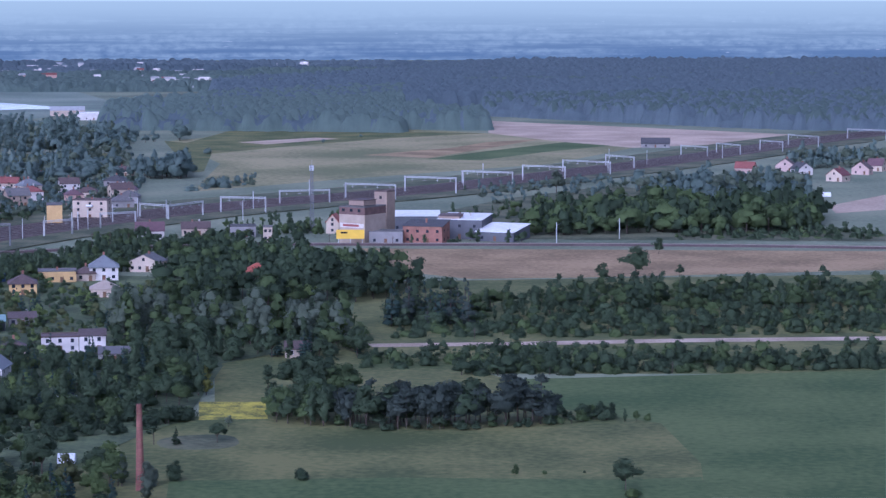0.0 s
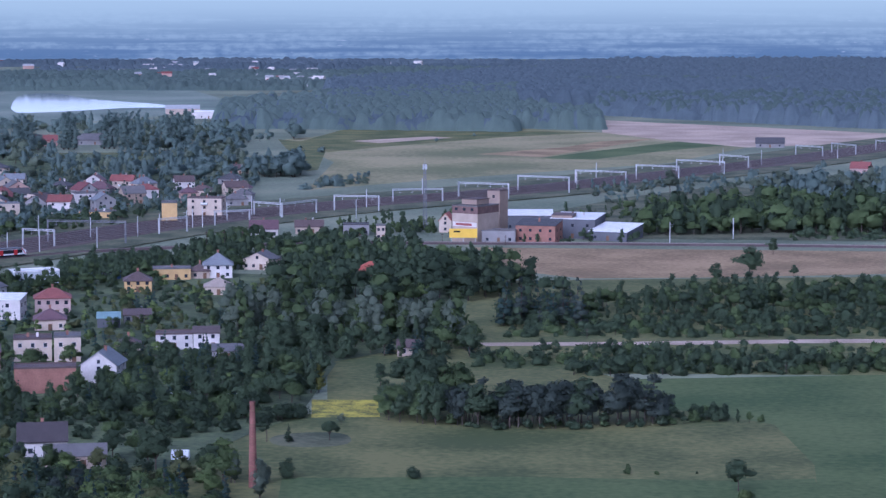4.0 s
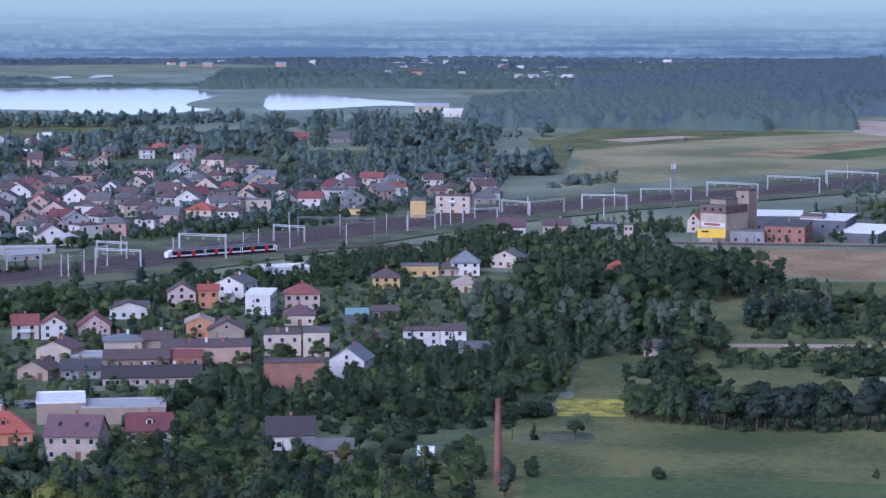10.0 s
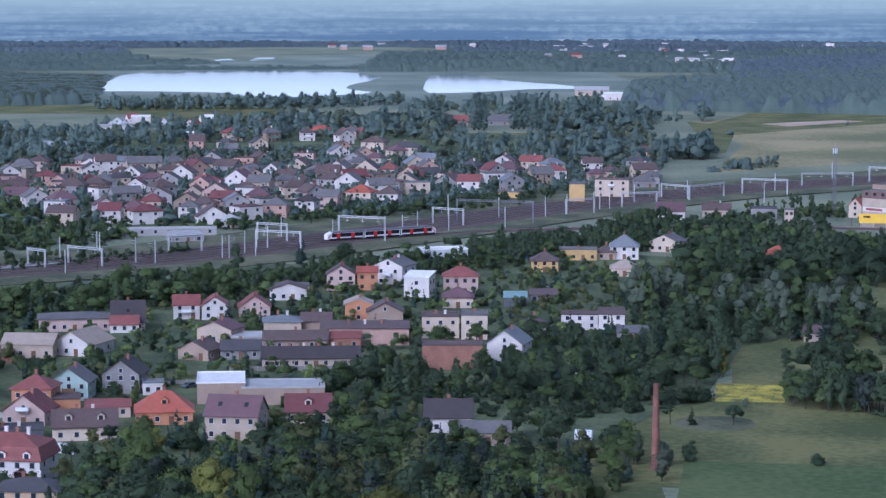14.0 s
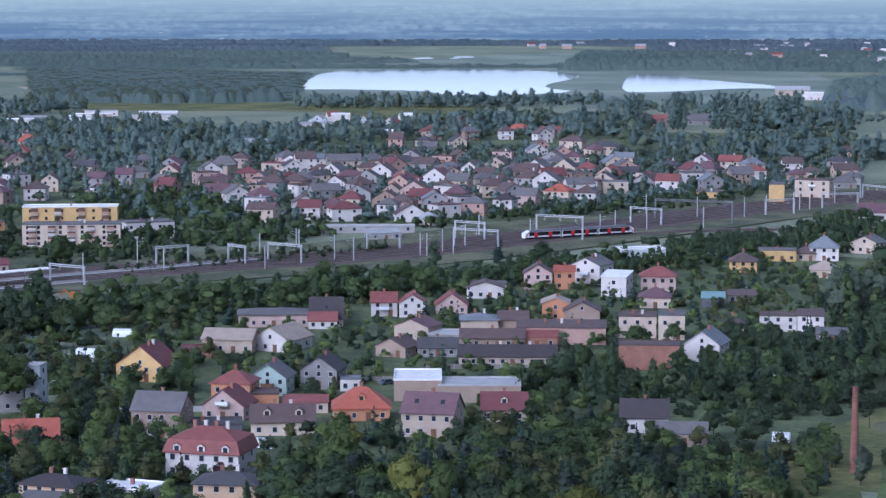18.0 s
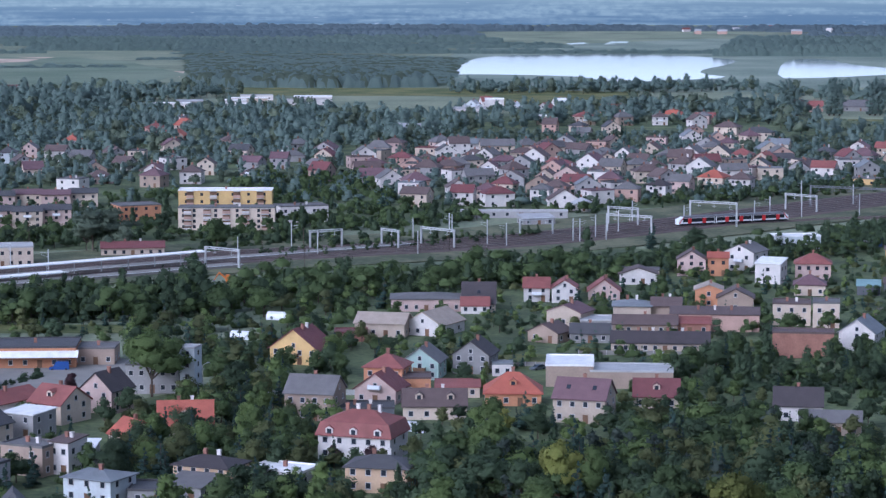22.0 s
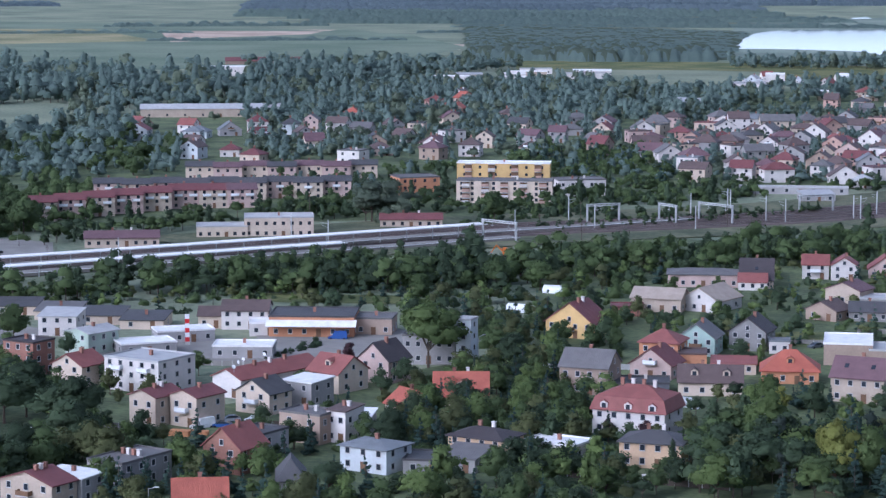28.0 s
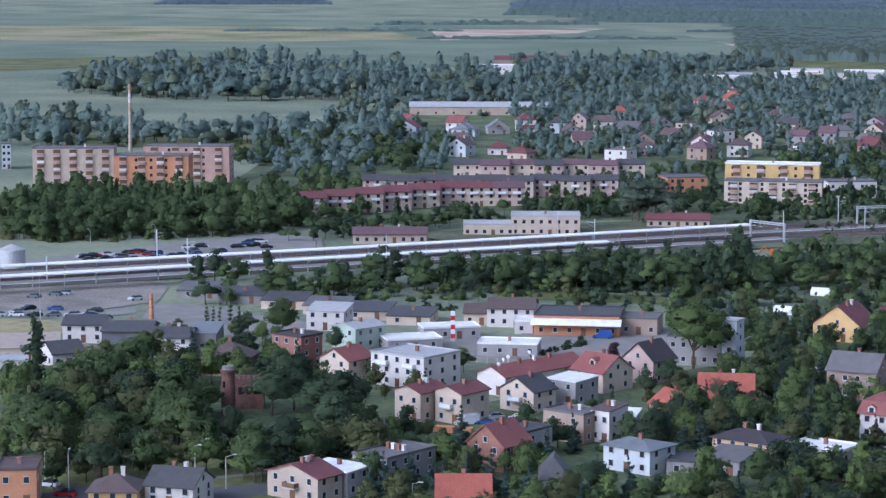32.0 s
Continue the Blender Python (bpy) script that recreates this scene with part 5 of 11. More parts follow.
house(-119.4, 640.9, -3, 9.6, 11, 5, "gable", 3.4, "white", "blue_grey", chimneys=1, ridge='y', cols=1)
house(-121.5, 691.1, 10, 6.5, 8, 3, "hip", 2.2, "cream", "brown", cols=2, floors=1)
house(-110.1, 702.3, 9, 10.5, 8, 4.6, "flat", 0.0, "white", "brown", chimneys=0)
house(-100.9, 703.4, 8, 7.5, 8, 4.8, "mono", 1.0, "white", "brown", chimneys=0, cols=2)
house(-91.9, 682.6, 8, 8.6, 8, 2.6, "mono", 1.0, "grey", "grey", chimneys=0, floors=1)
house(-137.7, 749.0, 10, 7.0, 8, 3, "mono", 1.0, "dark_grey", "teal", chimneys=0, door=False, cols=0, floors=1)
house(-130.8, 760.5, 10, 8.5, 8, 2.6, "mono", 1.0, "grey", "brown", chimneys=0, fine=False, floors=1)
house(-186.0, 866.7, 26, 16.4, 9, 4.4, "flat", 0.0, "pale_blue", "white", chimneys=0, cols=9, fine=False, floors=1)
house(-144.5, 842.1, 10, 9.4, 10, 4.2, "hip", 2.9, "yellow", "brown", chimneys=1, fine=False)
house(-138.7, 880.7, 9, 13.5, 9, 4, "flat", 0.0, "yellow", "grey", chimneys=1, cols=4, fine=False, floors=1)
house(-129.0, 884.5, 8, 7.0, 8, 3, "hip", 2.3, "beige", "brown", cols=2, fine=False, floors=1)
house(-122.8, 887.1, 8, 10.3, 10, 5, "hip", 4.0, "white", "blue_grey", chimneys=1, fine=False)
house(-110.5, 916.8, -11, 11.6, 10, 3.8, "gable", 2.6, "cream", "grey", chimneys=1, ridge='y', cols=4, fine=False, floors=1)
house(-124.8, 1044.8, 7, 12.1, 10, 3.6, "gable", 3.2, "white", "plum", chimneys=1, cols=4, fine=False, floors=1)
house(-106.7, 1059.3, 6, 12.2, 9, 3.2, "gable", 2.4, "beige", "brown", chimneys=2, cols=4, fine=False, floors=1)
house(-67.2, 888.7, 4, 11.0, 10, 2.8, "hip", 3.2, "cream", "orange", chimneys=0, fine=False, floors=1)
house(-115.5, 835.4, 8, 9.3, 9, 3, "hip", 2.8, "cream", "tan", fine=False, floors=1)
house(-41.1, 693.3, 3, 7.4, 8, 2.6, "gable", 1.6, "beige", "brown", chimneys=0, cols=2, floors=1)
house(-214.0, 762.5, 16, 12.0, 8, 3, "flat", 0.0, "beige", "grey", chimneys=0, cols=4, fine=False, floors=1)

# ---------- houses and workshops by the station ----------
house(-266.2, 475.2, -12, 9.4, 10, 4.8, "gable", 3.2, "cream", "red", balcony=0, chimneys=1, dormers=1, cols=2, ridge="x")
house(-280.7, 469.0, -12, 8.6, 26.5, 4.4, "gable", 1.9, "white", "red", chimneys=3, cols=2, side=6, floors=1, ridge="y")
house(-263.7, 457.6, -8, 8.0, 8.0, 5.4, "mono", 0.4, "light_grey", "white", chimneys=0, cols=2, side=2)
house(-267.7, 445.6, -8, 9.2, 7.6, 4.8, "gable", 2.6, "cream", "dark_grey", balcony=1, chimneys=1, cols=2, ridge="y")
house(-281.2, 424.6, -8, 7.2, 8.6, 6.4, "gable", 1.3, "cream", "dark_red", chimneys=2, cols=2, side=2, ridge="y")
house(-272.9, 427.5, -8, 7.2, 9.0, 6.6, "gable", 1.3, "cream", "dark_red", chimneys=1, balcony=1, cols=2, ridge="y")
house(-304.7, 457.8, -6, 15.5, 13, 7.4, "flat", 0.0, "white", "light_grey", chimneys=1, balcony=2, cols=5, side=3, floors=3)
house(-322.1, 455.3, -6, 8.8, 8.5, 5.0, "gable", 2.4, "cream", "red", chimneys=1, floors=2, cols=2, ridge="y")
house(-345.0, 493.0, -12, 8.4, 10, 5.4, "gable", 1.0, "green", "light_grey", chimneys=1, cols=2, side=3, ridge="y")
house(-340.1, 460.8, -6, 9.2, 7.4, 8, "flat", 0.0, "brick", "dark_brown", chimneys=2, floors=3, cols=3, side=2)
house(-348.5, 445.8, 22, 10.9, 10, 4.4, "hip", 3.2, "tan", "brown", chimneys=1, floors=1)
house(-408.7, 465.1, 31, 10.4, 12, 4.6, "gable", 1.6, "white", "dark_grey", chimneys=0)
house(-393.5, 463.8, 30, 12.2, 12, 4.5, "gable", 1.6, "dark_grey", "dark_grey", chimneys=1, door=False, kind='workshop', cols=0, side=0)
house(-378.8, 462.5, 29, 10.1, 12, 4.4, "gable", 1.6, "white", "dark_grey", chimneys=2)
house(-375.2, 470.7, 29, 6.8, 12, 4.6, "mono", 1.0, "grey", "blue_grey", chimneys=0, cols=1, floors=1)
house(-403.7, 437.8, 43, 15.1, 14, 3.2, "mono", 1.4, "cream", "tan", chimneys=0, floors=1)
house(-390.7, 417.8, 43, 7.9, 9, 3.6, "flat", 0.0, "white", "light_grey", chimneys=0, cols=2, floors=1)
house(-389.6, 434.2, 62, 8.0, 9, 3.4, "gable", 2.2, "white", "dark_grey", chimneys=0, floors=1)
house(-432.4, 541.3, 27, 12.4, 12, 2.3, "mono", 0.9, "grey", "grey", chimneys=0, kind='garage_row', cols=2, side=1, floors=1)
house(-416.2, 539.6, 26, 12.2, 12, 2.3, "mono", 0.9, "grey", "dark_grey", chimneys=1, kind='garage_row', cols=2, side=1, floors=1)
house(-400.4, 538.0, 25, 12.0, 12, 2.3, "mono", 0.9, "cream", "dark_grey", chimneys=0, kind='garage_row', cols=2, side=1, floors=1)
house(-385.2, 536.4, 24, 11.8, 12, 2.3, "mono", 0.9, "cream", "grey", chimneys=1, kind='garage_row', cols=2, side=1, floors=1)
house(-370.3, 534.8, 23, 11.6, 12, 2.3, "mono", 0.9, "cream", "dark_grey", chimneys=0, kind='garage_row', cols=2, side=1, floors=1)
house(-355.9, 533.3, 22, 11.5, 12, 2.3, "mono", 0.9, "cream", "dark_grey", chimneys=1, kind='garage_row', cols=2, side=1, floors=1)
house(-331.7, 544.0, 25, 12.1, 10, 5, "gable", 2.0, "white", "brown", chimneys=1, cols=4)
house(-340.3, 540.5, 26, 6.2, 8, 3.4, "gable", 1.8, "cream", "brown", chimneys=0, cols=2, floors=1)
sawmill = house(-311.1, 543.4, 24, 21.7, 16, 5.2, "flat", 0.0, "orange", "dark_grey", chimneys=1, kind='workshop', cols=6, floors=1)
awning(sawmill, 23, -10.6, -7.9, 3.1, 4.4)
house(-322.0, 535.9, 31, 6.9, 8, 3.2, "flat", 0.0, "white", "white", chimneys=0, kind='garage', cols=2, floors=1)
house(-297.2, 550.9, 20, 9.6, 10, 4.2, "flat", 0.0, "tan", "grey", chimneys=1, floors=1)
house(-333.0, 498.2, 48, 13.7, 9, 2.8, "flat", 0.0, "light_grey", "white", chimneys=0, floors=1)
house(-334.2, 517.3, 45, 14.5, 8, 3, "flat", 0.0, "light_grey", "white", chimneys=0, cols=4, floors=1)
house(-308.4, 504.5, 25, 14.5, 9, 3, "flat", 0.0, "light_grey", "white", chimneys=1, cols=4, floors=1)
house(-368.1, 513.0, 20, 10.0, 9, 5, "mono", 1.1, "white", "light_grey", chimneys=0)
house(-254.9, 517.8, 6, 3.7, 5, 11, "flat", 0.0, "pale_blue", "light_grey", chimneys=0, kind='stair_tower', cols=1, side=1, floors=4)
house(-264.4, 517.8, 19, 12.5, 9, 6.8, "flat", 0.0, "light_grey", "grey", chimneys=1, cols=5)
house(-262.2, 489.9, -8, 8.6, 8.6, 5.6, "gable", 3.7, "pink", "dark_brown", balcony=0, chimneys=1, ridge="y", cols=2, skylights=0)
house(-232.4, 469.3, 26, 11.6, 10, 3.4, "gable", 4.2, "cream", "orange", dormers=1, chimneys=2, cols=4, floors=1)
house(-237.9, 455.9, -30, 7.0, 8.0, 2.8, "gable", 2.8, "cream", "orange", chimneys=1, cols=2, floors=1, ridge="x")
house(-243.6, 423.3, -6, 10.0, 7.0, 6, "flat", 0.0, "tan", "grey", chimneys=2, cols=2, side=2)
house(-237.0, 426.2, -6, 4.6, 6.6, 6.6, "mono", 0.6, "white", "brown", chimneys=2, cols=2)
house(-237.8, 435.3, 17, 4.0, 7, 3.6, "mono", 0.8, "white", "white", chimneys=0, cols=1, floors=1)
house(-242.4, 392.9, -6, 8.8, 8.6, 5.2, "gable", 3.6, "brick", "red", chimneys=1, ridge="y", cols=2, side=3)
house(-243.2, 403.4, -6, 7.4, 8.4, 5.8, "flat", 0.0, "light_grey", "dark_grey", chimneys=1, cols=2)
house(-258.2, 351.8, -6, 12.2, 6.6, 4.8, "gable", 1.9, "beige", "dark_red", chimneys=3, balcony=1, ridge="y", cols=3)
house(-255.6, 358.4, -6, 10.0, 6.2, 4.8, "mono", 0.3, "light_grey", "white", chimneys=1, cols=2)
house(-253.8, 374.1, -6, 8.4, 14.2, 5.2, "flat", 0.0, "grey", "grey", chimneys=4, cols=3, side=4)
house(-229.3, 359.7, 33, 9.5, 9, 3, "gable", 3.2, "cream", "orange", chimneys=1, floors=1)
house(-299.6, 321.8, 37, 7.2, 10, 6.6, "flat", 0.0, "orange", "brown", chimneys=1, cols=2)
house(-274.5, 336.2, 15, 9.3, 9, 4, "gable", 2.4, "white", "dark_grey", chimneys=2)
house(-282.3, 328.3, 31, 8.6, 9, 3.6, "hip", 2.4, "yellow", "brown", chimneys=2)
house(-220.3, 375.9, 30, 4.7, 10, 4.6, "hip", 3.6, "grey", "dark_grey", chimneys=0, cols=1)
house(-209.6, 408.7, 17, 7.6, 9, 2.8, "flat", 0.0, "grey", "dark_grey", chimneys=0, cols=2, floors=1)
house(-203.8, 413.7, 2, 7.7, 9, 2.8, "mono", 1.1, "grey", "grey", chimneys=0, cols=2, floors=1)

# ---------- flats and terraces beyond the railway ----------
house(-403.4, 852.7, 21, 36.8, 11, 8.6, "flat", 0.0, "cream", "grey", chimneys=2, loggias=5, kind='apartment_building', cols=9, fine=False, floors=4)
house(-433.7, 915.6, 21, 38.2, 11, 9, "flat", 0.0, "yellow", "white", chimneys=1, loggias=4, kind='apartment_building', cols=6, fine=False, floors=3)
house(-444.2, 855.6, 45, 16.2, 14, 8, "flat", 0.0, "orange", "grey", chimneys=0, kind='apartment_building', cols=4, fine=False, floors=3)
house(-389.0, 889.9, 38, 19.3, 12, 6.4, "flat", 0.0, "white", "grey", chimneys=2, kind='office_building', cols=5, fine=False)
house(-426.8, 721.5, 31, 23.4, 14, 6.6, "flat", 0.0, "cream", "light_grey", chimneys=1, kind='station_building', cols=8, fine=False)
house(-442.5, 710.1, 32, 17.3, 12, 3.8, "flat", 0.0, "cream", "light_grey", chimneys=0, kind='station_building', cols=6, fine=False, floors=1)
house(-457.7, 672.3, 34, 24.3, 9, 3.2, "gable", 1.8, "beige", "plum", chimneys=2, cols=8, fine=False, floors=1)
house(-398.3, 764.5, 28, 21.8, 9, 3, "gable", 1.6, "beige", "dark_red", chimneys=2, cols=7, fine=False, floors=1)
house(-525.2, 720.3, 42, 10.7, 10, 7.2, "gable", 1.8, "cream", "dark_red", chimneys=1, balcony=2, kind='terraced_house', tag='terrace with red roofs', side=1, fine=False, floors=3)
house(-520.9, 731.9, 41, 10.8, 10, 7.2, "gable", 1.8, "pink", "dark_red", chimneys=1, balcony=2, kind='terraced_house', tag='terrace with red roofs', side=1, fine=False, floors=3)
house(-516.4, 743.6, 41, 10.9, 10, 7.2, "gable", 1.8, "cream", "dark_red", chimneys=1, balcony=2, kind='terraced_house', tag='terrace with red roofs', side=1, fine=False, floors=3)
house(-511.9, 755.6, 40, 10.9, 10, 7.2, "gable", 1.8, "pink", "dark_red", chimneys=1, balcony=2, kind='terraced_house', tag='terrace with red roofs', side=1, fine=False, floors=3)
house(-507.4, 767.8, 39, 11.0, 10, 7.2, "gable", 1.8, "cream", "dark_red", chimneys=1, balcony=2, kind='terraced_house', tag='terrace with red roofs', side=1, fine=False, floors=3)
house(-502.7, 780.2, 39, 11.1, 10, 7.2, "gable", 1.8, "pink", "dark_red", chimneys=1, balcony=2, kind='terraced_house', tag='terrace with red roofs', side=1, fine=False, floors=3)
house(-493.7, 786.0, 38, 11.1, 10, 7.2, "gable", 1.8, "cream", "dark_red", chimneys=1, balcony=2, kind='terraced_house', tag='terrace with red roofs', side=1, fine=False, floors=3)
house(-484.8, 791.8, 37, 11.1, 10, 7.2, "gable", 1.8, "pink", "plum", chimneys=1, balcony=2, kind='terraced_house', tag='terrace with red roofs', side=1, fine=False, floors=3)
house(-544.9, 791.8, 35, 11.5, 10, 6.8, "gable", 1.6, "pink", "dark_grey", chimneys=1, balcony=1, kind='terraced_house', tag='terrace with grey roofs', side=1, fine=False, floors=3)
house(-533.3, 794.3, 34, 11.4, 10, 6.8, "gable", 1.6, "cream", "dark_grey", chimneys=1, balcony=1, kind='terraced_house', tag='terrace with grey roofs', side=1, fine=False, floors=3)
house(-526.3, 803.9, 33, 11.5, 10, 6.8, "gable", 1.6, "pink", "dark_grey", chimneys=1, balcony=1, kind='terraced_house', tag='terrace with grey roofs', side=1, fine=False, floors=3)
house(-514.8, 806.4, 33, 11.4, 10, 6.8, "gable", 1.6, "cream", "dark_grey", chimneys=1, balcony=1, kind='terraced_house', tag='terrace with grey roofs', side=1, fine=False, floors=3)
house(-507.7, 815.9, 32, 11.5, 10, 6.8, "gable", 1.6, "pink", "dark_grey", chimneys=1, balcony=1, kind='terraced_house', tag='terrace with grey roofs', side=1, fine=False, floors=3)
house(-496.3, 818.4, 31, 11.4, 10, 6.8, "gable", 1.6, "cream", "dark_grey", chimneys=1, balcony=1, kind='terraced_house', tag='terrace with grey roofs', side=1, fine=False, floors=3)
house(-489.2, 828.0, 31, 11.5, 10, 6.8, "gable", 1.6, "pink", "dark_grey", chimneys=1, balcony=1, kind='terraced_house', tag='terrace with grey roofs', side=1, fine=False, floors=3)
house(-477.8, 830.4, 30, 11.4, 10, 6.8, "gable", 1.6, "cream", "dark_grey", chimneys=1, balcony=1, kind='terraced_house', tag='terrace with grey roofs', side=1, fine=False, floors=3)
house(-470.6, 840.1, 29, 11.5, 10, 6.8, "gable", 1.6, "pink", "dark_grey", chimneys=1, balcony=1, kind='terraced_house', tag='terrace with grey roofs', side=1, fine=False, floors=3)
house(-556.9, 876.7, 32, 11.9, 10, 6, "gable", 1.6, "cream", "dark_grey", chimneys=1, kind='terraced_house', tag='terrace with plum roofs', side=1, fine=False)
house(-544.6, 878.8, 32, 11.8, 10, 6, "gable", 1.6, "pink", "plum", chimneys=1, kind='terraced_house', tag='terrace with plum roofs', side=1, fine=False)
house(-537.6, 889.2, 31, 11.9, 10, 6, "gable", 1.6, "cream", "plum", chimneys=1, kind='terraced_house', tag='terrace with plum roofs', side=1, fine=False)
house(-525.5, 891.2, 31, 11.9, 10, 6, "gable", 1.6, "pink", "dark_grey", chimneys=1, kind='terraced_house', tag='terrace with plum roofs', side=1, fine=False)
house(-518.4, 901.7, 30, 11.9, 10, 6, "gable", 1.6, "cream", "plum", chimneys=1, kind='terraced_house', tag='terrace with plum roofs', side=1, fine=False)
house(-506.3, 903.7, 29, 11.9, 10, 6, "gable", 1.6, "pink", "plum", chimneys=1, kind='terraced_house', tag='terrace with plum roofs', side=1, fine=False)
house(-499.1, 914.2, 29, 11.9, 10, 6, "gable", 1.6, "cream", "dark_grey", chimneys=1, kind='terraced_house', tag='terrace with plum roofs', side=1, fine=False)
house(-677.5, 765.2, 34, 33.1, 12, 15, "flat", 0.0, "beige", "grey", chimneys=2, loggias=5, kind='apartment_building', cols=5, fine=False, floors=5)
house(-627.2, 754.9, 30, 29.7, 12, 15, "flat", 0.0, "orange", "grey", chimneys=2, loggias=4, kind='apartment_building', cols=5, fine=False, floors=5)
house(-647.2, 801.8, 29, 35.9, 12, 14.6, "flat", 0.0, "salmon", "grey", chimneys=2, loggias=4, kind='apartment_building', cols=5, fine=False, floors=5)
house(-748.9, 800.9, 43, 4.0, 10, 11, "flat", 0.0, "pale_blue", "grey", chimneys=0, kind='apartment_building', cols=2, fine=False, floors=4)

# ---------- houses of the suburb beyond the tracks ----------
house(-439.1, 1210.6, 28, 10.7, 9, 8.6, "gable", 3.0, "white", "brown", chimneys=1, tag='houses of the suburb', cols=2, side=1, fine=False, floors=3)
house(-427.1, 1237.3, 27, 18.2, 9, 5.8, "gable", 3.1, "cream", "grey", chimneys=1, tag='houses of the suburb', side=1, fine=False)
house(-486.0, 1238.6, 1, 11.0, 9, 5.8, "hip", 2.6, "pink", "brown", chimneys=1, tag='houses of the suburb', cols=2, side=1, fine=False)
house(-465.6, 1137.3, 37, 10.5, 9, 5.8, "flat", 0.0, "pink", "brown", chimneys=1, tag='houses of the suburb', cols=2, side=1, fine=False)
house(-444.7, 1142.9, 9, 11.5, 9, 5.8, "hip", 2.6, "salmon", "dark_red", chimneys=1, tag='houses of the suburb', cols=2, side=1, fine=False)
house(-322.1, 1042.3, -3, 12.2, 9, 5.8, "gable", 2.7, "salmon", "dark_red", chimneys=1, tag='houses of the suburb', side=1, fine=False)
house(-324.3, 998.6, 6, 8.4, 9, 5.8, "hip", 2.6, "white", "grey", chimneys=1, tag='houses of the suburb', cols=2, side=1, fine=False)
house(-367.5, 962.2, 1, 11.6, 9, 5.8, "gable", 2.4, "cream", "brown", chimneys=1, tag='houses of the suburb', side=1, fine=False)
house(-389.2, 1139.7, 27, 13.9, 9, 5.8, "hip", 2.6, "light_grey", "plum", chimneys=1, tag='houses of the suburb', side=1, fine=False)
house(-374.1, 1057.7, 34, 13.3, 9, 5.8, "gable", 2.6, "grey", "grey", chimneys=1, tag='houses of the suburb', side=1, fine=False)
house(-314.8, 1194.2, 3, 12.1, 10, 5.8, "gable", 3.5, "tan", "brown", chimneys=1, tag='houses of the suburb', cols=2, side=1, fine=False)
house(-307.4, 1105.6, 30, 13.6, 10, 5.8, "hip", 3.0, "cream", "brown", chimneys=2, tag='houses of the suburb', side=1, balcony=1, fine=False)
house(-270.5, 1084.6, -6, 12.0, 10, 5.8, "hip", 3.0, "cream", "orange", chimneys=1, tag='houses of the suburb', cols=2, side=1, balcony=1, fine=False)
house(-256.7, 1079.5, 1, 10.4, 10, 5.8, "hip", 3.0, "white", "brown", chimneys=1, tag='houses of the suburb', cols=2, side=1, fine=False)
house(-348.4, 1429.8, -6, 14.3, 10, 5.8, "hip", 3.0, "cream", "brown", chimneys=1, tag='houses of the suburb', cols=2, side=1, fine=False)
house(-320.3, 1387.8, 1, 16.7, 10, 5.8, "hip", 3.0, "cream", "dark_grey", chimneys=1, tag='houses of the suburb', side=1, fine=False)
house(-231.2, 1204.8, 26, 14.5, 10, 5.8, "flat", 0.0, "white", "grey", chimneys=1, tag='houses of the suburb', side=1, balcony=1, fine=False)
house(-206.7, 1232.3, 17, 11.6, 9, 5.8, "hip", 2.6, "white", "red", chimneys=2, tag='houses of the suburb', cols=2, side=1, fine=False)
house(-228.8, 1291.9, -2, 12.3, 9, 5.8, "gable", 2.7, "cream", "red", chimneys=2, tag='houses of the suburb', cols=2, side=1, balcony=1, fine=False)
house(-236.6, 1417.8, 24, 9.5, 8, 3.1, "hip", 2.4, "cream", "red", chimneys=1, tag='houses of the suburb', cols=2, side=1, fine=False, floors=1)
house(-185.7, 1421.5, -5, 13.4, 9, 3.1, "hip", 2.8, "cream", "brown", chimneys=1, tag='houses of the suburb', cols=2, side=1, fine=False, floors=1)
house(-422.3, 1581.4, -5, 16.0, 10, 3.1, "hip", 3.0, "salmon", "orange", chimneys=1, tag='houses of the suburb', cols=2, side=1, fine=False, floors=1)
house(-473.5, 1634.1, 4, 27.9, 10, 3.1, "gable", 2.8, "salmon", "red", chimneys=1, tag='houses of the suburb', side=1, fine=False, floors=1)
house(-459.0, 1499.1, 32, 12.6, 9, 5.8, "hip", 2.6, "cream", "red", chimneys=1, tag='houses of the suburb', cols=2, side=1, balcony=1, fine=False)
house(-481.4, 1493.5, 6, 12.5, 9, 5.8, "flat", 0.0, "cream", "white", chimneys=1, tag='houses of the suburb', cols=2, side=1, fine=False)
house(-297.9, 969.6, 5, 8.6, 8, 3.1, "hip", 2.4, "white", "light_grey", chimneys=1, tag='houses of the suburb', cols=2, side=1, fine=False, floors=1)
house(-282.6, 1035.2, -5, 8.9, 8, 5.8, "hip", 2.5, "white", "dark_brown", chimneys=1, tag='houses of the suburb', cols=2, side=1, fine=False)
house(-211.2, 1129.5, -9, 16.8, 9, 3.1, "flat", 0.0, "yellow", "grey", chimneys=2, tag='houses of the suburb', side=1, fine=False, floors=1)
house(-163.2, 1142.4, -4, 16.2, 10, 8.6, "flat", 0.0, "cream", "brown", chimneys=1, tag='houses of the suburb', side=1, balcony=1, fine=False, floors=3)
house(-450.4, 1223.9, 2, 11.4, 10, 5.8, "gable", 3.2, "white", "grey", chimneys=1, tag='houses of the suburb', ridge='y', cols=2, side=1, balcony=1, fine=False)
house(-351.7, 975.8, 10, 9.6, 9, 5.8, "gable", 2.7, "white", "dark_red", chimneys=1, tag='houses of the suburb', cols=2, side=1, fine=False)
house(-332.8, 1022.8, 8, 11.6, 10, 5.8, "gable", 3.6, "tan", "brown", chimneys=2, tag='houses of the suburb', ridge='y', cols=2, side=1, fine=False)
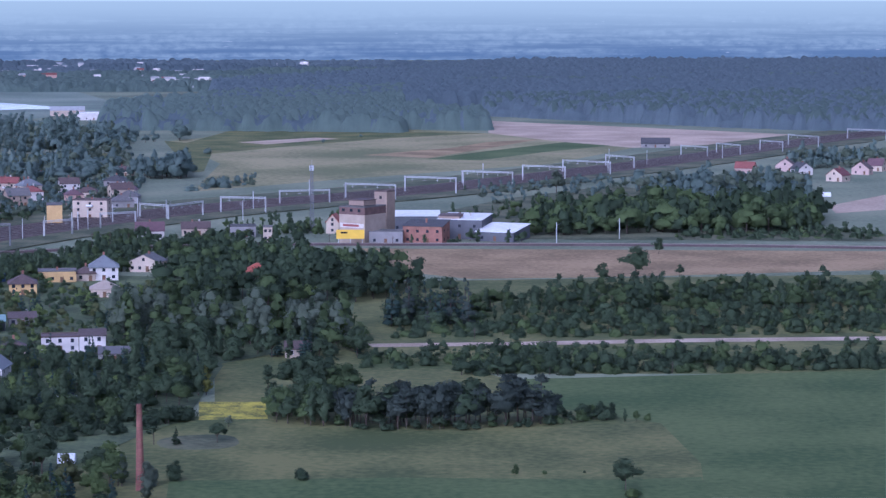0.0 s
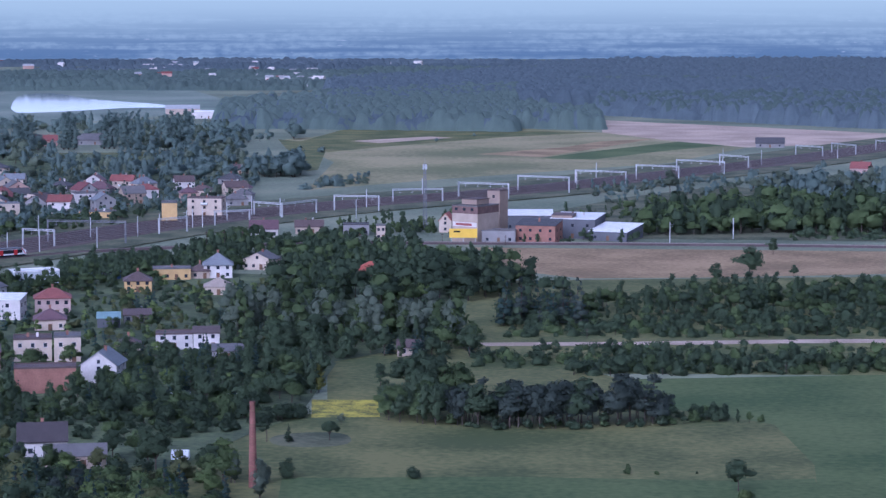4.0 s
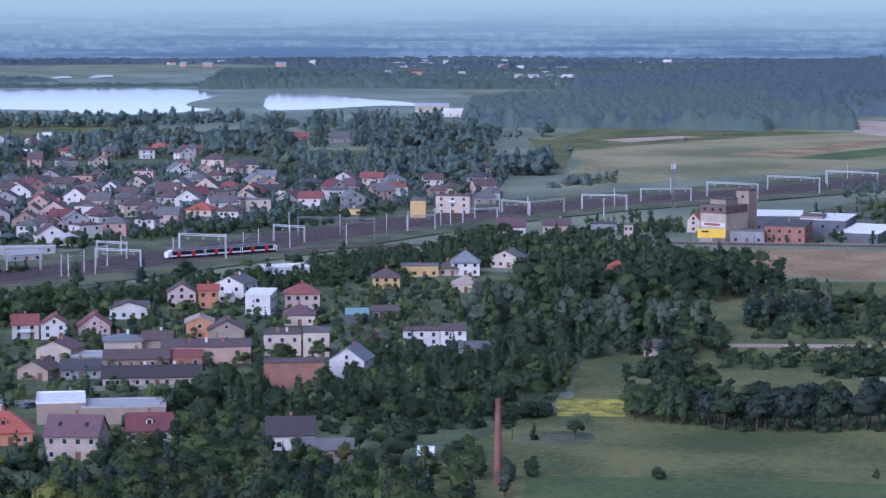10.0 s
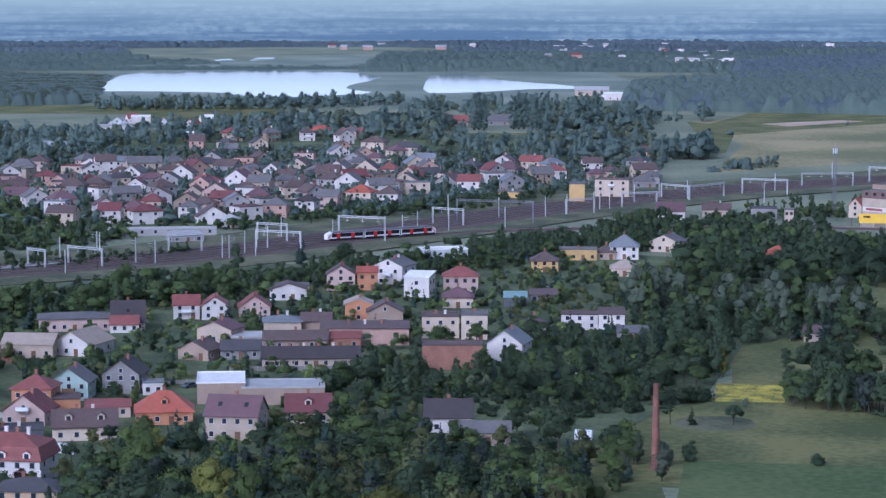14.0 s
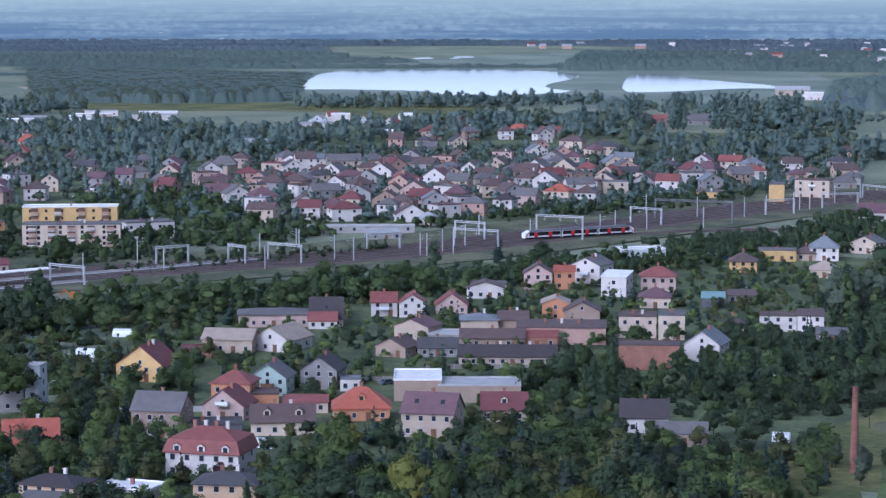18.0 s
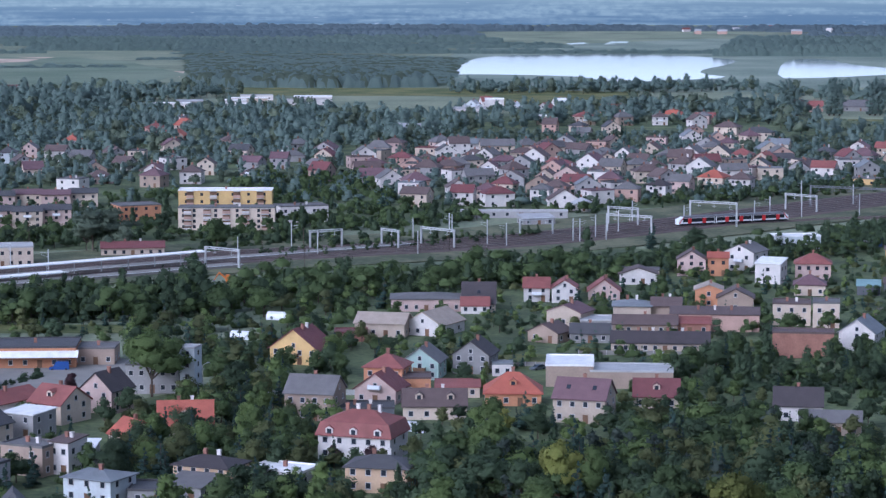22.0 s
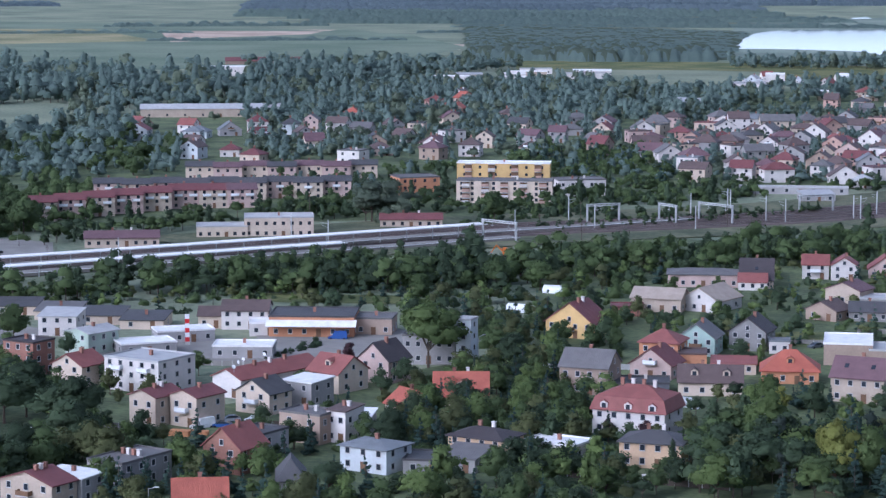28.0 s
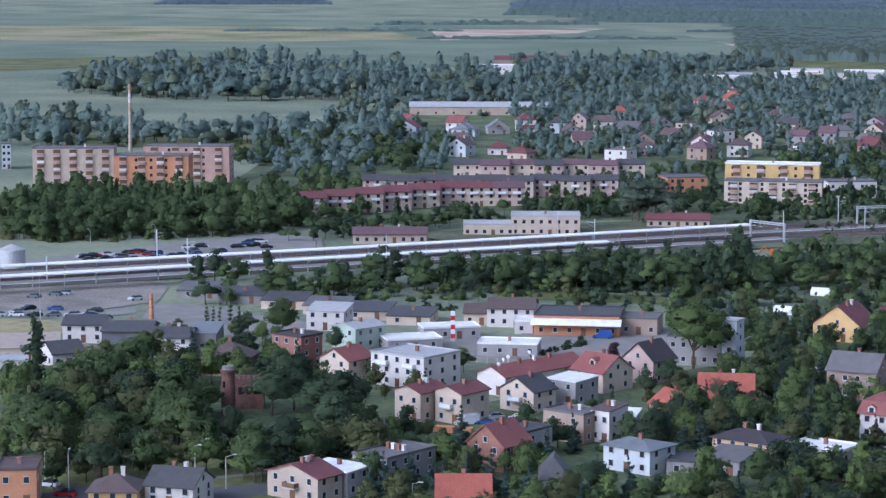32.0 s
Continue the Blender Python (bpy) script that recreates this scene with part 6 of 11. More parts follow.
house(-234.9, 1156.5, 2, 11.2, 10, 5.8, "gable", 2.7, "white", "red", chimneys=1, tag='houses of the suburb', cols=2, side=1, fine=False)
house(-209.4, 1207.8, 26, 11.4, 9, 5.8, "gable", 3.2, "tan", "grey", chimneys=1, tag='houses of the suburb', cols=2, side=1, fine=False)
house(-312.1, 1060.4, 6, 9.9, 8, 5.8, "hip", 3.0, "salmon", "plum", chimneys=1, tag='houses of the suburb', cols=2, side=1, fine=False)
house(-353.1, 1110.0, -10, 11.6, 9, 5.8, "gable", 3.5, "salmon", "plum", chimneys=1, tag='houses of the suburb', ridge='y', cols=2, side=1, fine=False)
house(-349.5, 1082.8, 8, 10.5, 10, 3.6, "gable", 3.8, "beige", "brown", chimneys=1, tag='houses of the suburb', ridge='y', cols=2, side=1, fine=False, floors=1)
house(-404.5, 1230.9, 0, 10.0, 10, 3.6, "gable", 3.1, "cream", "plum", chimneys=1, tag='houses of the suburb', ridge='y', cols=2, side=1, fine=False, floors=1)
house(-319.6, 1161.6, 23, 11.6, 9, 3.6, "hip", 2.6, "pink", "brown", chimneys=1, tag='houses of the suburb', cols=2, side=1, fine=False, floors=1)
house(-445.4, 1098.2, 30, 12.9, 10, 3.6, "gable", 3.3, "pink", "brown", chimneys=1, tag='houses of the suburb', cols=2, side=1, fine=False, floors=1)
house(-424.1, 1146.8, 36, 10.5, 9, 3.6, "hip", 2.8, "light_grey", "dark_red", chimneys=1, tag='houses of the suburb', cols=2, side=1, balcony=1, fine=False, floors=1)
house(-331.2, 1128.7, -2, 11.2, 9, 5.8, "gable", 3.1, "cream", "grey", chimneys=1, tag='houses of the suburb', cols=2, side=1, fine=False)
house(-308.9, 980.4, 25, 12.8, 9, 3.6, "gable", 4.2, "white", "brown", chimneys=1, tag='houses of the suburb', ridge='y', cols=2, side=1, fine=False, floors=1)
house(-253.2, 1196.9, 42, 9.6, 9, 5.8, "flat", 0.0, "cream", "dark_grey", chimneys=1, tag='houses of the suburb', cols=2, side=1, fine=False)
house(-336.4, 975.2, 35, 12.8, 9, 5.8, "hip", 2.6, "white", "dark_red", chimneys=1, tag='houses of the suburb', cols=2, side=1, fine=False)
house(-304.0, 1041.9, 46, 10.5, 9, 5.8, "flat", 0.0, "white", "dark_grey", chimneys=1, tag='houses of the suburb', cols=2, side=1, fine=False)
house(-286.9, 1187.9, 43, 10.7, 9, 5.8, "flat", 0.0, "tan", "grey", chimneys=1, tag='houses of the suburb', cols=2, side=1, fine=False)
house(-346.5, 1169.8, 24, 10.0, 8, 5.8, "gable", 2.7, "beige", "brown", chimneys=1, tag='houses of the suburb', ridge='y', cols=2, side=1, fine=False)
house(-286.1, 1262.9, 29, 11.8, 9, 5.8, "gable", 3.7, "cream", "blue_grey", chimneys=1, tag='houses of the suburb', ridge='y', cols=2, side=1, fine=False)
house(-392.7, 1079.1, 50, 10.1, 10, 5.8, "flat", 0.0, "white", "brown", chimneys=1, tag='houses of the suburb', cols=2, side=1, fine=False)
house(-439.2, 1164.1, 11, 10.2, 8, 3.6, "hip", 2.5, "salmon", "brown", chimneys=1, tag='houses of the suburb', cols=2, side=1, fine=False, floors=1)
house(-317.2, 1227.0, -13, 10.7, 9, 5.8, "gable", 3.3, "white", "grey", chimneys=1, tag='houses of the suburb', ridge='y', cols=2, side=1, fine=False)
house(-427.9, 1061.4, 12, 11.4, 9, 3.6, "gable", 3.2, "light_grey", "plum", chimneys=1, tag='houses of the suburb', cols=2, side=1, fine=False, floors=1)
house(-312.9, 1028.2, 25, 10.8, 8, 5.8, "gable", 3.1, "light_grey", "blue_grey", chimneys=1, tag='houses of the suburb', ridge='y', cols=2, side=1, fine=False)
house(-354.0, 1234.3, -12, 9.8, 10, 3.6, "gable", 3.2, "white", "grey", chimneys=1, tag='houses of the suburb', ridge='y', cols=2, side=1, fine=False, floors=1)
house(-292.8, 1096.0, 23, 11.7, 10, 3.6, "hip", 3.0, "salmon", "grey", chimneys=1, tag='houses of the suburb', cols=2, side=1, fine=False, floors=1)
house(-272.2, 1182.1, 3, 11.6, 10, 3.6, "gable", 3.6, "cream", "dark_grey", chimneys=1, tag='houses of the suburb', ridge='y', cols=2, side=1, fine=False, floors=1)
house(-389.7, 1118.4, 9, 11.2, 8, 3.6, "gable", 3.7, "white", "plum", chimneys=1, tag='houses of the suburb', ridge='y', cols=2, side=1, balcony=1, fine=False, floors=1)
house(-291.2, 1143.0, -4, 12.6, 8, 5.8, "gable", 4.1, "white", "grey", chimneys=1, tag='houses of the suburb', ridge='y', cols=2, side=1, fine=False)
house(-354.9, 1049.2, 9, 12.1, 8, 5.8, "gable", 3.3, "light_grey", "brown", chimneys=1, tag='houses of the suburb', ridge='y', cols=2, side=1, fine=False)
house(-474.6, 1181.6, -6, 12.7, 10, 5.8, "flat", 0.0, "beige", "grey", chimneys=1, tag='houses of the suburb', cols=2, side=1, balcony=1, fine=False)
house(-332.8, 1109.4, -11, 12.1, 9, 3.6, "hip", 3.5, "white", "brown", chimneys=1, tag='houses of the suburb', cols=2, side=1, fine=False, floors=1)
house(-384.8, 1283.0, -1, 11.2, 8, 5.8, "flat", 0.0, "salmon", "brown", chimneys=1, tag='houses of the suburb', cols=2, side=1, balcony=1, fine=False)
house(-367.4, 1236.7, -11, 12.3, 8, 3.6, "hip", 2.5, "light_grey", "grey", chimneys=1, tag='houses of the suburb', cols=2, side=1, fine=False, floors=1)
house(-293.2, 1080.5, 45, 10.5, 10, 5.8, "gable", 3.1, "light_grey", "brown", chimneys=2, tag='houses of the suburb', ridge='y', cols=2, side=1, fine=False)
house(-243.6, 1290.7, 1, 10.6, 10, 5.8, "gable", 3.1, "white", "plum", chimneys=2, tag='houses of the suburb', ridge='y', cols=2, side=1, fine=False)
house(-403.9, 1285.3, 7, 10.0, 10, 5.8, "gable", 3.0, "light_grey", "dark_grey", chimneys=1, tag='houses of the suburb', ridge='y', cols=2, side=1, balcony=1, fine=False)
house(-331.4, 1231.0, -3, 10.3, 9, 3.6, "hip", 3.0, "beige", "grey", chimneys=1, tag='houses of the suburb', cols=2, side=1, fine=False, floors=1)
house(-322.8, 1143.1, 32, 11.2, 9, 5.8, "hip", 2.8, "cream", "grey", chimneys=1, tag='houses of the suburb', cols=2, side=1, fine=False)
house(-442.3, 1247.2, 28, 12.4, 8, 5.8, "hip", 2.5, "white", "blue_grey", chimneys=1, tag='houses of the suburb', cols=2, side=1, fine=False)
house(-389.8, 1209.5, 48, 12.0, 9, 5.8, "gable", 3.9, "salmon", "dark_red", chimneys=1, tag='houses of the suburb', ridge='y', cols=2, side=1, fine=False)
house(-278.8, 1058.7, -3, 9.8, 8, 5.8, "gable", 2.6, "pink", "grey", chimneys=1, tag='houses of the suburb', cols=2, side=1, fine=False)
house(-357.8, 1191.7, -1, 10.6, 9, 5.8, "hip", 2.8, "cream", "grey", chimneys=1, tag='houses of the suburb', cols=2, side=1, fine=False)
house(-316.5, 1299.6, -4, 10.0, 9, 5.8, "hip", 2.8, "cream", "plum", chimneys=2, tag='houses of the suburb', cols=2, side=1, fine=False)
house(-423.7, 1276.8, 48, 11.1, 8, 3.6, "hip", 3.3, "cream", "grey", chimneys=1, tag='houses of the suburb', cols=2, side=1, fine=False, floors=1)
house(-444.6, 1264.2, 9, 10.8, 9, 5.8, "flat", 0.0, "white", "plum", chimneys=1, tag='houses of the suburb', cols=2, side=1, balcony=1, fine=False)
house(-249.0, 1177.8, -16, 11.4, 10, 3.6, "gable", 3.5, "light_grey", "brown", chimneys=1, tag='houses of the suburb', ridge='y', cols=2, side=1, fine=False, floors=1)
house(-454.4, 1129.5, 52, 10.4, 9, 3.6, "hip", 2.6, "pink", "plum", chimneys=1, tag='houses of the suburb', cols=2, side=1, fine=False, floors=1)
house(-308.5, 1249.9, -4, 12.7, 8, 3.6, "gable", 4.5, "cream", "dark_grey", chimneys=1, tag='houses of the suburb', ridge='y', cols=2, side=1, fine=False, floors=1)
house(-406.4, 1029.4, 37, 11.0, 9, 5.8, "gable", 3.5, "white", "grey", chimneys=1, tag='houses of the suburb', ridge='y', cols=2, side=1, fine=False)
house(-349.1, 1263.5, -3, 11.9, 8, 3.6, "gable", 3.8, "cream", "brown", chimneys=1, tag='houses of the suburb', ridge='y', cols=2, side=1, fine=False, floors=1)
house(-411.3, 1091.3, 3, 11.9, 9, 5.8, "hip", 3.5, "light_grey", "brown", chimneys=1, tag='houses of the suburb', cols=2, side=1, fine=False)
house(-480.4, 1201.2, 12, 12.6, 8, 5.8, "hip", 3.7, "cream", "grey", chimneys=1, tag='houses of the suburb', cols=2, side=1, fine=False)
house(-348.1, 1019.4, 1, 10.0, 8, 5.8, "hip", 3.0, "cream", "dark_red", chimneys=1, tag='houses of the suburb', cols=2, side=1, fine=False)
house(-334.7, 1189.1, -12, 11.4, 10, 3.6, "gable", 3.4, "white", "brown", chimneys=1, tag='houses of the suburb', cols=2, side=1, fine=False, floors=1)
house(-322.2, 1012.5, -0, 10.3, 9, 5.8, "hip", 3.0, "pink", "brown", chimneys=1, tag='houses of the suburb', cols=2, side=1, fine=False)
house(-396.5, 1238.1, 34, 12.0, 8, 5.8, "gable", 2.8, "cream", "dark_grey", chimneys=1, tag='houses of the suburb', cols=2, side=1, fine=False)
house(-317.7, 1266.9, 22, 9.9, 9, 5.8, "hip", 2.8, "cream", "grey", chimneys=1, tag='houses of the suburb', cols=2, side=1, balcony=1, fine=False)
house(-325.9, 1253.6, 31, 12.8, 10, 3.6, "hip", 3.0, "light_grey", "brown", chimneys=1, tag='houses of the suburb', cols=2, side=1, fine=False, floors=1)
house(-388.0, 1008.8, 3, 9.7, 8, 5.8, "flat", 0.0, "white", "blue_grey", chimneys=2, tag='houses of the suburb', cols=2, side=1, fine=False)
house(-290.9, 1014.5, 6, 10.3, 9, 5.8, "hip", 2.8, "salmon", "grey", chimneys=1, tag='houses of the suburb', cols=2, side=1, fine=False)
house(-274.2, 1237.4, 28, 12.3, 10, 5.8, "gable", 3.4, "salmon", "grey", chimneys=2, tag='houses of the suburb', ridge='y', cols=2, side=1, fine=False)
house(-383.3, 1250.1, -11, 10.8, 8, 3.6, "hip", 2.5, "pink", "grey", chimneys=1, tag='houses of the suburb', cols=2, side=1, fine=False, floors=1)
house(-269.8, 1221.9, 28, 11.2, 9, 3.6, "gable", 3.0, "white", "dark_grey", chimneys=1, tag='houses of the suburb', cols=2, side=1, fine=False, floors=1)
house(-471.4, 1158.9, 30, 11.2, 10, 5.8, "gable", 3.6, "white", "grey", chimneys=1, tag='houses of the suburb', ridge='y', cols=2, side=1, fine=False)
house(-271.8, 1126.3, 30, 12.9, 8, 5.8, "gable", 2.7, "white", "grey", chimneys=1, tag='houses of the suburb', cols=2, side=1, fine=False)
house(-275.5, 1209.7, -15, 12.8, 8, 3.6, "gable", 4.3, "cream", "red", chimneys=1, tag='houses of the suburb', ridge='y', cols=2, side=1, balcony=1, fine=False, floors=1)
house(-385.0, 1175.8, 0, 11.9, 9, 5.8, "gable", 3.9, "white", "brown", chimneys=1, tag='houses of the suburb', ridge='y', cols=2, side=1, fine=False)
house(-398.0, 1194.3, 26, 12.6, 8, 5.8, "hip", 2.4, "cream", "brown", chimneys=1, tag='houses of the suburb', cols=2, side=1, fine=False)
house(-346.8, 1147.1, -11, 12.7, 9, 5.8, "gable", 4.1, "white", "plum", chimneys=1, tag='houses of the suburb', ridge='y', cols=2, side=1, fine=False)
house(-369.6, 1095.2, 49, 11.0, 9, 5.8, "hip", 3.3, "light_grey", "brown", chimneys=1, tag='houses of the suburb', cols=2, side=1, fine=False)
house(-406.6, 1117.3, 28, 12.6, 10, 5.8, "hip", 3.0, "light_grey", "grey", chimneys=1, tag='houses of the suburb', cols=2, side=1, balcony=1, fine=False)
house(-302.3, 1153.1, -13, 12.0, 10, 5.8, "hip", 3.5, "light_grey", "brown", chimneys=2, tag='houses of the suburb', cols=2, side=1, fine=False)
house(-288.6, 1300.9, 3, 11.1, 8, 5.8, "gable", 2.5, "cream", "blue_grey", chimneys=1, tag='houses of the suburb', cols=2, side=1, balcony=1, fine=False)
house(-268.4, 1142.2, -15, 9.8, 10, 5.8, "flat", 0.0, "white", "plum", chimneys=1, tag='houses of the suburb', cols=2, side=1, fine=False)
house(-423.2, 1108.7, 11, 10.2, 9, 5.8, "flat", 0.0, "salmon", "dark_grey", chimneys=1, tag='houses of the suburb', cols=2, side=1, balcony=1, fine=False)
house(-433.8, 1131.0, 11, 11.0, 8, 3.6, "gable", 3.7, "salmon", "grey", chimneys=1, tag='houses of the suburb', ridge='y', cols=2, side=1, fine=False, floors=1)
house(-259.7, 1282.7, -16, 10.4, 9, 3.6, "hip", 2.6, "light_grey", "dark_grey", chimneys=2, tag='houses of the suburb', cols=2, side=1, fine=False, floors=1)
house(-214.3, 1271.4, 39, 11.2, 8, 5.8, "hip", 3.3, "cream", "blue_grey", chimneys=1, tag='houses of the suburb', cols=2, side=1, fine=False)
house(-325.5, 1094.2, -11, 11.7, 10, 5.8, "flat", 0.0, "white", "grey", chimneys=1, tag='houses of the suburb', cols=2, side=1, fine=False)
house(-367.1, 1153.3, 48, 10.0, 9, 3.6, "gable", 2.8, "cream", "red", chimneys=2, tag='houses of the suburb', ridge='y', cols=2, side=1, fine=False, floors=1)
house(-236.1, 1265.2, -7, 12.4, 9, 3.6, "hip", 3.7, "light_grey", "plum", chimneys=1, tag='houses of the suburb', cols=2, side=1, fine=False, floors=1)
house(-345.8, 989.4, 1, 9.6, 9, 5.8, "hip", 2.8, "cream", "plum", chimneys=1, tag='houses of the suburb', cols=2, side=1, fine=False)
house(-355.7, 1125.7, 8, 12.9, 8, 5.8, "hip", 2.5, "light_grey", "dark_red", chimneys=1, tag='houses of the suburb', cols=2, side=1, balcony=1, fine=False)
house(-410.4, 1176.0, -9, 9.6, 9, 5.8, "gable", 3.2, "white", "grey", chimneys=1, tag='houses of the suburb', ridge='y', cols=2, side=1, fine=False)
house(-377.7, 1130.6, 9, 12.7, 9, 5.8, "gable", 3.7, "light_grey", "dark_grey", chimneys=1, tag='houses of the suburb', ridge='y', cols=2, side=1, balcony=1, fine=False)
house(-323.8, 1285.6, -4, 12.4, 9, 5.8, "gable", 3.6, "light_grey", "grey", chimneys=1, tag='houses of the suburb', ridge='y', cols=2, side=1, fine=False)
house(-296.7, 1174.0, 30, 12.0, 10, 5.8, "gable", 3.1, "pink", "dark_red", chimneys=1, tag='houses of the suburb', cols=2, side=1, fine=False)
house(-403.9, 1254.0, 48, 11.9, 10, 5.8, "hip", 3.0, "pink", "brown", chimneys=1, tag='houses of the suburb', cols=2, side=1, fine=False)
house(-289.7, 1220.2, 3, 10.4, 9, 5.8, "hip", 3.0, "cream", "red", chimneys=1, tag='houses of the suburb', cols=2, side=1, fine=False)
house(-334.5, 1071.0, -1, 12.8, 8, 5.8, "gable", 4.0, "pink", "brown", chimneys=2, tag='houses of the suburb', ridge='y', cols=2, side=1, fine=False)
house(-378.4, 1228.9, -11, 11.9, 9, 5.8, "gable", 2.8, "light_grey", "brown", chimneys=1, tag='houses of the suburb', cols=2, side=1, fine=False)
house(-426.0, 1199.1, 10, 11.4, 9, 3.6, "hip", 2.8, "white", "brown", chimneys=1, tag='houses of the suburb', cols=2, side=1, fine=False, floors=1)
house(-237.6, 1229.1, 41, 9.7, 10, 5.8, "gable", 3.3, "light_grey", "dark_red", chimneys=1, tag='houses of the suburb', ridge='y', cols=2, side=1, balcony=1, fine=False)
house(-322.1, 1205.4, 23, 11.3, 9, 3.6, "gable", 2.6, "cream", "dark_grey", chimneys=1, tag='houses of the suburb', cols=2, side=1, fine=False, floors=1)
house(-439.9, 1193.3, 28, 9.8, 10, 5.8, "gable", 2.9, "white", "dark_grey", chimneys=1, tag='houses of the suburb', ridge='y', cols=2, side=1, fine=False)
house(-361.9, 996.3, 28, 9.7, 9, 5.8, "gable", 3.0, "white", "brown", chimneys=1, tag='houses of the suburb', ridge='y', cols=2, side=1, fine=False)
house(-300.3, 1001.2, 47, 11.3, 9, 5.8, "flat", 0.0, "white", "plum", chimneys=1, tag='houses of the suburb', cols=2, side=1, fine=False)
house(-454.4, 1207.1, 3, 12.2, 9, 5.8, "flat", 0.0, "beige", "dark_red", chimneys=1, tag='houses of the suburb', cols=2, side=1, fine=False)
house(-464.8, 1253.2, 50, 11.7, 10, 5.8, "hip", 3.4, "pink", "grey", chimneys=1, tag='houses of the suburb', cols=2, side=1, fine=False)
house(-415.6, 1074.8, 37, 10.7, 8, 5.8, "flat", 0.0, "beige", "dark_grey", chimneys=2, tag='houses of the suburb', cols=2, side=1, fine=False)
house(-391.4, 1023.5, 37, 11.6, 10, 5.8, "hip", 3.4, "salmon", "plum", chimneys=1, tag='houses of the suburb', cols=2, side=1, fine=False)
house(-257.6, 1141.0, 21, 11.7, 8, 5.8, "flat", 0.0, "cream", "blue_grey", chimneys=1, tag='houses of the suburb', cols=2, side=1, fine=False)
house(-404.7, 1103.3, 2, 11.8, 9, 5.8, "hip", 2.8, "salmon", "brown", chimneys=1, tag='houses of the suburb', cols=2, side=1, fine=False)
house(-216.2, 1165.2, 26, 9.8, 10, 5.8, "gable", 2.9, "grey", "blue_grey", chimneys=1, tag='houses of the suburb', ridge='y', cols=2, side=1, fine=False)
house(-400.3, 1270.4, -0, 9.5, 9, 3.6, "hip", 2.8, "white", "brown", chimneys=1, tag='houses of the suburb', cols=2, side=1, fine=False, floors=1)
house(-406.9, 1139.6, 36, 10.9, 8, 5.8, "hip", 2.4, "cream", "dark_grey", chimneys=2, tag='houses of the suburb', cols=2, side=1, fine=False)
house(-329.4, 1326.7, 22, 10.7, 8, 5.8, "gable", 3.7, "salmon", "grey", chimneys=1, tag='houses of the suburb', ridge='y', cols=2, side=1, fine=False)
house(-318.7, 1359.6, 43, 8.7, 10, 5.8, "hip", 3.0, "cream", "plum", chimneys=1, tag='houses of the suburb', cols=2, side=1, fine=False)
house(-424.6, 1384.1, 7, 10.2, 10, 3.6, "gable", 2.7, "light_grey", "grey", chimneys=1, tag='houses of the suburb', cols=2, side=1, fine=False, floors=1)
house(-383.2, 1490.8, 44, 10.5, 8, 5.8, "gable", 3.2, "white", "brown", chimneys=1, tag='houses of the suburb', ridge='y', cols=2, side=1, fine=False)
house(-363.3, 1325.6, 5, 11.2, 8, 5.8, "flat", 0.0, "pink", "brown", chimneys=2, tag='houses of the suburb', cols=2, side=1, fine=False)
house(-349.5, 1346.6, 30, 10.8, 9, 5.8, "gable", 3.2, "white", "blue_grey", chimneys=1, tag='houses of the suburb', ridge='y', cols=2, side=1, fine=False)
house(-434.6, 1409.3, -11, 8.8, 9, 5.8, "hip", 2.6, "cream", "dark_grey", chimneys=2, tag='houses of the suburb', cols=2, side=1, fine=False)
house(-413.2, 1513.9, 23, 9.1, 8, 5.8, "hip", 2.4, "white", "brown", chimneys=1, tag='houses of the suburb', cols=2, side=1, balcony=1, fine=False)
house(-385.3, 1312.7, 46, 10.2, 8, 3.6, "gable", 3.1, "beige", "brown", chimneys=1, tag='houses of the suburb', ridge='y', cols=2, side=1, fine=False, floors=1)
house(-389.7, 1533.2, 4, 8.8, 9, 5.8, "hip", 2.7, "pink", "grey", chimneys=1, tag='houses of the suburb', cols=2, side=1, fine=False)
house(-358.5, 1390.5, 30, 8.9, 9, 5.8, "gable", 2.5, "salmon", "brown", chimneys=1, tag='houses of the suburb', ridge='y', cols=2, side=1, fine=False)
house(-455.4, 1418.3, 8, 8.6, 10, 5.8, "gable", 3.3, "salmon", "brown", chimneys=1, tag='houses of the suburb', cols=2, side=1, fine=False)
house(-434.4, 1502.0, 46, 10.9, 9, 5.8, "hip", 3.2, "tan", "grey", chimneys=2, tag='houses of the suburb', cols=2, side=1, fine=False)
house(-413.7, 1406.2, 32, 9.2, 10, 5.8, "gable", 3.2, "cream", "dark_grey", chimneys=1, tag='houses of the suburb', ridge='y', cols=2, side=1, fine=False)
house(-500.4, 1119.2, 14, 8.6, 9, 5.8, "gable", 2.6, "light_grey", "plum", chimneys=2, tag='houses of the suburb', cols=2, side=1, fine=False)
house(-518.8, 1074.0, 16, 8.2, 8, 5.8, "gable", 2.8, "cream", "brown", chimneys=1, tag='houses of the suburb', ridge='y', cols=2, side=1, fine=False)
house(-503.8, 1093.6, -3, 11.0, 9, 5.8, "gable", 2.4, "light_grey", "plum", chimneys=1, tag='houses of the suburb', cols=2, side=1, fine=False)
house(-485.8, 1143.3, 5, 9.4, 9, 5.8, "gable", 3.3, "cream", "dark_red", chimneys=1, tag='houses of the suburb', ridge='y', cols=2, side=1, fine=False)
house(-475.3, 1106.4, 53, 9.3, 8, 3.6, "gable", 3.1, "salmon", "grey", chimneys=1, tag='houses of the suburb', ridge='y', cols=2, side=1, fine=False, floors=1)
house(-452.8, 1060.7, -5, 9.2, 10, 5.8, "gable", 3.4, "tan", "dark_red", chimneys=1, tag='houses of the suburb', cols=2, side=1, balcony=1, fine=False)
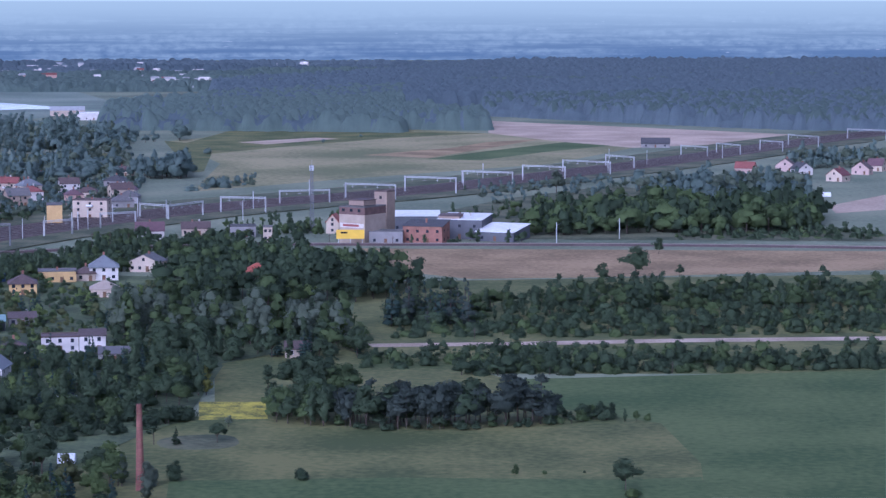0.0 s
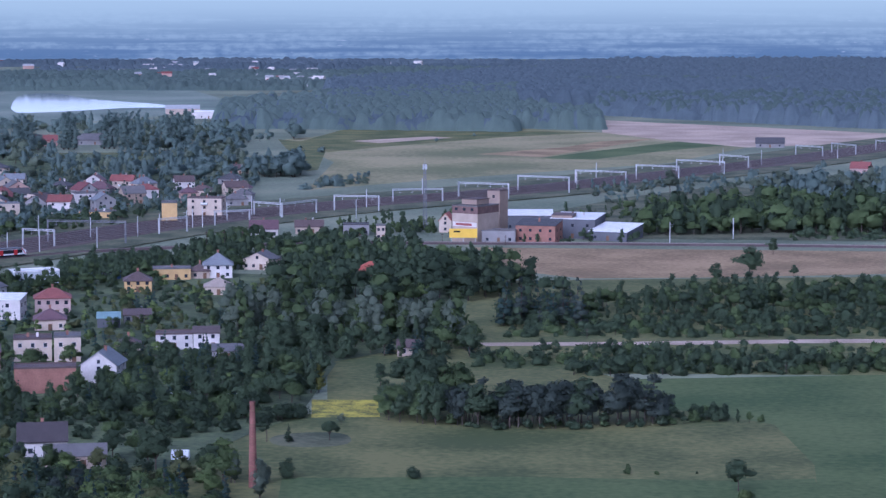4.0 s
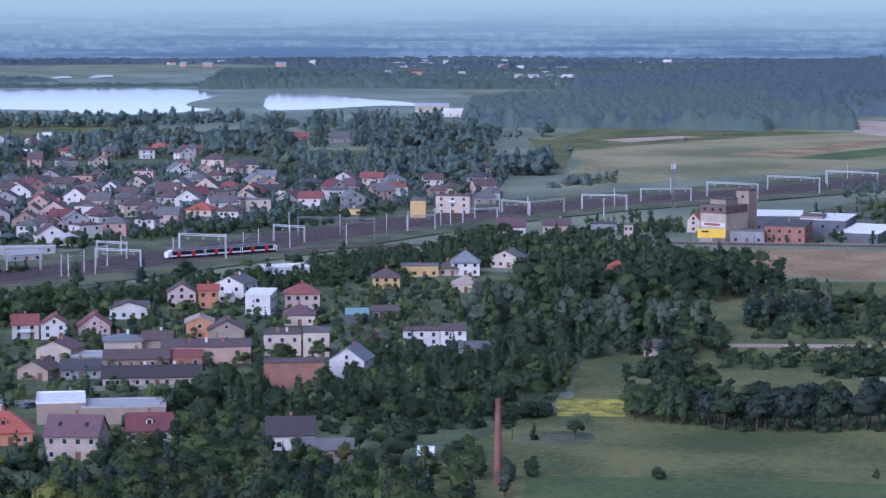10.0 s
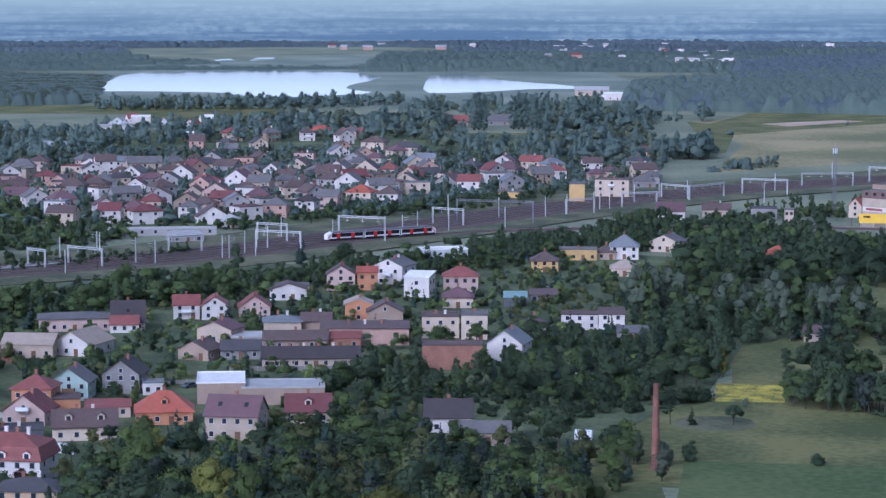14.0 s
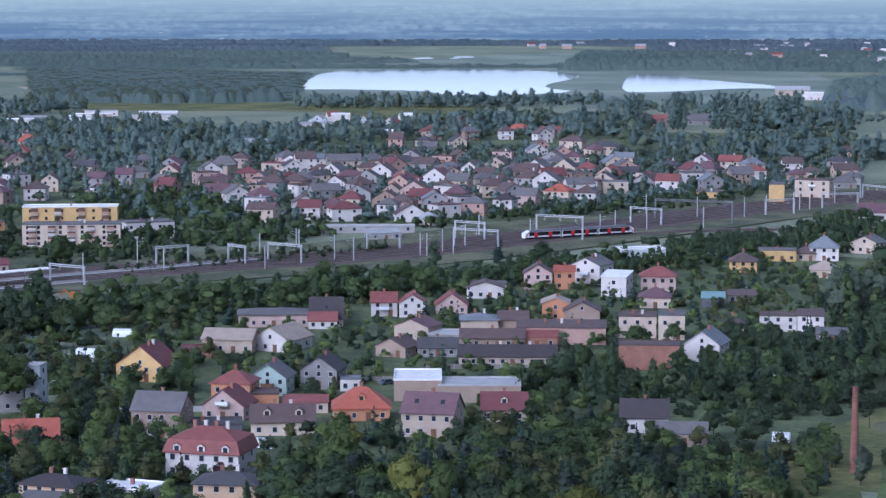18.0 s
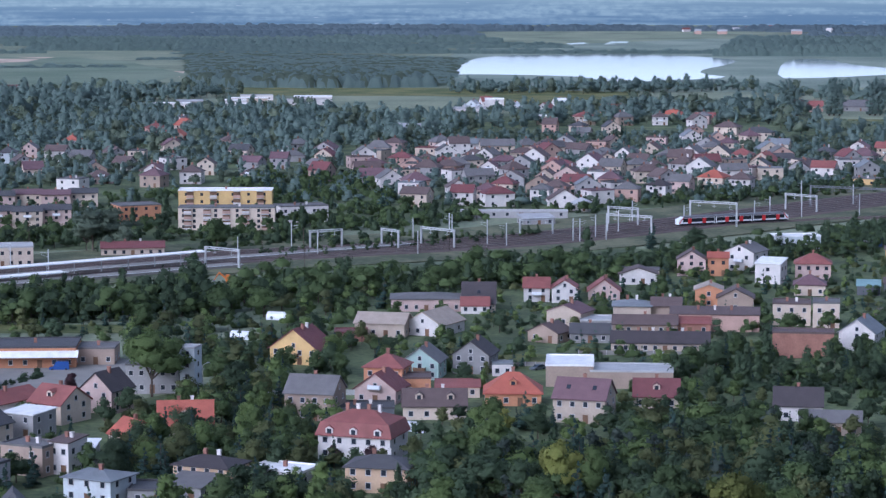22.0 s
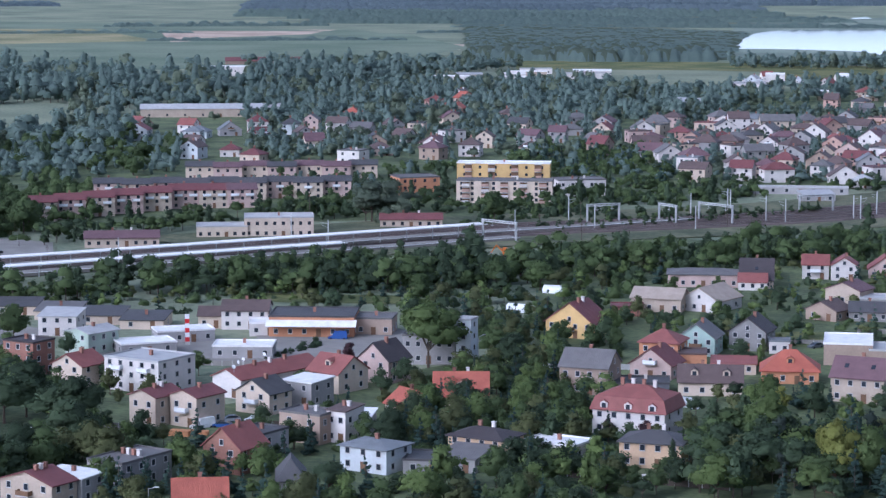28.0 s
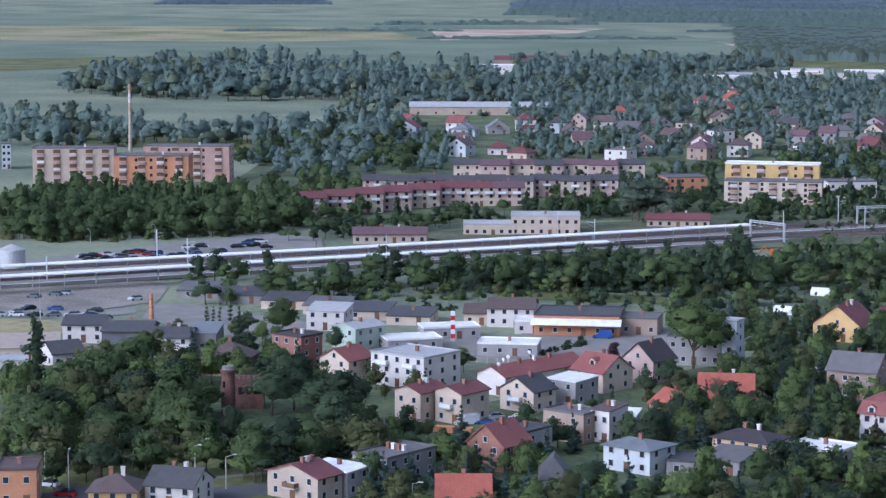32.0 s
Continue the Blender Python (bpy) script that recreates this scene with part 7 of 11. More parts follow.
house(-484.1, 1051.6, -3, 9.1, 8, 3.6, "hip", 2.7, "cream", "brown", chimneys=1, tag='houses of the suburb', cols=2, side=1, balcony=1, fine=False, floors=1)
house(-524.7, 1032.4, -1, 9.4, 8, 5.8, "gable", 2.9, "white", "plum", chimneys=1, tag='houses of the suburb', ridge='y', cols=2, side=1, fine=False)
house(-582.3, 1017.6, 38, 9.3, 10, 5.8, "gable", 3.2, "cream", "plum", chimneys=2, tag='houses of the suburb', cols=2, side=1, balcony=1, fine=False)
house(-567.5, 1051.0, 36, 10.6, 10, 3.6, "gable", 3.5, "tan", "dark_grey", chimneys=1, tag='houses of the suburb', ridge='y', cols=2, side=1, fine=False, floors=1)
house(-505.3, 1190.2, 5, 10.5, 10, 5.8, "gable", 3.0, "light_grey", "plum", chimneys=1, tag='houses of the suburb', ridge='y', cols=2, side=1, fine=False)
house(-504.8, 1029.2, 16, 10.0, 10, 5.8, "hip", 3.0, "white", "brown", chimneys=1, tag='houses of the suburb', cols=2, side=1, fine=False)
house(-591.0, 1180.5, 43, 10.3, 8, 5.8, "gable", 3.2, "beige", "plum", chimneys=1, tag='houses of the suburb', ridge='y', cols=2, side=1, fine=False)
house(-540.8, 1160.6, -3, 11.2, 8, 5.8, "gable", 2.7, "cream", "dark_grey", chimneys=1, tag='houses of the suburb', cols=2, side=1, fine=False)
house(-608.8, 1221.4, -1, 8.3, 9, 3.6, "hip", 2.5, "cream", "plum", chimneys=1, tag='houses of the suburb', cols=2, side=1, fine=False, floors=1)
house(-512.5, 1163.1, 32, 10.8, 8, 3.6, "hip", 2.5, "light_grey", "grey", chimneys=1, tag='houses of the suburb', cols=2, side=1, fine=False, floors=1)
house(-531.6, 1213.3, 40, 11.3, 8, 5.8, "hip", 2.5, "grey", "grey", chimneys=1, tag='houses of the suburb', cols=2, side=1, balcony=1, fine=False)
house(-578.8, 1227.9, 33, 9.2, 10, 5.8, "hip", 2.7, "pink", "brown", chimneys=2, tag='houses of the suburb', cols=2, side=1, fine=False)
house(-560.6, 1121.8, 35, 9.7, 10, 3.6, "hip", 2.9, "pink", "grey", chimneys=1, tag='houses of the suburb', cols=2, side=1, fine=False, floors=1)
house(-663.6, 1039.1, 15, 8.8, 8, 5.8, "hip", 2.4, "pale_blue", "blue_grey", chimneys=1, tag='houses of the suburb', cols=2, side=1, balcony=1, fine=False)
house(-643.5, 1007.3, 5, 8.5, 9, 3.6, "gable", 3.0, "white", "brown", chimneys=1, tag='houses of the suburb', cols=2, side=1, fine=False, floors=1)
house(-641.9, 1067.7, 61, 10.6, 9, 3.6, "gable", 2.7, "white", "dark_red", chimneys=2, tag='houses of the suburb', cols=2, side=1, balcony=1, fine=False, floors=1)
house(-645.5, 1103.7, 20, 8.7, 10, 5.8, "hip", 3.0, "pale_blue", "dark_grey", chimneys=1, tag='houses of the suburb', cols=2, side=1, fine=False)
house(-670.1, 1111.6, 39, 10.0, 9, 5.8, "hip", 3.0, "white", "dark_red", chimneys=1, tag='houses of the suburb', cols=2, side=1, balcony=1, fine=False)
house(-693.6, 1035.6, 16, 10.8, 8, 5.8, "gable", 3.0, "pale_blue", "dark_red", chimneys=1, tag='houses of the suburb', ridge='y', cols=2, side=1, balcony=1, fine=False)
house(-580.8, 960.1, 3, 10.0, 9, 3.6, "hip", 2.6, "cream", "dark_red", chimneys=1, tag='houses of the suburb', cols=2, side=1, fine=False, floors=1)
house(-603.5, 977.0, 22, 9.1, 8, 3.6, "hip", 2.5, "white", "dark_red", chimneys=1, tag='houses of the suburb', cols=2, side=1, fine=False, floors=1)
house(-613.3, 960.2, 5, 9.3, 10, 5.8, "gable", 2.8, "pale_blue", "brown", chimneys=2, tag='houses of the suburb', ridge='y', cols=2, side=1, fine=False)
house(-689.9, 1075.9, 5, 9.1, 8, 5.8, "gable", 2.8, "white", "red", chimneys=1, tag='houses of the suburb', cols=2, side=1, balcony=1, fine=False)
house(-674.7, 1062.1, 14, 10.4, 9, 3.6, "hip", 3.0, "pale_blue", "blue_grey", chimneys=1, tag='houses of the suburb', cols=2, side=1, fine=False, floors=1)
house(-669.1, 1082.1, 40, 11.2, 9, 3.6, "gable", 3.8, "light_grey", "blue_grey", chimneys=1, tag='houses of the suburb', ridge='y', cols=2, side=1, balcony=1, fine=False, floors=1)
house(-718.2, 1072.4, 64, 9.9, 10, 5.8, "gable", 3.1, "white", "red", chimneys=1, tag='houses of the suburb', ridge='y', cols=2, side=1, fine=False)
house(-611.8, 1058.9, 46, 8.7, 8, 5.8, "gable", 2.7, "light_grey", "brown", chimneys=1, tag='houses of the suburb', ridge='y', cols=2, side=1, fine=False)
house(-544.8, 1014.0, 36, 11.3, 9, 3.6, "hip", 2.8, "pink", "brown", chimneys=1, tag='houses of the suburb', cols=2, side=1, balcony=1, fine=False, floors=1)
house(-537.2, 974.5, 1, 11.2, 10, 5.8, "flat", 0.0, "white", "grey", chimneys=2, tag='houses of the suburb', cols=2, side=1, fine=False)
house(-600.3, 1099.1, 11, 10.6, 9, 5.8, "gable", 2.4, "light_grey", "grey", chimneys=1, tag='houses of the suburb', cols=2, side=1, fine=False)
house(-570.4, 1087.4, -0, 8.6, 10, 3.6, "gable", 3.1, "white", "brown", chimneys=1, tag='houses of the suburb', cols=2, side=1, fine=False, floors=1)
house(-512.4, 1005.7, -1, 10.2, 9, 5.8, "hip", 3.0, "tan", "plum", chimneys=1, tag='houses of the suburb', cols=2, side=1, fine=False)
house(-628.1, 1123.5, 11, 10.9, 9, 5.8, "gable", 2.6, "white", "brown", chimneys=1, tag='houses of the suburb', cols=2, side=1, fine=False)
house(-548.7, 1097.5, 56, 10.2, 10, 5.8, "flat", 0.0, "white", "grey", chimneys=1, tag='houses of the suburb', cols=2, side=1, fine=False)
house(-610.0, 1150.7, 58, 8.1, 10, 3.6, "gable", 2.6, "light_grey", "brown", chimneys=1, tag='houses of the suburb', ridge='y', cols=2, side=1, fine=False, floors=1)
house(-588.5, 1136.6, 17, 8.6, 10, 5.8, "flat", 0.0, "cream", "dark_grey", chimneys=1, tag='houses of the suburb', cols=2, side=1, fine=False)
house(-537.9, 1055.9, 9, 11.3, 10, 3.6, "hip", 3.4, "cream", "plum", chimneys=2, tag='houses of the suburb', cols=2, side=1, fine=False, floors=1)
house(-650.2, 1134.0, 20, 8.5, 8, 5.8, "gable", 3.0, "pink", "grey", chimneys=1, tag='houses of the suburb', ridge='y', cols=2, side=1, fine=False)
house(-661.8, 1302.2, 43, 11.2, 10, 5.8, "hip", 3.0, "salmon", "red", chimneys=1, tag='houses of the suburb', cols=2, side=1, fine=False)
house(-622.3, 1250.6, 9, 9.6, 8, 5.8, "gable", 3.2, "tan", "orange", chimneys=1, tag='houses of the suburb', ridge='y', cols=2, side=1, balcony=1, fine=False)
house(-678.8, 1370.6, -2, 10.2, 10, 5.8, "gable", 2.9, "white", "grey", chimneys=2, tag='houses of the suburb', ridge='y', cols=2, side=1, fine=False)
house(-644.1, 1275.9, 17, 10.7, 10, 3.6, "hip", 3.1, "white", "orange", chimneys=1, tag='houses of the suburb', cols=2, side=1, fine=False, floors=1)
house(-659.7, 1197.0, 11, 8.1, 9, 5.8, "hip", 2.5, "light_grey", "orange", chimneys=1, tag='houses of the suburb', cols=2, side=1, fine=False)
house(-659.1, 1335.1, 56, 10.4, 9, 5.8, "gable", 3.5, "beige", "orange", chimneys=1, tag='houses of the suburb', ridge='y', cols=2, side=1, fine=False)
house(-157.3, 1229.7, -3, 10.5, 9, 3.6, "hip", 2.8, "light_grey", "grey", chimneys=1, tag='houses of the suburb', cols=2, side=1, fine=False, floors=1)
house(-163.7, 1248.3, 23, 11.4, 9, 5.8, "gable", 2.8, "cream", "brown", chimneys=2, tag='houses of the suburb', cols=2, side=1, fine=False)
house(-157.1, 1200.1, 15, 11.3, 9, 3.6, "hip", 2.6, "grey", "grey", chimneys=1, tag='houses of the suburb', cols=2, side=1, fine=False, floors=1)
house(-195.9, 1287.4, 17, 10.2, 8, 5.8, "gable", 2.7, "white", "brown", chimneys=1, tag='houses of the suburb', cols=2, side=1, fine=False)
house(-221.7, 1309.3, 26, 9.6, 10, 3.6, "hip", 2.9, "tan", "plum", chimneys=2, tag='houses of the suburb', cols=2, side=1, fine=False, floors=1)
house(-173.6, 1307.0, -20, 10.5, 9, 5.8, "hip", 2.8, "grey", "dark_grey", chimneys=1, tag='houses of the suburb', cols=2, side=1, fine=False)
house(-181.5, 1256.1, -2, 11.5, 8, 3.6, "hip", 2.5, "cream", "brown", chimneys=1, tag='houses of the suburb', cols=2, side=1, fine=False, floors=1)
house(-182.2, 1212.7, 17, 8.4, 9, 5.8, "hip", 2.6, "salmon", "plum", chimneys=1, tag='houses of the suburb', cols=2, side=1, fine=False)
house(-163.1, 1273.0, -3, 8.9, 9, 3.6, "gable", 2.9, "white", "plum", chimneys=1, tag='houses of the suburb', ridge='y', cols=2, side=1, fine=False, floors=1)
house(244.6, 1435.3, -28, 10.4, 8, 3.6, "gable", 3.8, "pink", "brown", chimneys=1, tag='houses by the far woods', ridge='y', cols=2, side=1, fine=False, floors=1)
house(221.9, 1380.8, -37, 10.0, 10, 3.6, "gable", 3.6, "cream", "dark_red", chimneys=1, tag='houses by the far woods', ridge='y', cols=2, side=1, fine=False, floors=1)
house(177.3, 1442.2, -17, 11.2, 9, 3.6, "gable", 3.2, "pink", "red", chimneys=1, tag='houses by the far woods', cols=2, side=1, fine=False, floors=1)
house(208.9, 1433.5, 22, 9.3, 10, 3.6, "gable", 3.3, "white", "dark_grey", chimneys=1, tag='houses by the far woods', ridge='y', cols=2, side=1, fine=False, floors=1)
house(258.3, 1465.0, -28, 9.5, 10, 3.6, "gable", 3.6, "cream", "plum", chimneys=1, tag='houses by the far woods', cols=2, side=1, fine=False, floors=1)
house(203.9, 1462.4, -18, 11.2, 8, 3.6, "gable", 4.0, "pink", "brown", chimneys=1, tag='houses by the far woods', ridge='y', cols=2, side=1, fine=False, floors=1)
house(-547.8, 1624.8, -9, 8.2, 8, 3.6, "gable", 3.0, "white", "white", chimneys=1, tag='sheds by the pond', ridge='y', cols=2, side=1, fine=False, floors=1)
house(-555.2, 1572.0, 27, 11.3, 10, 3.6, "gable", 4.1, "pale_blue", "light_grey", chimneys=1, tag='sheds by the pond', ridge='y', cols=2, side=1, fine=False, floors=1)
house(-589.2, 1682.8, 35, 8.1, 9, 3.6, "gable", 3.2, "white", "red", chimneys=1, tag='sheds by the pond', cols=2, side=1, fine=False, floors=1)
house(-517.6, 1650.7, 33, 9.4, 8, 3.6, "hip", 2.5, "white", "light_grey", chimneys=1, tag='sheds by the pond', cols=2, side=1, fine=False, floors=1)
house(-579.9, 1628.4, 2, 10.2, 9, 3.6, "gable", 3.7, "pale_blue", "light_grey", chimneys=1, tag='sheds by the pond', ridge='y', cols=2, side=1, fine=False, floors=1)
house(-578.6, 1602.1, 10, 8.0, 9, 3.6, "gable", 2.9, "white", "white", chimneys=1, tag='sheds by the pond', ridge='y', cols=2, side=1, fine=False, floors=1)
house(-532.1, 1679.0, 34, 8.9, 9, 3.6, "gable", 3.2, "white", "white", chimneys=1, tag='sheds by the pond', cols=2, side=1, fine=False, floors=1)
house(-521.7, 1614.8, -10, 10.1, 9, 3.6, "gable", 3.6, "white", "red", chimneys=1, tag='sheds by the pond', ridge='y', cols=2, side=1, fine=False, floors=1)
house(-787.4, 1573.7, 24, 28.0, 9, 3.9, "flat", 0.0, "white", "white", chimneys=0, kind="shed", tag="sheds below the meadow", cols=4, side=1, fine=False, floors=1)
house(-733.9, 1574.1, 24, 20.5, 8, 4.6, "flat", 0.0, "white", "white", chimneys=0, kind="shed", tag="sheds below the meadow", cols=4, side=1, fine=False, floors=1)
house(-776.8, 1695.4, 30, 24.0, 9, 3.9, "flat", 0.0, "white", "light_grey", chimneys=0, kind="shed", tag="sheds below the meadow", cols=4, side=1, fine=False, floors=1)
house(-764.2, 1654.6, 24, 27.2, 9, 3.9, "flat", 0.0, "beige", "white", chimneys=0, kind="shed", tag="sheds below the meadow", cols=4, side=1, fine=False, floors=1)
house(-791.5, 1611.2, 30, 18.9, 10, 3.2, "mono", 0.9, "beige", "light_grey", chimneys=0, kind="shed", tag="sheds below the meadow", cols=4, side=1, fine=False, floors=1)
house(-731.2, 1696.8, 24, 28.3, 9, 3.2, "mono", 0.9, "white", "white", chimneys=0, kind="shed", tag="sheds below the meadow", cols=4, side=1, fine=False, floors=1)
house(-716.2, 1651.7, 30, 29.4, 8, 3.9, "flat", 0.0, "white", "light_grey", chimneys=0, kind="shed", tag="sheds below the meadow", cols=4, side=1, fine=False, floors=1)
house(-758.3, 1613.9, 24, 19.6, 10, 4.6, "flat", 0.0, "white", "white", chimneys=0, kind="shed", tag="sheds below the meadow", cols=4, side=1, fine=False, floors=1)
house(-301.1, 2104.2, 8, 24.3, 18, 6, "flat", 0.0, "white", "white", chimneys=0, kind='hall', cols=4, fine=False, floors=1)
house(-332.6, 2183.1, 9, 30.3, 18, 5, "gable", 3.0, "beige", "light_grey", chimneys=0, kind='hall', cols=4, fine=False, floors=1)
house(-288.7, 2252.3, 7, 31.1, 18, 5, "gable", 3.0, "white", "blue_grey", chimneys=0, kind='hall', cols=4, fine=False, floors=1)
house(-224.4, 2329.7, 6, 19.3, 18, 5, "gable", 4.0, "white", "red", chimneys=0, kind='hall', fine=False, floors=1)
house(-323.6, 1716.2, 11, 28.0, 14, 3.4, "gable", 4.0, "grey", "grey", chimneys=0, kind='barn', fine=False, floors=1)
house(-533.9, 1384.4, -9, 23.5, 14, 4, "mono", 1.7, "grey", "light_grey", chimneys=0, kind='hall', fine=False, floors=1)
house(-556.0, 1552.4, 20, 22.6, 20, 6, "flat", 0.0, "white", "light_grey", chimneys=0, kind='hall', fine=False, floors=1)
house(-571.2, 1649.3, 19, 13.6, 16, 7, "flat", 0.0, "white", "white", chimneys=0, kind='hall', cols=2, fine=False, floors=1)
house(-750.7, 1195.1, 32, 80.7, 12, 5, "gable", 2.4, "beige", "light_grey", chimneys=0, kind='hall', cols=8, fine=False, floors=1)
house(-942.5, 1532.9, 32, 19.8, 14, 9, "flat", 0.0, "white", "white", chimneys=0, kind='hall', fine=False)
house(-999.6, 1587.2, 32, 34.3, 14, 5, "flat", 0.0, "white", "white", chimneys=0, kind='hall', fine=False, floors=1)
house(-1033.1, 1731.2, 31, 69.1, 18, 3, "gable", 2.5, "tan", "dark_red", chimneys=0, door=False, kind='barn', cols=0, fine=False, floors=1)
house(-1022.9, 1340.1, 37, 11.6, 12, 4, "gable", 4.0, "cream", "red", chimneys=0, kind='barn', cols=2, fine=False, floors=1)
house(-648.2, 737.4, 41, 13.5, 10, 3, "gable", 1.6, "cream", "orange", chimneys=0, kind='shed', cols=4, fine=False, floors=1)
house(-176.5, 1115.8, 9, 7.0, 12, 8.6, "flat", 0.0, "yellow", "grey", chimneys=0, door=False, cols=0, side=0, fine=False, floors=3)
far_farms(-10.2, -2.9, 3008, 3850, 46, 40)
far_farms(2.3, 3.4, 2710, 2851, 4, 42)
far_farms(-9.6, -8.3, 3462, 3850, 12, 43)
far_farms(-14.8, -11.4, 3587, 3850, 10, 44)
far_farms(-6.7, -5.2, 2891, 3186, 10, 47)
far_farms(7.0, 9.8, 2967, 3254, 8, 48)
far_farms(-6.9, -5.1, 2775, 3132, 10, 49)
house(-314.9, 933.6, 19, 43.0, 6, 2.6, "flat", 0.0, "light_grey", "light_grey", chimneys=0, kind='garage_row', cols=8, side=0, fine=False, floors=1)
house(-297.9, 910.3, 34, 12.8, 9, 2.8, "mono", 1.0, "light_grey", "light_grey", chimneys=0, kind='shed', fine=False, floors=1)
house(-391.8, 1545.9, 14, 13.1, 9, 3.4, "gable", 3.2, "cream", "red", chimneys=1, cols=2, side=1, fine=False, floors=1)
house(-363.8, 1703.4, 12, 12.0, 9, 4, "gable", 3.2, "white", "red", chimneys=1, cols=2, side=1, fine=False, floors=1)
house(-352.7, 1699.1, 12, 11.9, 9, 4, "gable", 3.2, "salmon", "red", chimneys=1, cols=2, side=1, fine=False, floors=1)
house(147.0, 1703.7, -5, 19.6, 12, 3, "gable", 3.5, "grey", "dark_grey", chimneys=0, kind='barn', side=1, fine=False, floors=1)
house(-85.9, 1053.6, 5, 11.1, 9, 4.5, "flat", 0.0, "grey", "dark_grey", chimneys=0, kind='shed', cols=4, fine=False, floors=1)
house(-73.7, 1032.1, 4, 3.8, 6, 6, "flat", 0.0, "beige", "grey", chimneys=0, kind='signal_box', cols=2, fine=False)

# ---------- woods and trees ----------
for cx, cy, cr in ((-287.8, 637.0, 7), (-285.5, 628.0, 5), (-280.4, 597.0, 7), (-278.0, 589.0, 5), (-268.9, 433.0, 5), (-269.3, 414.0, 4), (-268.0, 423.0, 4), (-99.3, 612.0, 4), (-92.5, 615.0, 4), (-300.4, 533.0, 5)):
    clear(cx, cy, cr)
clear(-64.9, 857.3, 11)
clear(-37.2, 973.4, 26)
woods("pine copse in the meadow", [("pine", "pine"), ("round", "pine"), ("round", "dark"), ("round", "pine")], 8.5, 3.2, 1, (-26.1, 587), (-6, 583.8), (26.2, 590.2), (27, 579), (-0.5, 571.2), (-25.1, 572.8), dense=2)
woods("thicket beside the pine copse", [("round", "dark"), ("round", "mid"), ("tall", "dark"), ("wide", "mid")], 7, 4.0, 2, (-42.7, 601.1), (-28.6, 605.3), (-26.5, 574.3), (-41, 580.6), dense=2)
woods("trees behind the copse", [("round", "dark"), ("tall", "dark"), ("wide", "dark"), ("round", "mid")], 9, 5.0, 3, (-40.9, 632.2), (-24, 632.2), (-22.6, 612.3), (-38.9, 612.3), dense=2)
woods("row of low bushes", [("shrub", "dark"), ("shrub", "mid"), ("shrub", "dark"), ("round", "dark")], 4, 3.4, 4, (27.5, 590.2), (42, 591.9), (41.2, 580.6), (27, 579), dense=2)
woods("hedge belt along the crop field", [("shrub", "dark"), ("shrub", "mid"), ("shrub", "dark"), ("round", "dark")], 5.8, 4.2, 5, (2.4, 653.5), (32.9, 657.5), (121.2, 667.8), (123.5, 680.6), (49.5, 677.3), (18, 672), (4, 663.7), dense=2)
woods("thicket belt along the sandy track", [("shrub", "dark"), ("shrub", "mid"), ("shrub", "dark"), ("round", "dark")], 5.2, 4.4, 6, (-23, 689.3), (125.9, 693.8), (123.5, 680.6), (49.5, 677.3), (18, 672), (-19.6, 682.7), dense=1)
woods("thicket behind the sandy track", [("shrub", "dark"), ("shrub", "mid"), ("shrub", "dark"), ("round", "dark")], 5.5, 4.6, 7, (-15.9, 729.2), (70.7, 735.5), (134.5, 741.8), (143, 789.6), (75.5, 785.3), (-14.8, 761.6), dense=1)
woods("spruce stand", [("spruce", "spruce"), ("spruce", "pine"), ("round", "dark")], 11, 4.6, 8, (-17, 782.4), (8.4, 788.2), (8.9, 754.9), (-16.3, 752.2), dense=1)
woods("broadleaf wood behind the thicket", [("round", "dark"), ("round", "mid"), ("tall", "dark"), ("wide", "mid")], 7.5, 6.0, 9, (6.4, 765.7), (75.5, 785.3), (143, 789.6), (154.2, 852.2), (71, 840.5), (41.3, 827.6), (14.3, 812), dense=1)
woods("wood by the meadow", [("round", "dark"), ("tall", "dark"), ("wide", "dark"), ("round", "mid")], 9, 5.4, 10, (-80, 714.6), (-50.6, 719.4), (-27.5, 724.3), (-29.9, 744.4), (-52.1, 741.8), (-81.3, 741.8), dense=2)
woods("wood below the railway", [("round", "dark"), ("tall", "dark"), ("wide", "dark"), ("round", "mid")], 11, 7.2, 11, (-93.1, 799.9), (-52.8, 804.4), (-27.3, 819.7), (-5.7, 852.2), (-6.9, 878.3), (-29.2, 878.3), (-59.8, 852.2), (-93.4, 835.6), dense=1)
woods("garden trees above the meadow", [("tall", "dark"), ("round", "mid"), ("shrub", "dark"), ("spruce", "spruce"), ("round", "dark"), ("shrub", "mid"), ("round", "dark")], 7, 6.0, 12, (-81.2, 632.2), (-59.2, 632.2), (-67, 682.7), (-22.8, 682.7), (-23.8, 714.6), (-60.6, 719.4), (-90.2, 717), dense=2)
woods("trees by the branch line", [("round", "dark"), ("round", "mid"), ("tall", "dark"), ("wide", "mid")], 7, 6.0, 13, (-110.1, 986.8), (-60.9, 1000.5), (-38.5, 960.4), (-30.5, 919.5), (-65.6, 935.5), (-104.4, 935.5), dense=1)
woods("wood behind the factory", [("round", "dark"), ("round", "mid"), ("tall", "dark"), ("wide", "mid")], 12, 7.0, 14, (28, 1049.1), (54.9, 1054.2), (161.6, 1069.9), (176, 1131.4), (175, 1177.6), (108.1, 1187.2), (57, 1146.4), dense=1)
woods("trees along the branch line", [("shrub", "dark"), ("shrub", "mid"), ("shrub", "dark"), ("round", "dark")], 5, 6.0, 15, (94.5, 1036.5), (187.2, 1036.5), (191.7, 1062), (166.9, 1088.7), (101, 1054.2), dense=1)
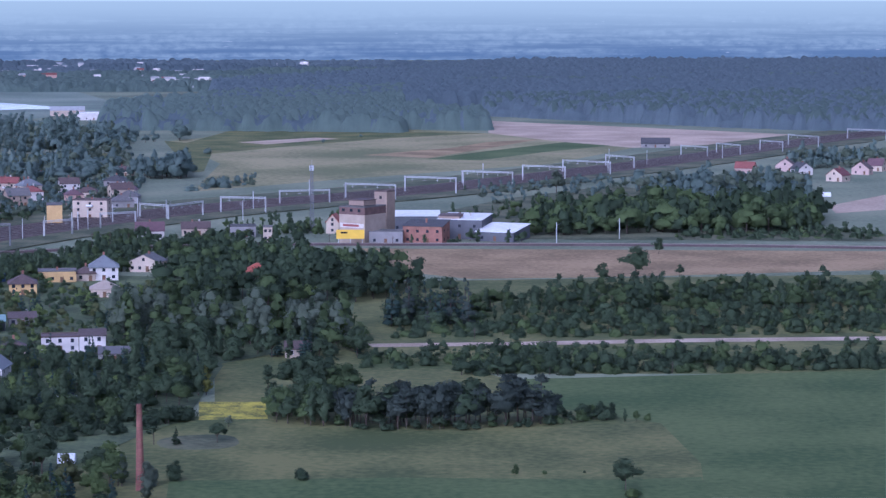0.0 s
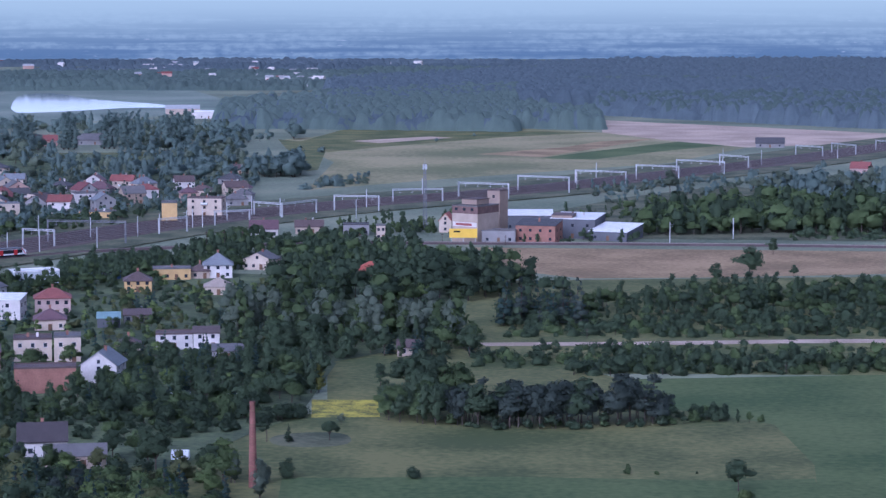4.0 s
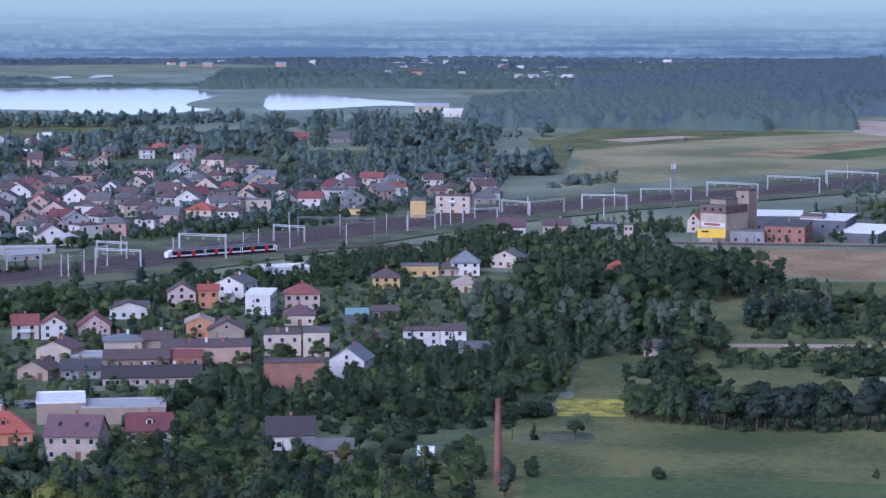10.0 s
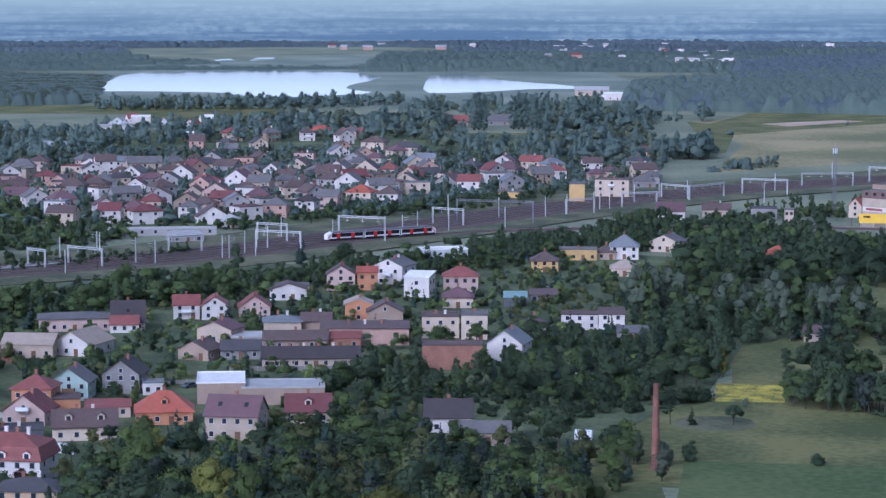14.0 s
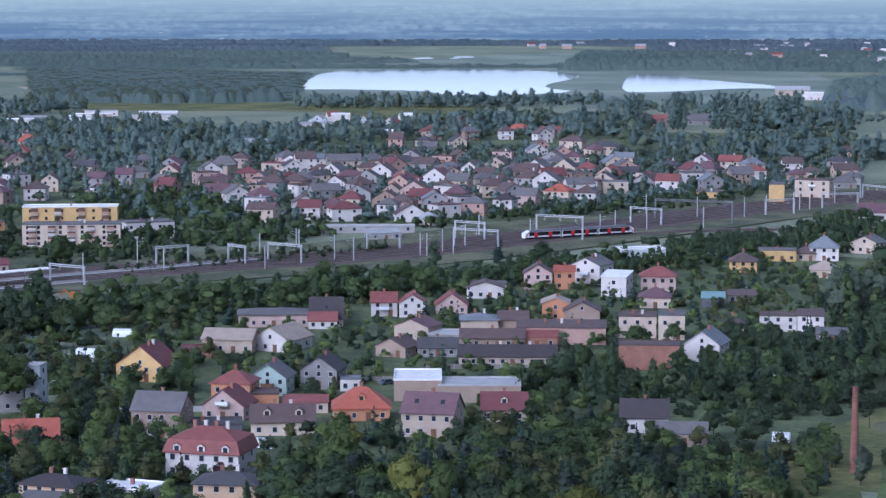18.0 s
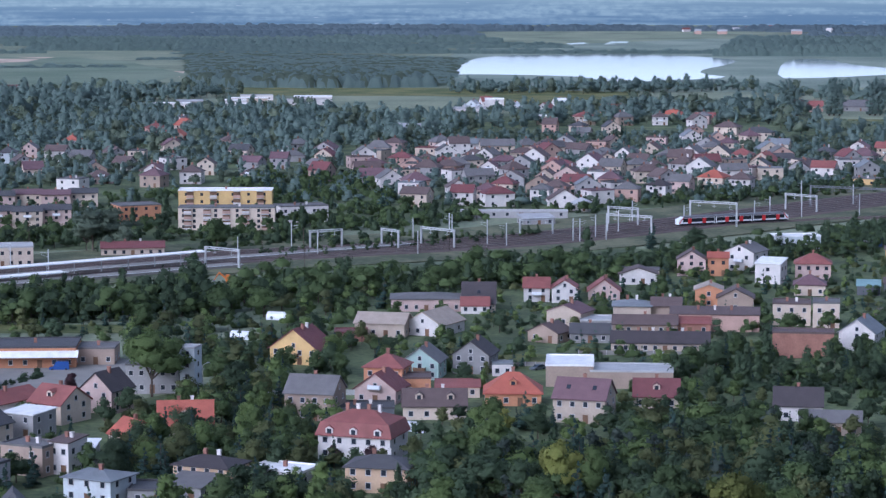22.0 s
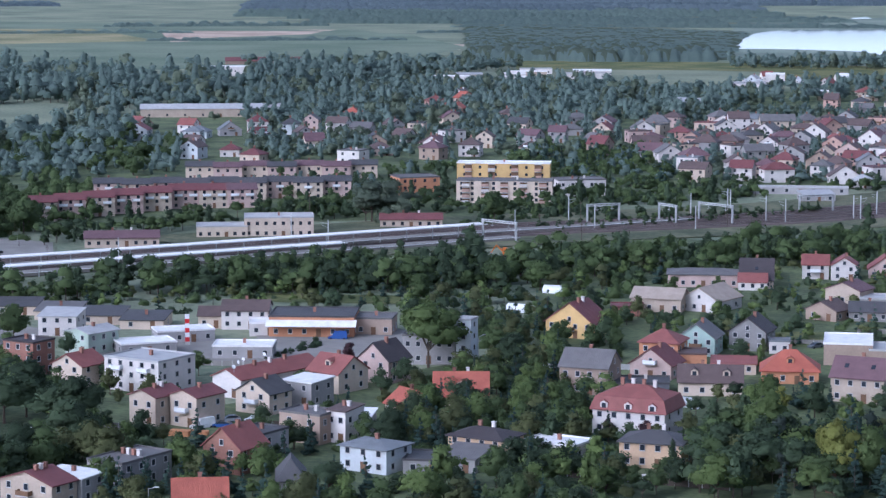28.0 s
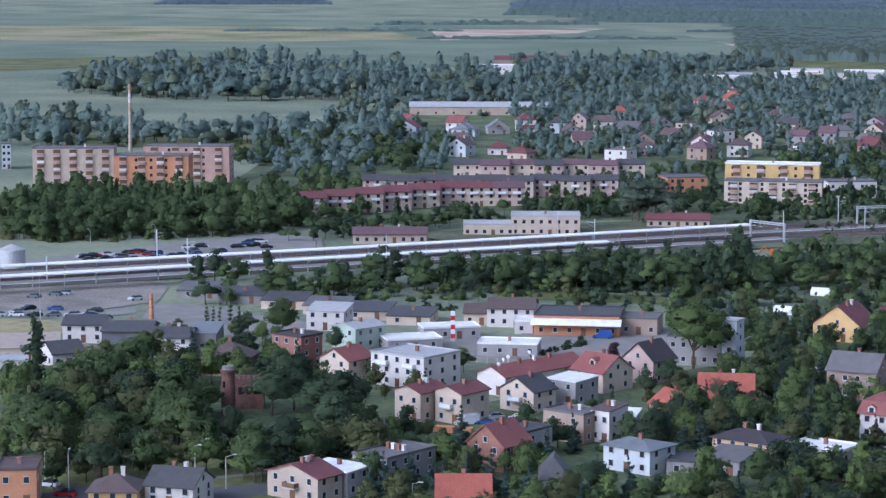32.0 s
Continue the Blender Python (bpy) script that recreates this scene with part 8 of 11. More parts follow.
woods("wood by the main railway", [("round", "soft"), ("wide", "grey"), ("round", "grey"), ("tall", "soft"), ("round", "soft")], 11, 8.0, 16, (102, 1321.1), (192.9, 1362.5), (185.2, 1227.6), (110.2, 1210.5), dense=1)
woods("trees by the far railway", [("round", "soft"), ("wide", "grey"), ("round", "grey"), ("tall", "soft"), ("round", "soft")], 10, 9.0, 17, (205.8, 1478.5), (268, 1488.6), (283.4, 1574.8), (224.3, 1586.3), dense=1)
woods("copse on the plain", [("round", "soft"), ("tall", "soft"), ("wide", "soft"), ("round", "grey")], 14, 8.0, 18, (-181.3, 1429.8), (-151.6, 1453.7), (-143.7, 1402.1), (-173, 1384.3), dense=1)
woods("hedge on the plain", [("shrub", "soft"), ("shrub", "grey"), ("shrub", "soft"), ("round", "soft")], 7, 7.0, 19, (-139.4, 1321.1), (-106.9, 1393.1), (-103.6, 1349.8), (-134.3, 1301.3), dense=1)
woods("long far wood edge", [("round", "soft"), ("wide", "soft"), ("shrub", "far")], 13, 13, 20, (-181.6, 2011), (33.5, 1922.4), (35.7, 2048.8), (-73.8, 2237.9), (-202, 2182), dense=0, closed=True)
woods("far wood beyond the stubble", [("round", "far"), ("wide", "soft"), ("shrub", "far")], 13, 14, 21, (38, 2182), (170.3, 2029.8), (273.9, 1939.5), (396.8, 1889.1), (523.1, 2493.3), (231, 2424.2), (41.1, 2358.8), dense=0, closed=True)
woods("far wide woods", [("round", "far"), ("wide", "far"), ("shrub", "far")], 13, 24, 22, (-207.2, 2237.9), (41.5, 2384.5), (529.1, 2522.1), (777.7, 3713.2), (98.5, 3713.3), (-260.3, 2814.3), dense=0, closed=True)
woods("foreground wood", [("round", "dark"), ("round", "mid"), ("tall", "dark"), ("wide", "mid"), ("spruce", "spruce"), ("wide", "dark"), ("round", "olive"), ("round", "dark"), ("wide", "light"), ("pine", "pine")], 8, 5.2, 30, (-133.2, 469.2), (-119.9, 476.5), (-86, 482), (-72.5, 468.9), (-68.2, 441.6), (-166.4, 422.3), (-171.8, 436.2), (-152, 461.6), dense=2)
woods("hedge belt by the chimney", [("shrub", "dark"), ("shrub", "mid"), ("shrub", "dark"), ("round", "dark")], 5, 4.0, 31, (-114.1, 591.2), (-86.7, 596.6), (-59.8, 593.3), (-58.5, 581.1), (-110.6, 573.3), dense=2)
woods("garden trees below the workshops", [("tall", "dark"), ("round", "mid"), ("shrub", "dark"), ("spruce", "spruce"), ("round", "dark"), ("shrub", "mid"), ("round", "dark")], 6.5, 5.6, 32, (-152.8, 558.6), (-157.9, 582.5), (-143.8, 607.8), (-125.8, 620.8), (-91.2, 627.6), (-63.3, 628.3), (-59.3, 602), (-114.1, 591.2), (-120.9, 556.9), dense=2)
woods("garden trees by the red villa", [("round", "olive"), ("round", "mid"), ("shrub", "dark"), ("spruce", "spruce"), ("round", "dark"), ("shrub", "mid"), ("round", "light")], 5, 5.5, 33, (-148, 508.3), (-117.7, 507.7), (-114.1, 525.2), (-91.5, 512.8), (-72.2, 497.7), (-74.1, 479.7), (-122.7, 487.8), dense=2, keep=0.8)
woods("garden trees among the houses", [("round", "olive"), ("round", "mid"), ("shrub", "dark"), ("spruce", "spruce"), ("round", "dark"), ("shrub", "mid"), ("round", "light")], 4.6, 7.6, 34, (-240.6, 612.9), (-256.7, 700.7), (-230.2, 792.2), (-181.2, 835.1), (-145.4, 859.8), (-94.2, 852.3), (-68, 689.5), (-63.8, 633), (-125.8, 620.8), (-143.8, 607.8), (-157.9, 582.5), (-220.6, 561.6), dense=1)
woods("trees below the tracks", [("round", "dark"), ("round", "mid"), ("tall", "dark"), ("wide", "mid")], 7, 5.0, 35, (-272.7, 724.3), (-217.7, 749.2), (-216.7, 779.1), (-276.6, 755.2), dense=1)
woods("trees along the tracks", [("round", "dark"), ("round", "mid"), ("tall", "dark"), ("wide", "mid")], 6.5, 5.4, 36, (-225, 774.4), (-223.8, 826.7), (-186.6, 879.5), (-175.9, 911.2), (-160.4, 922.5), (-120.2, 947.2), (-97.1, 937), (-129.7, 890.7), (-153.3, 858.2), (-185.4, 809.1), (-210.5, 777.3), dense=1)
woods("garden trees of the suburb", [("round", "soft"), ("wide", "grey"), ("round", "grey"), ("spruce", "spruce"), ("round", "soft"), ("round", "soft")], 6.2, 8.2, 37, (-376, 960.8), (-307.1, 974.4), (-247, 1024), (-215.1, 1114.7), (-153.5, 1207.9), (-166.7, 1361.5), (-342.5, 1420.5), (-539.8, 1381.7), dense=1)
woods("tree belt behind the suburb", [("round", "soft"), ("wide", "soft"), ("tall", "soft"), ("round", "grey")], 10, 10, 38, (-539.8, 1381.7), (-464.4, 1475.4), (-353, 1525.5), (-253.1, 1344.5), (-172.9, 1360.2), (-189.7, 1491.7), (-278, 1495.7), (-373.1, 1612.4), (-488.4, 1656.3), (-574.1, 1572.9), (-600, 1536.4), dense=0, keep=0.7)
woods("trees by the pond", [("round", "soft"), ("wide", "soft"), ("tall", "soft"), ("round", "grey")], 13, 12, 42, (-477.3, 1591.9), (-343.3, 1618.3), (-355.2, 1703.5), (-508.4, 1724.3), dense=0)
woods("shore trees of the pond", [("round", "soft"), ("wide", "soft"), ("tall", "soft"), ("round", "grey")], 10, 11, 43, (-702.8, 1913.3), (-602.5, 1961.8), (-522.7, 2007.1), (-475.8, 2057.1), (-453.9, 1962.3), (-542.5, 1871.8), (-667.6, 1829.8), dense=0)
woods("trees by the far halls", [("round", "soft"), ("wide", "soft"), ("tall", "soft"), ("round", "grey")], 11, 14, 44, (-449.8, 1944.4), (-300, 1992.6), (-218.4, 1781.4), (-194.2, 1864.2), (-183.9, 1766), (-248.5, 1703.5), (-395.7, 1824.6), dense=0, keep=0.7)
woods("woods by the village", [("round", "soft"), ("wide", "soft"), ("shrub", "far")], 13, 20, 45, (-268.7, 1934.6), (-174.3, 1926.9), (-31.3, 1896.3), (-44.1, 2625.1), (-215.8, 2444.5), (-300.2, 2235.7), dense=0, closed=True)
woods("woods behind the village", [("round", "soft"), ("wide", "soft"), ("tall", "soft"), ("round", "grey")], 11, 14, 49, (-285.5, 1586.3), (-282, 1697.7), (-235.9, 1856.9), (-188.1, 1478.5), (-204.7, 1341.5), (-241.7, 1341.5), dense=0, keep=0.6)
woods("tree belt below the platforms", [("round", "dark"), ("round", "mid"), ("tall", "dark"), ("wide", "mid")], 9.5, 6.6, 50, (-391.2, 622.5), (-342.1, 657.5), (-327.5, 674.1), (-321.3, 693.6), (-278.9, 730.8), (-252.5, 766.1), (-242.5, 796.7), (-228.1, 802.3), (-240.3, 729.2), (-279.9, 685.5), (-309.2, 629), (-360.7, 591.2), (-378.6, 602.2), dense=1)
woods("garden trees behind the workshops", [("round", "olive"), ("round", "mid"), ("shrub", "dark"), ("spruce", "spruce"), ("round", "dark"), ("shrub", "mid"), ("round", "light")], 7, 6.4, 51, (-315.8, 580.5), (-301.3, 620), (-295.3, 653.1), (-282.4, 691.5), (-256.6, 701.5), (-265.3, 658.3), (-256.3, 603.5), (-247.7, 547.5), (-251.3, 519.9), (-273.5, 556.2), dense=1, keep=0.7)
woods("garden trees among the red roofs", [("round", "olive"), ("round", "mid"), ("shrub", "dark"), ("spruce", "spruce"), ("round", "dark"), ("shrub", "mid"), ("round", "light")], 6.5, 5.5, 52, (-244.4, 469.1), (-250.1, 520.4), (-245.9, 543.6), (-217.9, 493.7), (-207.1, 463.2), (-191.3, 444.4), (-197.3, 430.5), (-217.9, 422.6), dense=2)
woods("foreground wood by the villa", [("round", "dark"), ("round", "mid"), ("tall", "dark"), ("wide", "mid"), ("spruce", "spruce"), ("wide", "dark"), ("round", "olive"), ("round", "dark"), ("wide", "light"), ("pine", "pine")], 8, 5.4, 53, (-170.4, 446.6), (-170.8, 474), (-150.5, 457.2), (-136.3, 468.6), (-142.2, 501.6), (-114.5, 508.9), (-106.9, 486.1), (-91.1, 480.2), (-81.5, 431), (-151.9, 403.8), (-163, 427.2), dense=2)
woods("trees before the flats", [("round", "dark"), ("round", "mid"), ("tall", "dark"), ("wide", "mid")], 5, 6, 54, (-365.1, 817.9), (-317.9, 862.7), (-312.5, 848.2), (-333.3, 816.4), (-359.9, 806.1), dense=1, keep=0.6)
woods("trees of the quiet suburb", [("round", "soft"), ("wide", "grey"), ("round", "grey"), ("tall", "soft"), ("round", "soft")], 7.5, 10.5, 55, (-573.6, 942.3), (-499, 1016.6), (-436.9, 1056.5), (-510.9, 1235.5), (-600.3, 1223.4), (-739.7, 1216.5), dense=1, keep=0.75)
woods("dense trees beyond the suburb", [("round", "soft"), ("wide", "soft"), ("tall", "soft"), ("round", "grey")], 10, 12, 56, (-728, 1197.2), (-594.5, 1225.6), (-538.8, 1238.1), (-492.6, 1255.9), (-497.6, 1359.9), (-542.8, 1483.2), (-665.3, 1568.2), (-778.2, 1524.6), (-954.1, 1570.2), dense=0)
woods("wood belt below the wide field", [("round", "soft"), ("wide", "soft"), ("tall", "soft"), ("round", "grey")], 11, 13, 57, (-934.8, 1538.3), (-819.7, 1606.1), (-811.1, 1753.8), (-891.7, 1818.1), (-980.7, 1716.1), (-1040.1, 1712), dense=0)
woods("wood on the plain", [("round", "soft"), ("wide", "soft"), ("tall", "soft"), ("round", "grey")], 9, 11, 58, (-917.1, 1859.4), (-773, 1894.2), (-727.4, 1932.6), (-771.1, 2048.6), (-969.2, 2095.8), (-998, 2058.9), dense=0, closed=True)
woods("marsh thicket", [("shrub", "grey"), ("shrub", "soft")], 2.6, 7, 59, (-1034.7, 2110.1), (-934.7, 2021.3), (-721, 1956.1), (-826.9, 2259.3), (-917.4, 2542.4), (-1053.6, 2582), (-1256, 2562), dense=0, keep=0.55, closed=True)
woods("gardens round the flats", [("round", "soft"), ("wide", "mid"), ("shrub", "mid"), ("round", "mid"), ("spruce", "spruce")], 6.8, 8.0, 170, (-500.7, 1064.0), (-422.7, 1086.9), (-359.3, 930.5), (-392.9, 927.5), (-436.6, 928.0), dense=1)
woods("bushes along the platforms", [("shrub", "mid"), ("shrub", "dark"), ("round", "mid")], 4.6, 6.5, 171, (-385.7, 910.5), (-326.9, 921.1), (-323.5, 892.1), (-362.4, 855.7), dense=1)
woods("undergrowth of the tree belt below the platforms", [("shrub", "mid"), ("shrub", "dark"), ("shrub", "light")], 4.6, 6.0, 172, (-391.2, 622.5), (-342.1, 657.5), (-327.5, 674.1), (-321.3, 693.6), (-278.9, 730.8), (-252.5, 766.1), (-242.5, 796.7), (-228.1, 802.3), (-240.3, 729.2), (-279.9, 685.5), (-309.2, 629), (-360.7, 591.2), (-378.6, 602.2), dense=1)
woods("undergrowth of the trees along the tracks", [("shrub", "mid"), ("shrub", "dark"), ("shrub", "light")], 4.0, 6.0, 173, (-225, 774.4), (-223.8, 826.7), (-186.6, 879.5), (-175.9, 911.2), (-160.4, 922.5), (-120.2, 947.2), (-97.1, 937), (-129.7, 890.7), (-153.3, 858.2), (-185.4, 809.1), (-210.5, 777.3), dense=1)
woods("undergrowth of the trees below the tracks", [("shrub", "mid"), ("shrub", "dark"), ("shrub", "light")], 4.0, 6.0, 174, (-272.7, 724.3), (-217.7, 749.2), (-216.7, 779.1), (-276.6, 755.2), dense=1)
woods("undergrowth before the station", [("shrub", "mid"), ("shrub", "mid"), ("shrub", "olive")], 5.5, 6.0, 162, (-570.8, 606.4), (-544.5, 610.6), (-504.2, 668.7), (-506, 697.4), (-528.4, 714.5), (-546.8, 691.8), (-597.1, 669.9), (-617.7, 656.5), dense=1)
woods("undergrowth round the flats", [("shrub", "mid"), ("shrub", "mid")], 5.0, 9.0, 163, (-617.7, 656.5), (-643.3, 722), (-575.8, 778.6), (-595.7, 805.6), (-572.5, 820.7), (-497.6, 713.2), (-524.5, 695.7), (-599.2, 636.8), dense=1, keep=0.7)
woods("undergrowth of the park", [("shrub", "mid"), ("round", "light"), ("shrub", "olive"), ("round", "dark")], 4.6, 5.2, 164, (-332.1, 351.5), (-364.9, 386.5), (-348.1, 421.4), (-300.8, 388.3), (-268.8, 392.3), (-266.0, 376.0), (-296.0, 352.0), (-318.0, 338.0), dense=2, keep=0.75)
woods("leafy trees before the station", [("round", "mid"), ("wide", "mid"), ("round", "mid"), ("tall", "mid"), ("round", "mid")], 11, 7, 62, (-570.8, 606.4), (-544.5, 610.6), (-504.2, 668.7), (-506, 697.4), (-528.4, 714.5), (-546.8, 691.8), (-597.1, 669.9), (-617.7, 656.5), dense=1)
woods("trees around the flats", [("round", "mid"), ("wide", "mid"), ("round", "mid"), ("tall", "mid"), ("round", "mid")], 9, 9, 63, (-617.7, 656.5), (-643.3, 722), (-575.8, 778.6), (-595.7, 805.6), (-572.5, 820.7), (-497.6, 713.2), (-524.5, 695.7), (-599.2, 636.8), dense=1, keep=0.8)
woods("wood behind the flats", [("round", "soft"), ("wide", "soft"), ("tall", "soft"), ("round", "grey")], 12, 11, 64, (-818.8, 871.4), (-779.8, 908.3), (-729.5, 940.9), (-664.6, 952.8), (-703.6, 1070.4), (-779.1, 1117), (-766.4, 1007.5), (-839.3, 982.3), (-920.6, 1025.1), (-918.1, 977.5), dense=1, keep=0.85)
woods("dark wood on the plain", [("round", "soft"), ("wide", "soft"), ("tall", "soft"), ("round", "grey")], 16, 14, 65, (-1090.8, 1215.1), (-965.9, 1195.1), (-886.5, 1246.6), (-796.1, 1273.9), (-793.7, 1520.9), (-887, 1680.8), (-892.1, 1457), (-1088.8, 1502), (-1207, 1543.5), (-1148.1, 1290.7), dense=0)
woods("trees behind the terraces", [("round", "soft"), ("wide", "mid"), ("round", "mid"), ("tall", "soft"), ("round", "soft")], 9, 10, 66, (-625.1, 829.4), (-586.1, 840.1), (-582, 903.4), (-673.9, 1046), (-722.6, 1035.9), (-677.7, 890.8), dense=1, keep=0.85)
woods("woods beyond the terraces", [("round", "soft"), ("wide", "soft"), ("tall", "soft"), ("round", "grey")], 10, 12, 67, (-825.9, 1139), (-782.6, 1167.1), (-648.7, 1152.4), (-504.2, 1199.9), (-672.9, 1599.4), (-793.7, 1520.9), (-782.7, 1346.6), (-874.8, 1254.3), dense=0, keep=0.75)
woods("trees of the terraces", [("round", "dark"), ("round", "mid"), ("tall", "dark"), ("wide", "mid")], 8, 8, 68, (-496.1, 683.7), (-466, 723.3), (-437.9, 795.5), (-428.4, 813.1), (-447.5, 849.1), (-458.4, 789.1), (-480.4, 745.7), dense=1, keep=0.7)
woods("park trees", [("round", "mid"), ("wide", "mid"), ("round", "olive"), ("wide", "dark"), ("round", "light")], 10, 7.6, 69, (-332.1, 351.5), (-364.9, 386.5), (-359.4, 405.8), (-348.1, 421.4), (-327.1, 409.5), (-300.8, 378.3), (-297.3, 366.5), (-312.8, 354.5), dense=2)
woods("trees by the dark workshop", [("round", "olive"), ("round", "mid"), ("shrub", "dark"), ("spruce", "spruce"), ("round", "dark"), ("shrub", "mid"), ("round", "light")], 7, 6, 70, (-363, 411.8), (-382.5, 434.1), (-361.7, 456.9), (-352.6, 462.8), (-319.5, 440), (-336.5, 429), dense=2)
woods("garden trees by the orange roofs", [("round", "olive"), ("round", "mid"), ("shrub", "dark"), ("spruce", "spruce"), ("round", "dark"), ("shrub", "mid"), ("round", "light")], 7, 6, 71, (-229.7, 418), (-248.5, 477.9), (-221.1, 450.4), (-214.7, 484), (-192.4, 442.2), (-211, 430.1), dense=2)
woods("garden trees in the lanes", [("round", "olive"), ("round", "mid"), ("shrub", "dark"), ("spruce", "spruce"), ("round", "dark"), ("shrub", "mid"), ("round", "light")], 6, 6.5, 72, (-251.6, 356.6), (-272.5, 390.2), (-273.7, 416.3), (-234.7, 396.1), (-210.5, 383.3), (-194.2, 353.8), (-232.2, 329.1), dense=2)
woods("garden trees at the corner", [("round", "olive"), ("round", "mid"), ("shrub", "dark"), ("spruce", "spruce"), ("round", "dark"), ("shrub", "mid"), ("round", "light")], 7, 6, 73, (-214.6, 370), (-199.6, 407.1), (-177.9, 427.1), (-157.2, 377.9), (-202.1, 348.7), dense=2)
tree(37.6, 499.9, 7.5, "round", "dark", 0, 1.1)
tree(38.5, 491.8, 3.9, "shrub", "light", 1, 1.2)
tree(-30.4, 510.8, 4.8, "shrub", "dark", 2)
tree(15.4, 517.0, 3.1, "shrub", "mid", 3, 0.7)
tree(21.5, 517.0, 1.8, "shrub", "mid", 4, 0.8)
tree(30.2, 518.3, 1.0, "shrub", "dark", 5)
tree(49.2, 584.6, 3.3, "shrub", "mid", 6, 0.7)
tree(43.4, 582.2, 3.3, "tall", "dark", 7)
tree(46.2, 582.2, 3.0, "round", "mid", 8, 0.9)
tree(-65.6, 552.0, 6.2, "pine", "dark", 9, 1.2)
tree(-60.6, 552.0, 4.4, "spruce", "dark", 10, 1.2)
tree(-51.5, 554.8, 5.5, "wide", "dark", 11, 0.9)
tree(-50.7, 575.9, 3.0, "round", "grey", 12)
tree(-56.4, 509.5, 4.3, "shrub", "dark", 13)
tree(-43.9, 612.3, 9.7, "pine", "dark", 14, 0.9)
tree(70.2, 892.8, 12.8, "round", "dark", 15, 1.1)
tree(56.9, 874.7, 7.7, "round", "dark", 16)
tree(86.6, 896.5, 5.0, "round", "dark", 17)
tree(60.4, 827.6, 6.5, "shrub", "light", 18)
tree(-45.2, 819.7, 7.6, "round", "light", 19)
tree(-51.9, 812.0, 6.4, "tall", "light", 20, 1.2)
tree(86.1, 977.9, 6.8, "round", "dark", 21)
tree(-60.5, 623.0, 7.3, "tall", "lime", 22, 1.2)
tree(-60.9, 504.7, 5.7, "shrub", "grey", 23, 0.9)
tree(-66.6, 503.5, 6.6, "tall", "grey", 24, 1.2)
tree(-84.9, 1745.3, 4.0, "round", "soft", 25, 1.3)
tree(-155.4, 1627.9, 7.5, "shrub", "soft", 26, 1.2)
tree(-60.6, 1833.5, 4.2, "shrub", "soft", 27)
tree(59.2, 1282.0, 13.3, "round", "grey", 28)
tree(-59.4, 487.3, 8.0, "tall", "grey", 29, 1.3)
tree(-77.8, 481.7, 9.1, "spruce", "spruce", 30, 1.1)
tree(-87.0, 517.0, 9.8, "round", "dark", 31)
tree(-261.0, 509.6, 17.6, "wide", "light", 0)
tree(-224.7, 456.4, 8.3, "spruce", "spruce", 1)
tree(-183.4, 453.5, 4.6, "round", "plum", 2, 1.1)
tree(-191.4, 453.5, 3.9, "round", "plum", 3)
tree(-209.9, 420.0, 6.6, "spruce", "spruce", 4)
tree(-135.1, 427.5, 14.7, "wide", "lime", 5, 0.7)
tree(-157.4, 451.6, 15.1, "tall", "light", 6, 1.4)
tree(-101.1, 425.8, 11.8, "wide", "lime", 7, 0.9)
tree(-129.3, 429.8, 12.6, "round", "light", 8, 0.9)
tree(-118.2, 444.5, 11.9, "round", "dark", 9, 0.9)
tree(-158.0, 429.1, 11.8, "wide", "dark", 10, 0.8)
tree(-194.6, 541.8, 6.0, "round", "dark", 11, 1.2)
tree(-190.8, 543.3, 5.4, "tall", "light", 12)
tree(-243.1, 514.9, 7.3, "round", "dark", 13, 1.2)
tree(-242.6, 523.3, 6.7, "round", "mid", 14, 1.2)
tree(-219.9, 478.5, 6.1, "round", "mid", 15, 1.2)
tree(-226.6, 425.0, 7.3, "round", "dark", 16, 1.2)
tree(-241.5, 413.4, 6.7, "round", "dark", 17, 1.3)
tree(-182.9, 427.7, 6.0, "round", "light", 18, 1.2)
tree(-426.7, 794.1, 15.6, "wide", "grey", 19, 0.9)
tree(-418.5, 768.3, 12.1, "wide", "grey", 20)
tree(-375.6, 784.9, 12.0, "round", "mid", 21, 1.2)
tree(-191.6, 674.3, 6.5, "wide", "mid", 22)
tree(-270.5, 598.0, 4.6, "round", "mid", 23)
tree(-232.7, 840.0, 8.0, "spruce", "spruce", 24, 1.1)
tree(-216.8, 846.1, 8.1, "round", "dark", 25, 1.2)
tree(-342.6, 697.2, 9.0, "tall", "dark", 26, 1.3)
tree(-285.9, 401.4, 15.0, "wide", "dark", 0, 1.15)
tree(-372.0, 405.9, 16.7, "poplar", "dark", 1, 1.3)
tree(-369.2, 476.5, 10.1, "spruce", "dark", 2, 1.2)
tree(-368.2, 492.6, 10.7, "round", "mid", 3, 1.2)
tree(-308.8, 409.3, 13.4, "round", "dark", 4, 1.35)
tree(-308.7, 416.9, 13.9, "wide", "dark", 5)
tree(-256.2, 376.2, 6.4, "spruce", "spruce", 6, 1.1)
tree(-253.9, 366.2, 6.3, "spruce", "spruce", 7, 1.1)
tree(-245.1, 366.3, 7.3, "spruce", "spruce", 8, 1.1)
tree(-241.7, 368.5, 6.2, "spruce", "spruce", 9, 1.1)
tree(-232.6, 374.4, 7.8, "spruce", "spruce", 10, 1.2)
tree(-224.1, 421.7, 8.9, "round", "dark", 11, 1.2)
tree(-298.5, 342.9, 11.7, "round", "olive", 12)
tree(-291.5, 347.5, 9.6, "round", "mid", 13, 1.1)
tree(-320.9, 358.8, 6.8, "round", "light", 14, 1.2)
tree(-310.2, 378.8, 11.5, "wide", "mid", 15)
tree(-332.2, 389.0, 9.6, "round", "olive", 16, 1.1)
